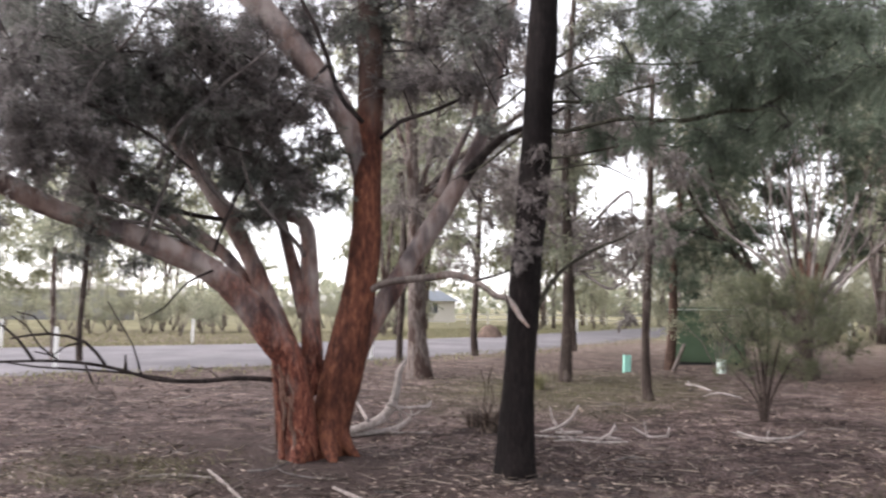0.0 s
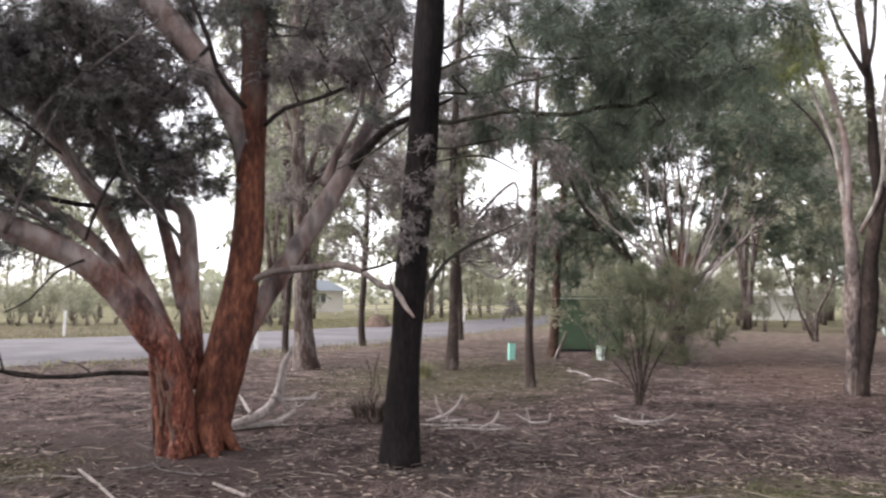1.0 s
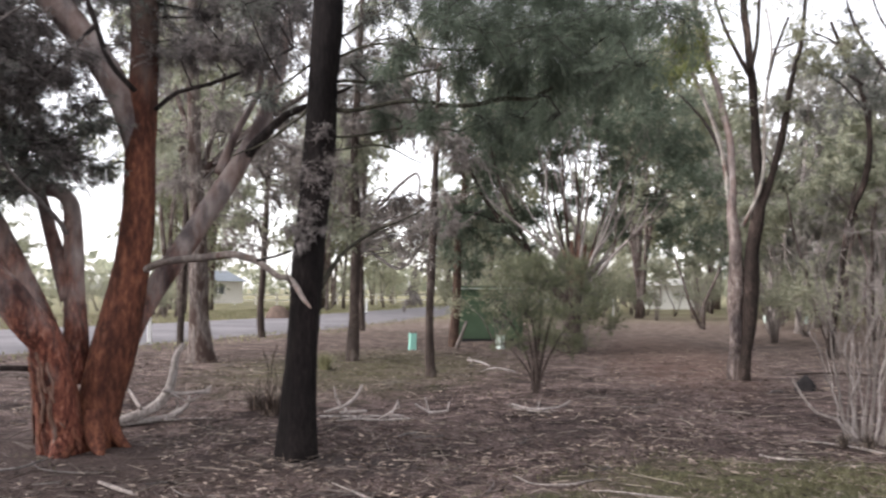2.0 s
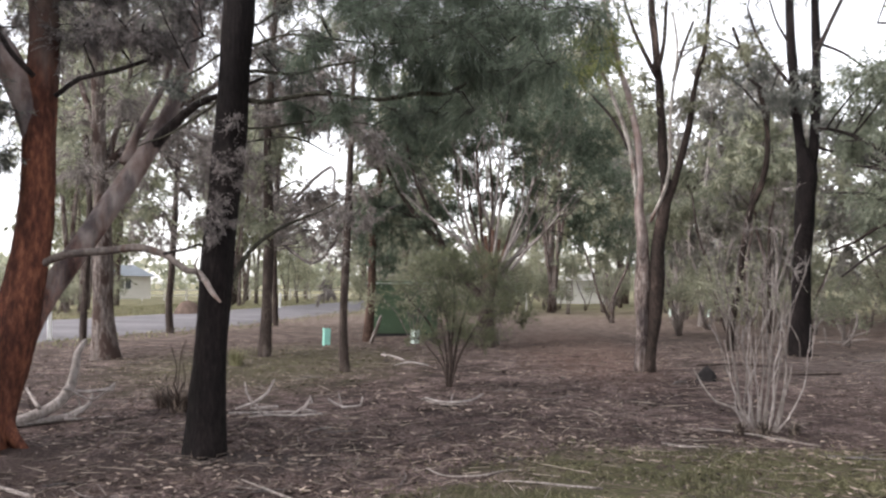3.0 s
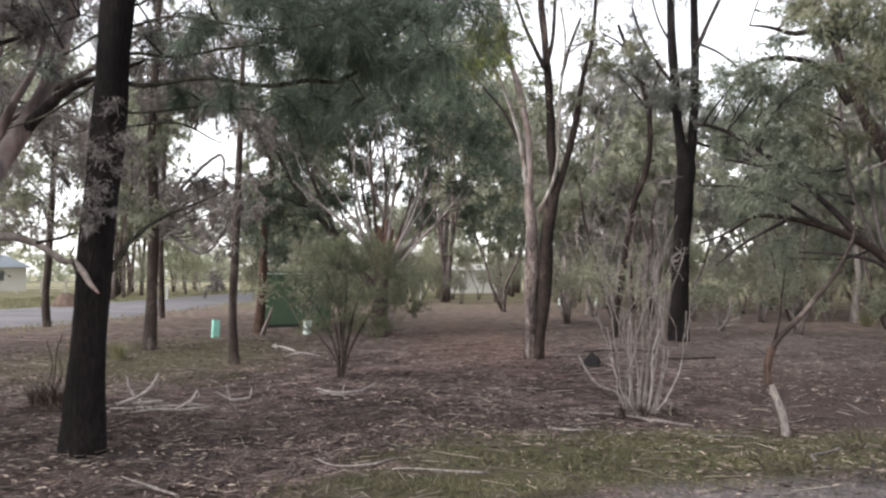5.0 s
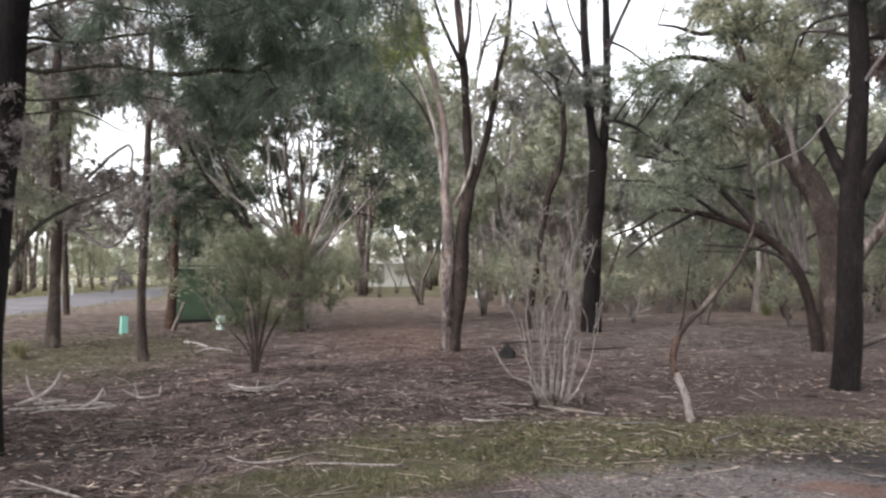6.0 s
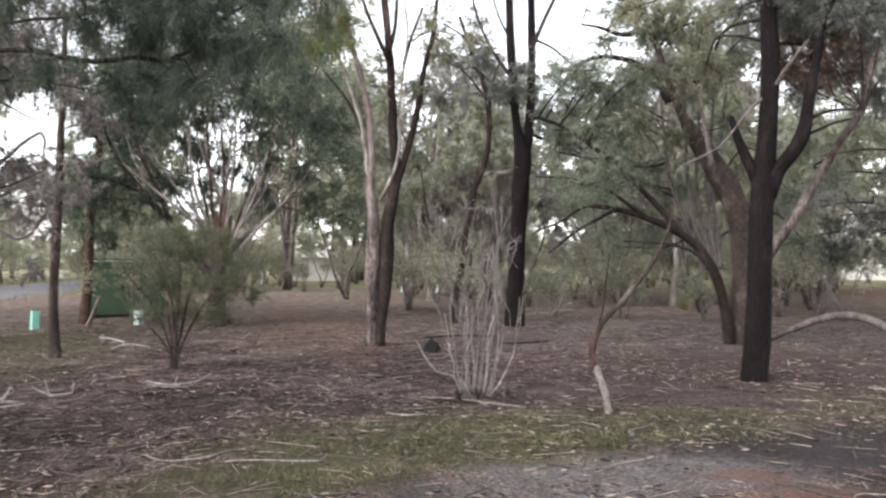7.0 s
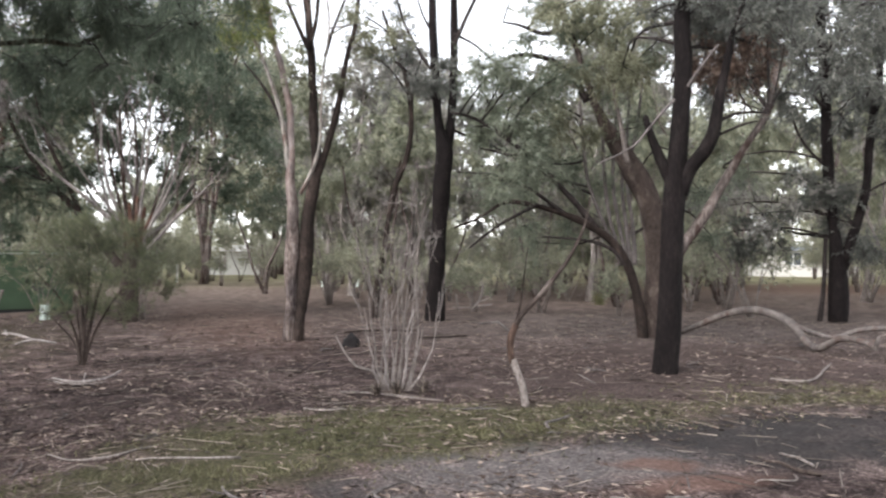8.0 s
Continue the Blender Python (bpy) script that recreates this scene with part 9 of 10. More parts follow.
# ---- far buildings ----
def house(x, y, turn, w, dp, h, label, name="house", roof_h=1.8, wins=4, wall_mat=None, roof_mat=None):
    ob = root(name, x, y, label, "house")
    bm = bmesh.new()
    box(bm, -w / 2, w / 2, -dp / 2, dp / 2, -0.2, h)
    part("wall", bm, wall_mat or WALL_PALE, ob)
    bm = bmesh.new()
    e = 0.5
    low = [bm.verts.new(c) for c in ((-w / 2 - e, -dp / 2 - e, h), (w / 2 + e, -dp / 2 - e, h), (w / 2 + e, dp / 2 + e, h), (-w / 2 - e, dp / 2 + e, h))]
    top = [bm.verts.new((-w / 2 + dp * 0.35, 0, h + roof_h)), bm.verts.new((w / 2 - dp * 0.35, 0, h + roof_h))]
    for f in ((low[0], low[1], top[1], top[0]), (low[1], low[2], top[1]), (low[2], low[3], top[0], top[1]), (low[3], low[0], top[0]), (low[3], low[2], low[1], low[0])):
        bm.faces.new(f)
    part("roof", bm, roof_mat or ROOF_GREY, ob, "metal roof")
    for k in range(wins):
        cx = -w / 2 + (k + 0.5) * w / wins
        bm = bmesh.new()
        box(bm, cx - 0.7, cx + 0.7, -dp / 2 - 0.05, -dp / 2 + 0.02, 0.9, 2.1)
        win = part("window", bm, WHITE_POST, ob)
        for sx in (-0.33, 0.33):
            bm = bmesh.new()
            box(bm, cx + sx - 0.28, cx + sx + 0.28, -dp / 2 - 0.06, -dp / 2 - 0.045, 1.0, 2.0)
            part("pane", bm, GLASS_DARK, win, "dark window pane")
    ob.rotation_euler = (0, 0, turn)


house(-38.8, 83.5, radians(24), 5.0, 5, 2.3, "low pale house with grey roof beyond the road", roof_h=1.2, wins=1)
house(6.9, 69, radians(-5), 4.4, 3, 1.9, "small white shed glimpsed between the trees", "white_shed", 0.5, 0, WHITE_POST, WALL_PALE)
house(53.4, 56.9, radians(-43), 10, 6, 2.2, "long white low building behind the trees", "long_building", 0.35, 3)

house(-71, 62, radians(49), 13, 5, 3.1, "long grey metal shed with pale roof beyond the road", "long_shed", 0.7, 0, WALL_GREY, WALL_PALE)


def rail_fence(x0, y0, x1, y1, count):
    """A pale post-and-rail fence beyond the verge."""
    ob = root("rail_fence", x0, y0, "pale post and rail fence beyond the road", "fence")
    ln = math.hypot(x1 - x0, y1 - y0)
    for k in range(count):
        bm = bmesh.new()
        cx = ln * k / (count - 1)
        box(bm, cx - 0.07, cx + 0.07, -0.07, 0.07, -0.2, 1.15 + 0.06 * math.sin(k * 2.3))
        soften(bm, 0.02)
        part("post", bm, WALL_PALE, ob)
    for z in (0.45, 0.95):
        bm = bmesh.new()
        box(bm, 0, ln, -0.03, 0.03, z - 0.05, z + 0.05)
        soften(bm, 0.01)
        part("rail", bm, WALL_PALE, ob)
    ob.rotation_euler = (0, 0, math.atan2(y1 - y0, x1 - x0))


rail_fence(-34, 72, -15, 82, 12)


def earth_mound(x, y, w, h):
    """A low heap of earth and brush."""
    ob = root("earth_mound", x, y, "low brown heap of earth beyond the road", "mound")
    rs = np.random.RandomState(2)
    rings, sides = 7, 16
    v, q = [], []
    for i in range(rings):
        f = i / (rings - 1)
        for j in range(sides):
            a = j * 2 * math.pi / sides
            r = w * 0.5 * math.sqrt(1.0 - f * f * 0.98) * (1 + 0.18 * (rs.rand() - 0.5))
            v.append((r * math.cos(a), r * 0.7 * math.sin(a), h * f * (1 + 0.15 * (rs.rand() - 0.5)) - 0.05))
    for i in range(rings - 1):
        for j in range(sides):
            q.append((i * sides + j, i * sides + (j + 1) % sides, (i + 1) * sides + (j + 1) % sides, (i + 1) * sides + j))
    v.append((0, 0, h))
    for j in range(0, sides, 2):
        q.append((len(v) - 1, (rings - 1) * sides + j, (rings - 1) * sides + j + 1, (rings - 1) * sides + (j + 2) % sides))
    mesh_part("soil", raw_mesh("soil", np.array(v), q, 4, BROWN_EARTH), ob)


earth_mound(-15.3, 39.9, 1.4, 0.75)

# ---- farther trees ----
def far_tree(height, seed, lean, spread, leaf_mat, bark_mat, amount, clear, stems=1, label="", coarse=1.0):
    """A gum for the middle distance: slim stems, forking limbs and a loose crown in clumps. Built at the origin."""
    rs = np.random.RandomState(seed)
    ob = root("gum_tree", 0, 0, label, "tree", "gums of the woodland")
    ob["tall"] = height * 1.05
    tips = []
    for s in range(stems):
        dx, dy = rs.randn(2) * (lean + 0.35 * (stems > 1))
        r = 0.0075 * height + 0.025 * rs.rand()
        pts = [(s * 0.12, s * 0.05, -0.15, r * 1.35)]
        for k in range(1, 7):
            f = k / 6
            pts.append((s * 0.12 + dx * f + rs.randn() * 0.09, dy * f + rs.randn() * 0.09, height * 0.92 * f, r * (1 - 0.8 * f)))
        limb(ob, "trunk", bark_mat, pts, 8, 0.7, 0.06)
        line = spline(pts, 0.3)
        for k in range((5, 3, 2)[stems - 1]):
            f = clear + (0.95 - clear) * rs.rand()
            a = line[int(f * (len(line) - 1))]
            an = rs.rand() * 6.283
            ln = spread * (0.5 + 0.6 * rs.rand()) * (1.1 - 0.5 * f)
            e = a[:3] + np.array([math.cos(an) * ln, math.sin(an) * ln, ln * (0.5 + 0.7 * rs.rand())])
            m = a[:3] * 0.5 + e * 0.5 + np.array([0, 0, -0.08 * ln]) + rs.randn(3) * 0.06 * ln
            limb(ob, "limb", bark_mat, [(*a[:3], a[3] * 0.6), (*m, a[3] * 0.42), (*e, a[3] * 0.18)], 5, 0.8, 0.05)
            tips += [(e, 1.0), (m, 0.6)]
        tips.append((line[-1][:3], 1.0))
    blobs = []
    for e, k in tips:
        for _ in range(2):
            q = e + rs.randn(3) * spread * np.array([0.3, 0.3, 0.26])
            blobs.append((q[0], q[1], max(q[2], height * clear * 0.7), spread * (0.3 + 0.2 * rs.rand()), k * amount))
    foliage(ob, blobs, leaf_mat, bark_mat, leaf=0.24 * coarse, width=0.055 * coarse, twigs=18, per=int(17 / coarse ** 2), droop=0.8, hang=0.35, seed=seed + 50, sub=2, near=False)
    return ob


def understorey(height, seed, leaf_mat, amount, label):
    """A twiggy shrub of the middle distance."""
    rs = np.random.RandomState(seed)
    ob = root("shrub", 0, 0, label, "shrub", "shrubs of the woodland")
    ob["tall"] = height * 1.1
    blobs = []
    for s in range(7):
        an, ln = rs.rand() * 6.283, height * (0.25 + 0.35 * rs.rand())
        top = (math.cos(an) * ln, math.sin(an) * ln, height * (0.65 + 0.35 * rs.rand()))
        limb(ob, "stem", BARK_DEAD, [(0.05 * rs.randn(), 0.05 * rs.randn(), -0.05, 0.022), (top[0] * 0.4, top[1] * 0.4, top[2] * 0.55, 0.014), (*top, 0.006)], 5, 0.6, 0.05)
        for _ in range(2):
            blobs.append((top[0] * (0.6 + 0.5 * rs.rand()), top[1] * (0.6 + 0.5 * rs.rand()), top[2] * (0.55 + 0.5 * rs.rand()), height * 0.24, amount))
    foliage(ob, blobs, leaf_mat, BARK_DEAD, leaf=0.13, width=0.03, twigs=22, per=9, droop=0.0, hang=-0.2, seed=seed + 9, sub=4, near=False)
    return ob


KINDS = [
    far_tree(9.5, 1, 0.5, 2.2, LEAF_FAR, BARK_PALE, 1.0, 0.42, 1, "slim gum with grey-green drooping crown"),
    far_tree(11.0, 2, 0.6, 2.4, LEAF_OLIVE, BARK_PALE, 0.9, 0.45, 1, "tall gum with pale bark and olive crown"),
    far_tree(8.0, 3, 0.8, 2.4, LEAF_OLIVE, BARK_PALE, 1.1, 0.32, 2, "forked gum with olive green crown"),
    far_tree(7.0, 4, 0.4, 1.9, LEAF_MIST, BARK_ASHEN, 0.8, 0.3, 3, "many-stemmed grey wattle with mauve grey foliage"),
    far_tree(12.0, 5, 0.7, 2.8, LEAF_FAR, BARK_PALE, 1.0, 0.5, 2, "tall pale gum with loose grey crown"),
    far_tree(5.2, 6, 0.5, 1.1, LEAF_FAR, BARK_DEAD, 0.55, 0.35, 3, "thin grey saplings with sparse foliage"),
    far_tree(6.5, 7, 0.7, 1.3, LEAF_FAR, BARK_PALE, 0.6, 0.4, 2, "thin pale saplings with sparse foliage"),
]
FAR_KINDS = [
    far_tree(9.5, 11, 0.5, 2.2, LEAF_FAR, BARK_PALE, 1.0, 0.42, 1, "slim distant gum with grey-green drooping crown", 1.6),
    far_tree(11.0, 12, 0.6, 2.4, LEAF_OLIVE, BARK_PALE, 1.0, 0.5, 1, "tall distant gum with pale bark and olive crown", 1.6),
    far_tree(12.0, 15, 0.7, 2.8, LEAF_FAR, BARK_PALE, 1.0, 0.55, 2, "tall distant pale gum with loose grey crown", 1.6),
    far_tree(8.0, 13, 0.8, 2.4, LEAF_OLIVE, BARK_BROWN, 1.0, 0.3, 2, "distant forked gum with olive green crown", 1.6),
    far_tree(8.5, 16, 0.7, 2.6, LEAF_HAZE, BARK_ASHEN, 0.9, 0.14, 3, "distant olive wattle hazed pale and leafy to the ground", 1.6),
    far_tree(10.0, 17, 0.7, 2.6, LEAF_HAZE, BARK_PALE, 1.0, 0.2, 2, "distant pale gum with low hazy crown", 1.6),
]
SAPLINGS = KINDS[5:]
MIXED = [KINDS[0], KINDS[1], KINDS[2], KINDS[4], KINDS[0], KINDS[2], KINDS[3]]
SHRUBS = [
    understorey(2.2, 1, LEAF_OLIVE, 0.8, "olive twiggy shrub on bare woodland soil"),
    understorey(1.6, 2, LEAF_FAR, 0.6, "grey sparse shrub on bare woodland soil"),
    understorey(2.8, 3, LEAF_FAR, 0.8, "tall grey-green shrub on woodland soil"),
    understorey(2.4, 4, LEAF_HAZE, 1.0, "olive leafy shrub hazed pale in the woodland"),
]


def clear_of(x, y):
    """Whether a place lies off the road, off the red track and away from the far buildings."""
    if abs(x - 0.075 * y) < 1.6 and y < 46:
        return False
    if abs(x + 0.402 * y) < (0.07 if y > 40 else 0.02) * y or abs(x - 0.937 * y) < 0.07 * y and y < 45:
        return False
    if abs(x - 0.0985 * y) < 0.03 * y and 24 < y < 67:
        return False
    if abs(x - 0.172 * y) < 0.03 * y and y < 55:
        return False
    for s in np.linspace(0, 1, 60):
        n, f = road_edges(s)
        m, half = (n + f) / 2, np.linalg.norm(n - f) / 2
        if math.hypot(x - m[0], y - m[1]) < half + 0.8:
            return False
    return True


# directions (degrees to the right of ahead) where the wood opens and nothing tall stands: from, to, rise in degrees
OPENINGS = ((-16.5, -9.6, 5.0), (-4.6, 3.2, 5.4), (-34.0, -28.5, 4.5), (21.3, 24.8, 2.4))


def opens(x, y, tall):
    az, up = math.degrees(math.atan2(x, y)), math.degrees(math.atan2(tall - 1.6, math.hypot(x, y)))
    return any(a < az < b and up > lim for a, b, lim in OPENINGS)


def scatter(kinds, count, seed, az, dist, gap, taken, size=(0.8, 1.25), power=1.0):
    """Places copies of the kinds at random in a wedge of directions (degrees to the right of ahead) and distances."""
    rs = np.random.RandomState(seed)
    made, tries = 0, 0
    while made < count and tries < 8000:
        tries += 1
        a = radians(az[0] + (az[1] - az[0]) * rs.rand())
        r = dist[0] + (dist[1] - dist[0]) * rs.rand() ** power
        x, y = r * math.sin(a), r * math.cos(a)
        s = size[0] + (size[1] - size[0]) * rs.rand()
        k = kinds[rs.randint(len(kinds))]
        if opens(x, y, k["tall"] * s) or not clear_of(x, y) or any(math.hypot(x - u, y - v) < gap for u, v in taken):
            continue
        taken.append((x, y))
        m = pose(x, y, 0, 0, 0, rs.rand() * 360)
        if k.get("placed"):
            ob = copy_thing(k, m)
            ob.scale = (s, s, s)
        else:
            k["placed"] = 1
            k.matrix_basis = m
            k.scale = (s, s, s)
        made += 1


places = [(-2.95, 25.5), (-2.4, 23.5), (-4.4, 21), (-2.2, 21.9), (6.8, 69), (-38.8, 83.5), (53.4, 56.9)]
scatter(MIXED, 18, 21, (-6, 52), (32, 62), 2.8, places)
scatter(MIXED, 6, 28, (33, 53), (30, 50), 2.4, places)
scatter(KINDS[3:4], 12, 61, (8, 31), (30, 54), 2.2, places, (1.1, 1.5))
scatter(SAPLINGS, 46, 26, (-14, 52), (25, 50), 1.7, places)
scatter(FAR_KINDS[:4], 26, 22, (-33, -9), (46, 85), 2.8, places, (1.1, 1.7))
scatter(FAR_KINDS[:3], 22, 23, (-62, -31), (50, 100), 4.0, places, (0.8, 1.2))
scatter(FAR_KINDS[:3], 32, 24, (-70, 58), (75, 150), 4.0, places, (1.2, 1.9))
scatter(FAR_KINDS[1:3], 20, 41, (-20, 9), (46, 74), 3.0, places, (1.3, 1.8))
scatter(FAR_KINDS[4:], 48, 51, (6, 54), (48, 95), 2.6, places, (0.9, 1.3))
scatter(FAR_KINDS[4:], 28, 52, (-27, 6), (55, 100), 2.6, places, (0.5, 1.1))
# unseen trees behind the camera, added to balance the light
scatter(FAR_KINDS[1:4], 12, 25, (75, 285), (14, 40), 5.0, places)
low = []


def stand(kind, az, dist, size):
    """One copy of a kind in a direction (degrees to the right of ahead) and at a distance."""
    ob = copy_thing(kind, pose(dist * math.sin(radians(az)), dist * math.cos(radians(az)), 0, 0, 0, az * 37))
    ob.scale = (size, size, size)


scatter(SHRUBS[1:], 40, 31, (-10, 50), (20, 48), 1.8, low)
scatter(SHRUBS, 44, 33, (-14, 52), (46, 75), 2.0, low, (1.0, 1.7))
scatter(SHRUBS[2:], 60, 34, (-14, 54), (38, 80), 1.6, low, (0.9, 1.5))
scatter(SHRUBS[1:], 44, 32, (-60, -12), (44, 64), 1.6, low, (0.7, 1.1))
for az, dist, size in ((-45.6, 52, 1.0), (-44.2, 50, 1.15), (-43.1, 54, 0.9), (-41.9, 51, 1.2), (-40.6, 50, 1.0), (-39.3, 53, 1.1), (-38.2, 50, 0.9), (-34.0, 52, 0.9), (-36.5, 55, 1.0)):
    stand(SHRUBS[3], az, dist, size)
for az, dist, size in ((-52.3, 72, 0.75), (-51.3, 78, 0.6), (-53.5, 70, 0.8)):
    stand(FAR_KINDS[3], az, dist, size)
for kind, az, dist, size in ((SHRUBS[1], 4.3, 52, 1.0), (SAPLINGS[0], 5.0, 44, 0.6), (SAPLINGS[1], 6.1, 50, 0.55), (SAPLINGS[0], 7.2, 47, 0.7), (SHRUBS[3], 7.4, 58, 0.9), (SHRUBS[3], 3.7, 57, 0.9)):
    stand(kind, az, dist, size)


def far_woodland():
    """The wooded skyline all round, too far off to tell its trees apart."""
    rs = np.random.RandomState(5)
    p = Pile()
    crowns = 420
    an = rs.rand(crowns) * 6.283
    r = 150 + 90 * rs.rand(crowns)
    hgt = 2.5 + 4.5 * rs.rand(crowns)
    for a, d, h in zip(an, r, hgt):
        n = 40
        at = np.stack([d * math.sin(a) + rs.randn(n) * 3.2, d * math.cos(a) + rs.randn(n) * 3.2, 0.3 + h * rs.rand(n) ** 0.8], -1)
        p.add(*leaf_quads(at, rs.randn(n, 3), 2.2, 1.3, rs))
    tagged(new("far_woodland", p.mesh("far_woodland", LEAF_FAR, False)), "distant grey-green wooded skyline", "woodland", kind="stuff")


far_woodland()


def tussock(x, y, size, count, mat, label, seed):
    """A tuft of arching grass blades from one crown."""
    rs = np.random.RandomState(seed)
    ob = root("grass_tussock", x, y, label, "grass tuft")
    p = Pile()
    for _ in range(count):
        a, tilt = rs.rand() * 6.283, 0.15 + 0.75 * rs.rand()
        ln = size * (0.5 + 0.6 * rs.rand())
        d = np.array([math.cos(a) * tilt, math.sin(a) * tilt, 1.0])
        d /= np.linalg.norm(d)
        base = np.array([rs.randn() * 0.12 * size, rs.randn() * 0.12 * size, 0.0])
        side = np.array([-math.sin(a), math.cos(a), 0.0]) * 0.006
        mid = base + d * ln * 0.6
        tip = base + d * ln + np.array([math.cos(a), math.sin(a), -0.6]) * ln * 0.25 * tilt
        p.add(np.array([base - side, base + side, mid + side, mid - side, tip + side * 0.2, tip - side * 0.2]), [(0, 1, 2, 3), (3, 2, 4, 5)])
    tagged(mesh_part("grass_tuft", p.mesh("grass_tuft", mat, False), ob), kind="stuff")


tussock(-5.07, 15.73, 0.4, 160, FAR_GRASS, "pale dry grass tussock on the litter", 3)
tussock(-3.93, 9.97, 0.45, 160, LITTER, "dry brown grass tussock beside the black trunk", 4)
tussock(-4.25, 10.24, 0.35, 120, LITTER, "dry brown grass tussock beside the black trunk", 5)
tussock(-19.88, 53.46, 0.5, 150, FAR_GRASS, "pale dry grass tussock at the road edge", 6)
tussock(2.80, 8.96, 0.2, 80, LITTER_STICK, "short dry grass round the leafless shrub", 8)
tussock(2.58, 9.06, 0.18, 60, LITTER_STICK, "short dry grass round the leafless shrub", 9)
tussock(3.14, 9.06, 0.18, 60, LITTER_STICK, "short dry grass round the leafless shrub", 10)
tussock(9.78, 33.20, 0.6, 150, FAR_GRASS, "pale dry grass clump under the trees", 11)
tussock(14.22, 23.73, 0.6, 150, FAR_GRASS, "pale dry grass clump under the trees", 12)

# ---- loose sticks ----
def loose_sticks(count):
    """Crooked sticks strewn over the floor, each its own thing."""
    rs = np.random.RandomState(77)
    for k in range(count):
        a = radians(-50) + radians(95) * rs.rand()
        r = 5.2 + 13 * rs.rand() ** 1.4
        ob = root("fallen_stick", r * math.sin(a), r * math.cos(a), "crooked weathered stick lying on the litter", "dead branch", "loose sticks")
        ln = 0.2 + 0.6 * rs.rand() ** 1.6
        rad = 0.006 + 0.012 * rs.rand() ** 2
        bend = rs.randn(3) * 0.1 * ln
        pts = [(-ln / 2, bend[0], rad + 0.005, rad), (-ln / 6, bend[1], rad + 0.02, rad), (ln / 5, bend[2], rad + 0.03, rad * 0.8), (ln / 2, bend[0] - bend[1], rad + 0.01 + 0.05 * rs.rand(), rad * 0.5)]
        p = Pile()
        p.add(*tube(pts, 6, 0.08, 0.08, 0.006, k))
        mat = (BARK_DEAD, BARK_GREYTWIG, BARK_GREYTWIG, BARK_BROWN)[rs.randint(4)]
        mesh_part("stick", p.mesh("stick", mat), ob)
        if rs.rand() < 0.45:
            q = Pile()
            s = rs.choice((-1, 1))
            q.add(*tube([(ln * 0.05, bend[2] * 0.6, rad + 0.02, rad * 0.7), (ln * 0.2, s * ln * 0.12, rad + 0.03, rad * 0.5), (ln * 0.32, s * ln * 0.26, rad + 0.05, rad * 0.3)], 5, 0.08, 0.08, 0.004, k + 500))
            mesh_part("fork", q.mesh("fork", mat), ob)
        ob.rotation_euler = (0, 0, rs.rand() * 6.283)


loose_sticks(120)


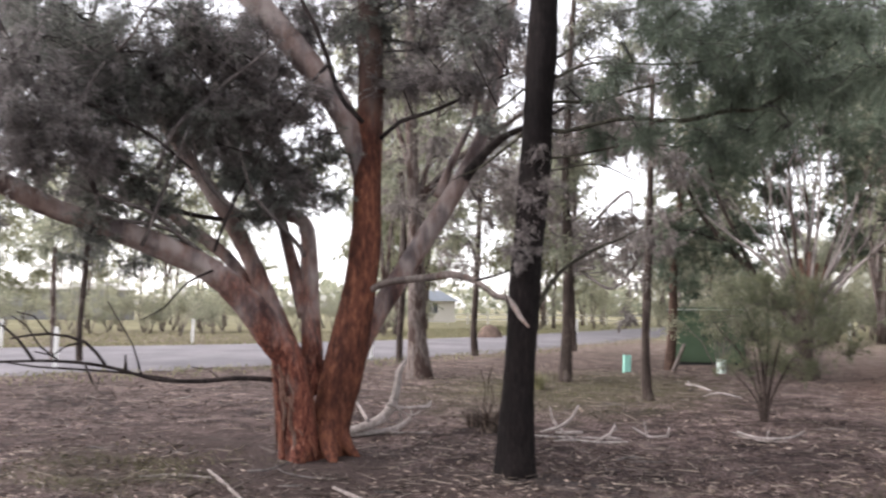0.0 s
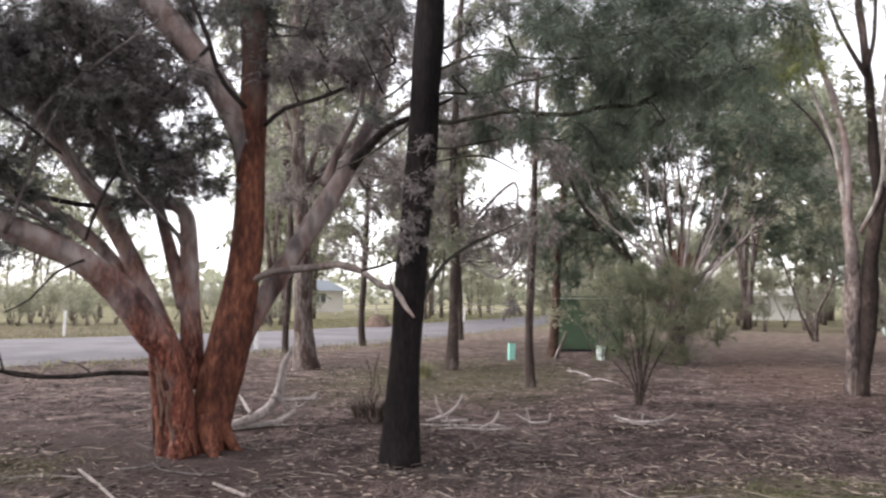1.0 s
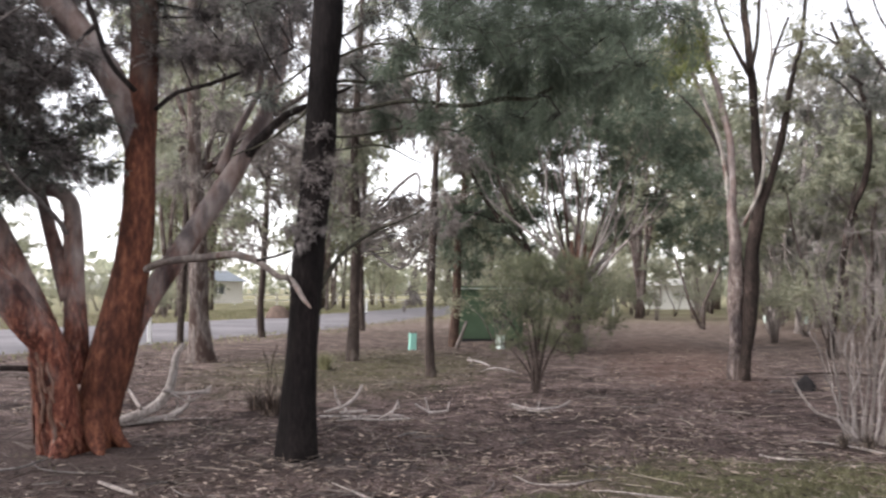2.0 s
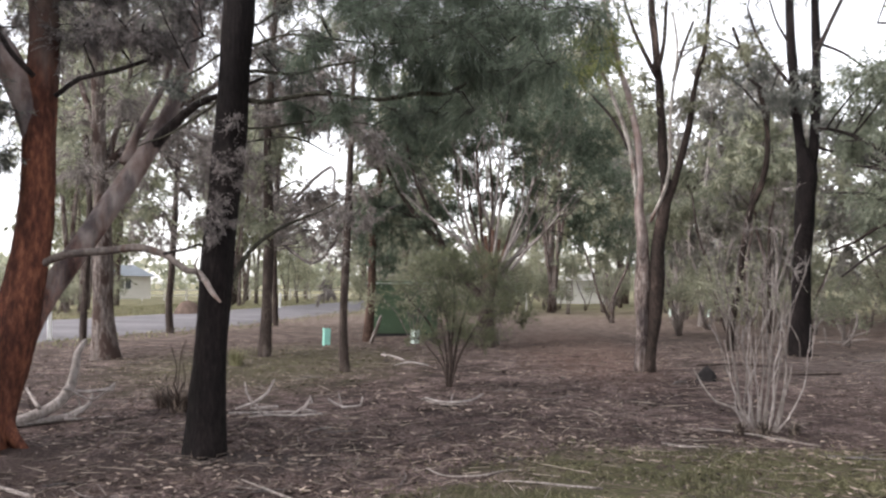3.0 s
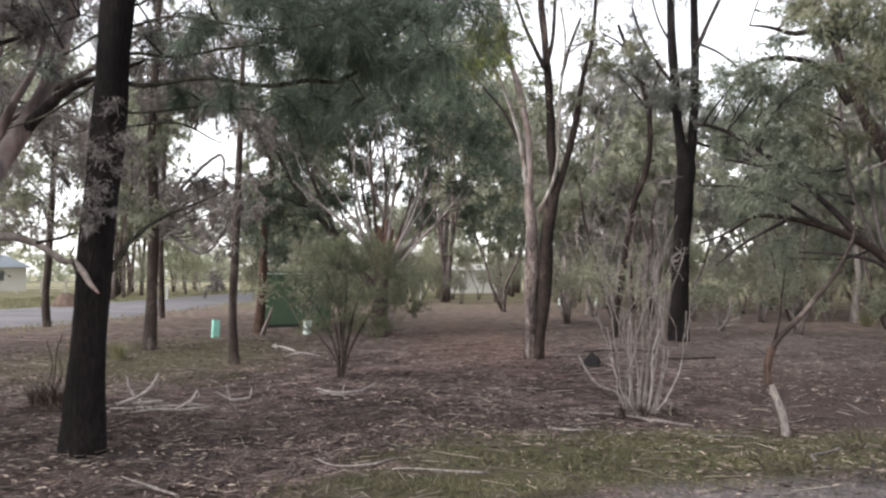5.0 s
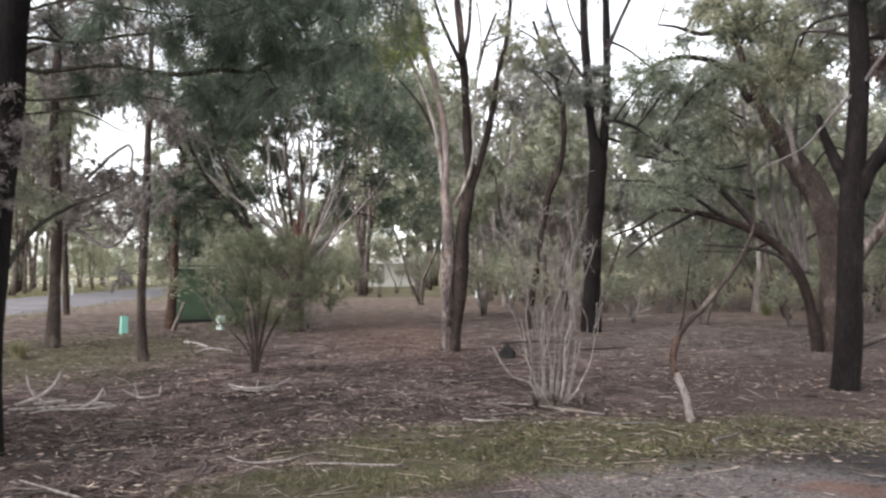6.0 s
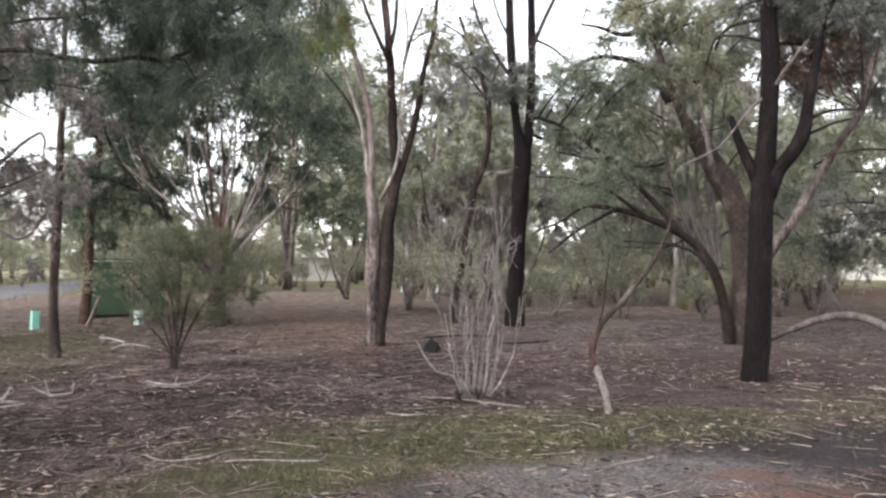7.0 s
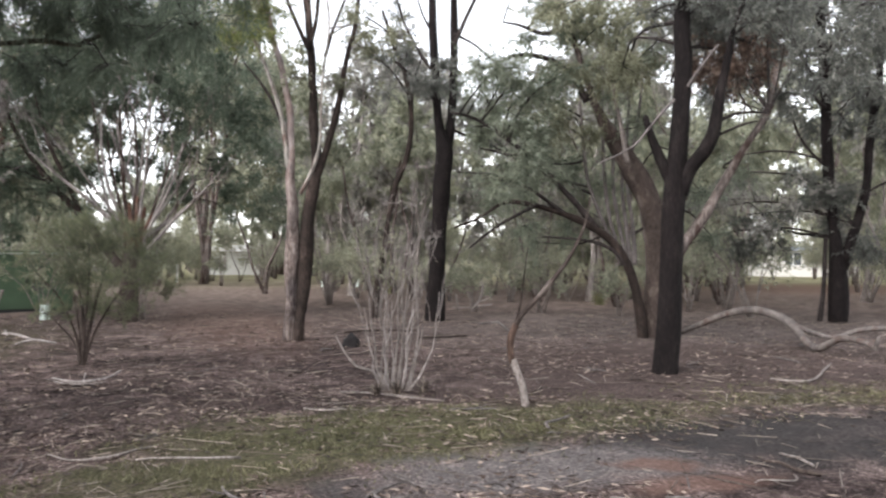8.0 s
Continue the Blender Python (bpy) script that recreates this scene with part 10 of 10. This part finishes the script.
# ---- leaf litter ----
def litter():
    """Fallen leaves and bark chips, then short twigs, thickest near the camera's side of the wood."""
    rs = np.random.RandomState(12)
    n = 66000
    front = rs.rand(n) < 0.8
    a = np.where(front, radians(-62) + radians(120) * rs.rand(n), 2 * np.pi * rs.rand(n))
    r = np.where(front, 3.2 + 20 * rs.rand(n) ** 1.5, 0.3 + 10 * rs.rand(n) ** 0.7)
    x, y = r * np.sin(a), r * np.cos(a)
    keep = np.sin(x * 1.1 + 2 * np.sin(y * 0.7)) + np.sin(y * 1.7 + x * 0.4) + 1.6 * rs.rand(n) - 1.5 * ((x > 1.0) & (y > 0) & (y < 6.2)) - 0.9 * ((x > 4.6) & (y > 6.2) & (y < 10.5)) - 0.8 * ((x < -3.6) & (y > 5) & (y < 8.5)) > -0.4
    x, y = x[keep], y[keep]
    at = np.stack([x, y, rise(x, y) + 0.012 + 0.01 * rs.rand(len(x))], -1)
    way = rs.randn(len(x), 3)
    way[:, 2] *= 0.12
    p = Pile()
    p.add(*leaf_quads(at, way, 0.085, 0.015, rs))
    tagged(new("leaf_litter", p.mesh("leaf_litter", LITTER, False)), "brown and pale fallen gum leaves", "leaf litter", kind="stuff")
    n = 9500
    front = rs.rand(n) < 0.8
    a = np.where(front, radians(-62) + radians(120) * rs.rand(n), 2 * np.pi * rs.rand(n))
    r = np.where(front, 3.4 + 19 * rs.rand(n) ** 1.3, 0.3 + 10 * rs.rand(n) ** 0.7)
    x, y = r * np.sin(a), r * np.cos(a)
    keep = ~((x > 1.0) & (y > 0) & (y < 6.2)) | (rs.rand(n) < 0.3)
    x, y, n = x[keep], y[keep], int(keep.sum())
    way = rs.randn(n, 3)
    way[:, 2] *= 0.06
    way /= np.linalg.norm(way, axis=1)[:, None]
    ln = (0.06 + 0.42 * rs.rand(n) ** 2.5)[:, None]
    start = np.stack([x, y, rise(x, y) + 0.018 + 0.012 * rs.rand(n)], -1)
    p = Pile()
    p.add(*twig_prisms(start, start + way * ln, 0.0048, 0.0025))
    big = np.arange(0, n, 30)
    p.add(*twig_prisms(start[big] + way[big] * 0.1 + np.array([0.05, 0.02, 0.004]), start[big] + way[big] * (0.15 + 0.9 * ln[big]), 0.008, 0.004))
    tagged(new("litter_twigs", p.mesh("litter_twigs", LITTER_STICK)), "thin broken twigs strewn over the soil", "twigs", kind="stuff")


def short_grass():
    """Low moss and grass in open patches of the floor."""
    rs = np.random.RandomState(15)
    p = Pile()
    for cx, cy, rx, ry, n in ((3.3, 7.3, 2.4, 0.8, 9000), (0.3, 6.1, 1.0, 0.6, 2200), (1.5, 7.1, 1.3, 0.9, 3600), (2.3, 6.5, 1.3, 0.5, 2600), (-6.2, 6.1, 1.0, 0.9, 2500), (7.5, 7.4, 1.6, 0.7, 3500), (-4.5, 16.5, 2.2, 3.0, 9000)):
        x, y = cx + rx * 0.6 * rs.randn(n), cy + ry * 0.6 * rs.randn(n)
        tuft = np.sin(x * 4.1 + 1.3 * np.sin(y * 5)) + np.sin(y * 6.3 + x) + rs.rand(n) > 0.1
        x, y = x[tuft], y[tuft]
        way = rs.randn(len(x), 3) * 0.6
        way[:, 2] = 0.7
        p.add(*leaf_quads(np.stack([x, y, rise(x, y)], -1), way, 0.055, 0.008, rs))
    tagged(new("short_grass", p.mesh("short_grass", GRASS, False)), "low yellow-green grass and moss in patches", "grass", kind="stuff")


litter()
short_grass()
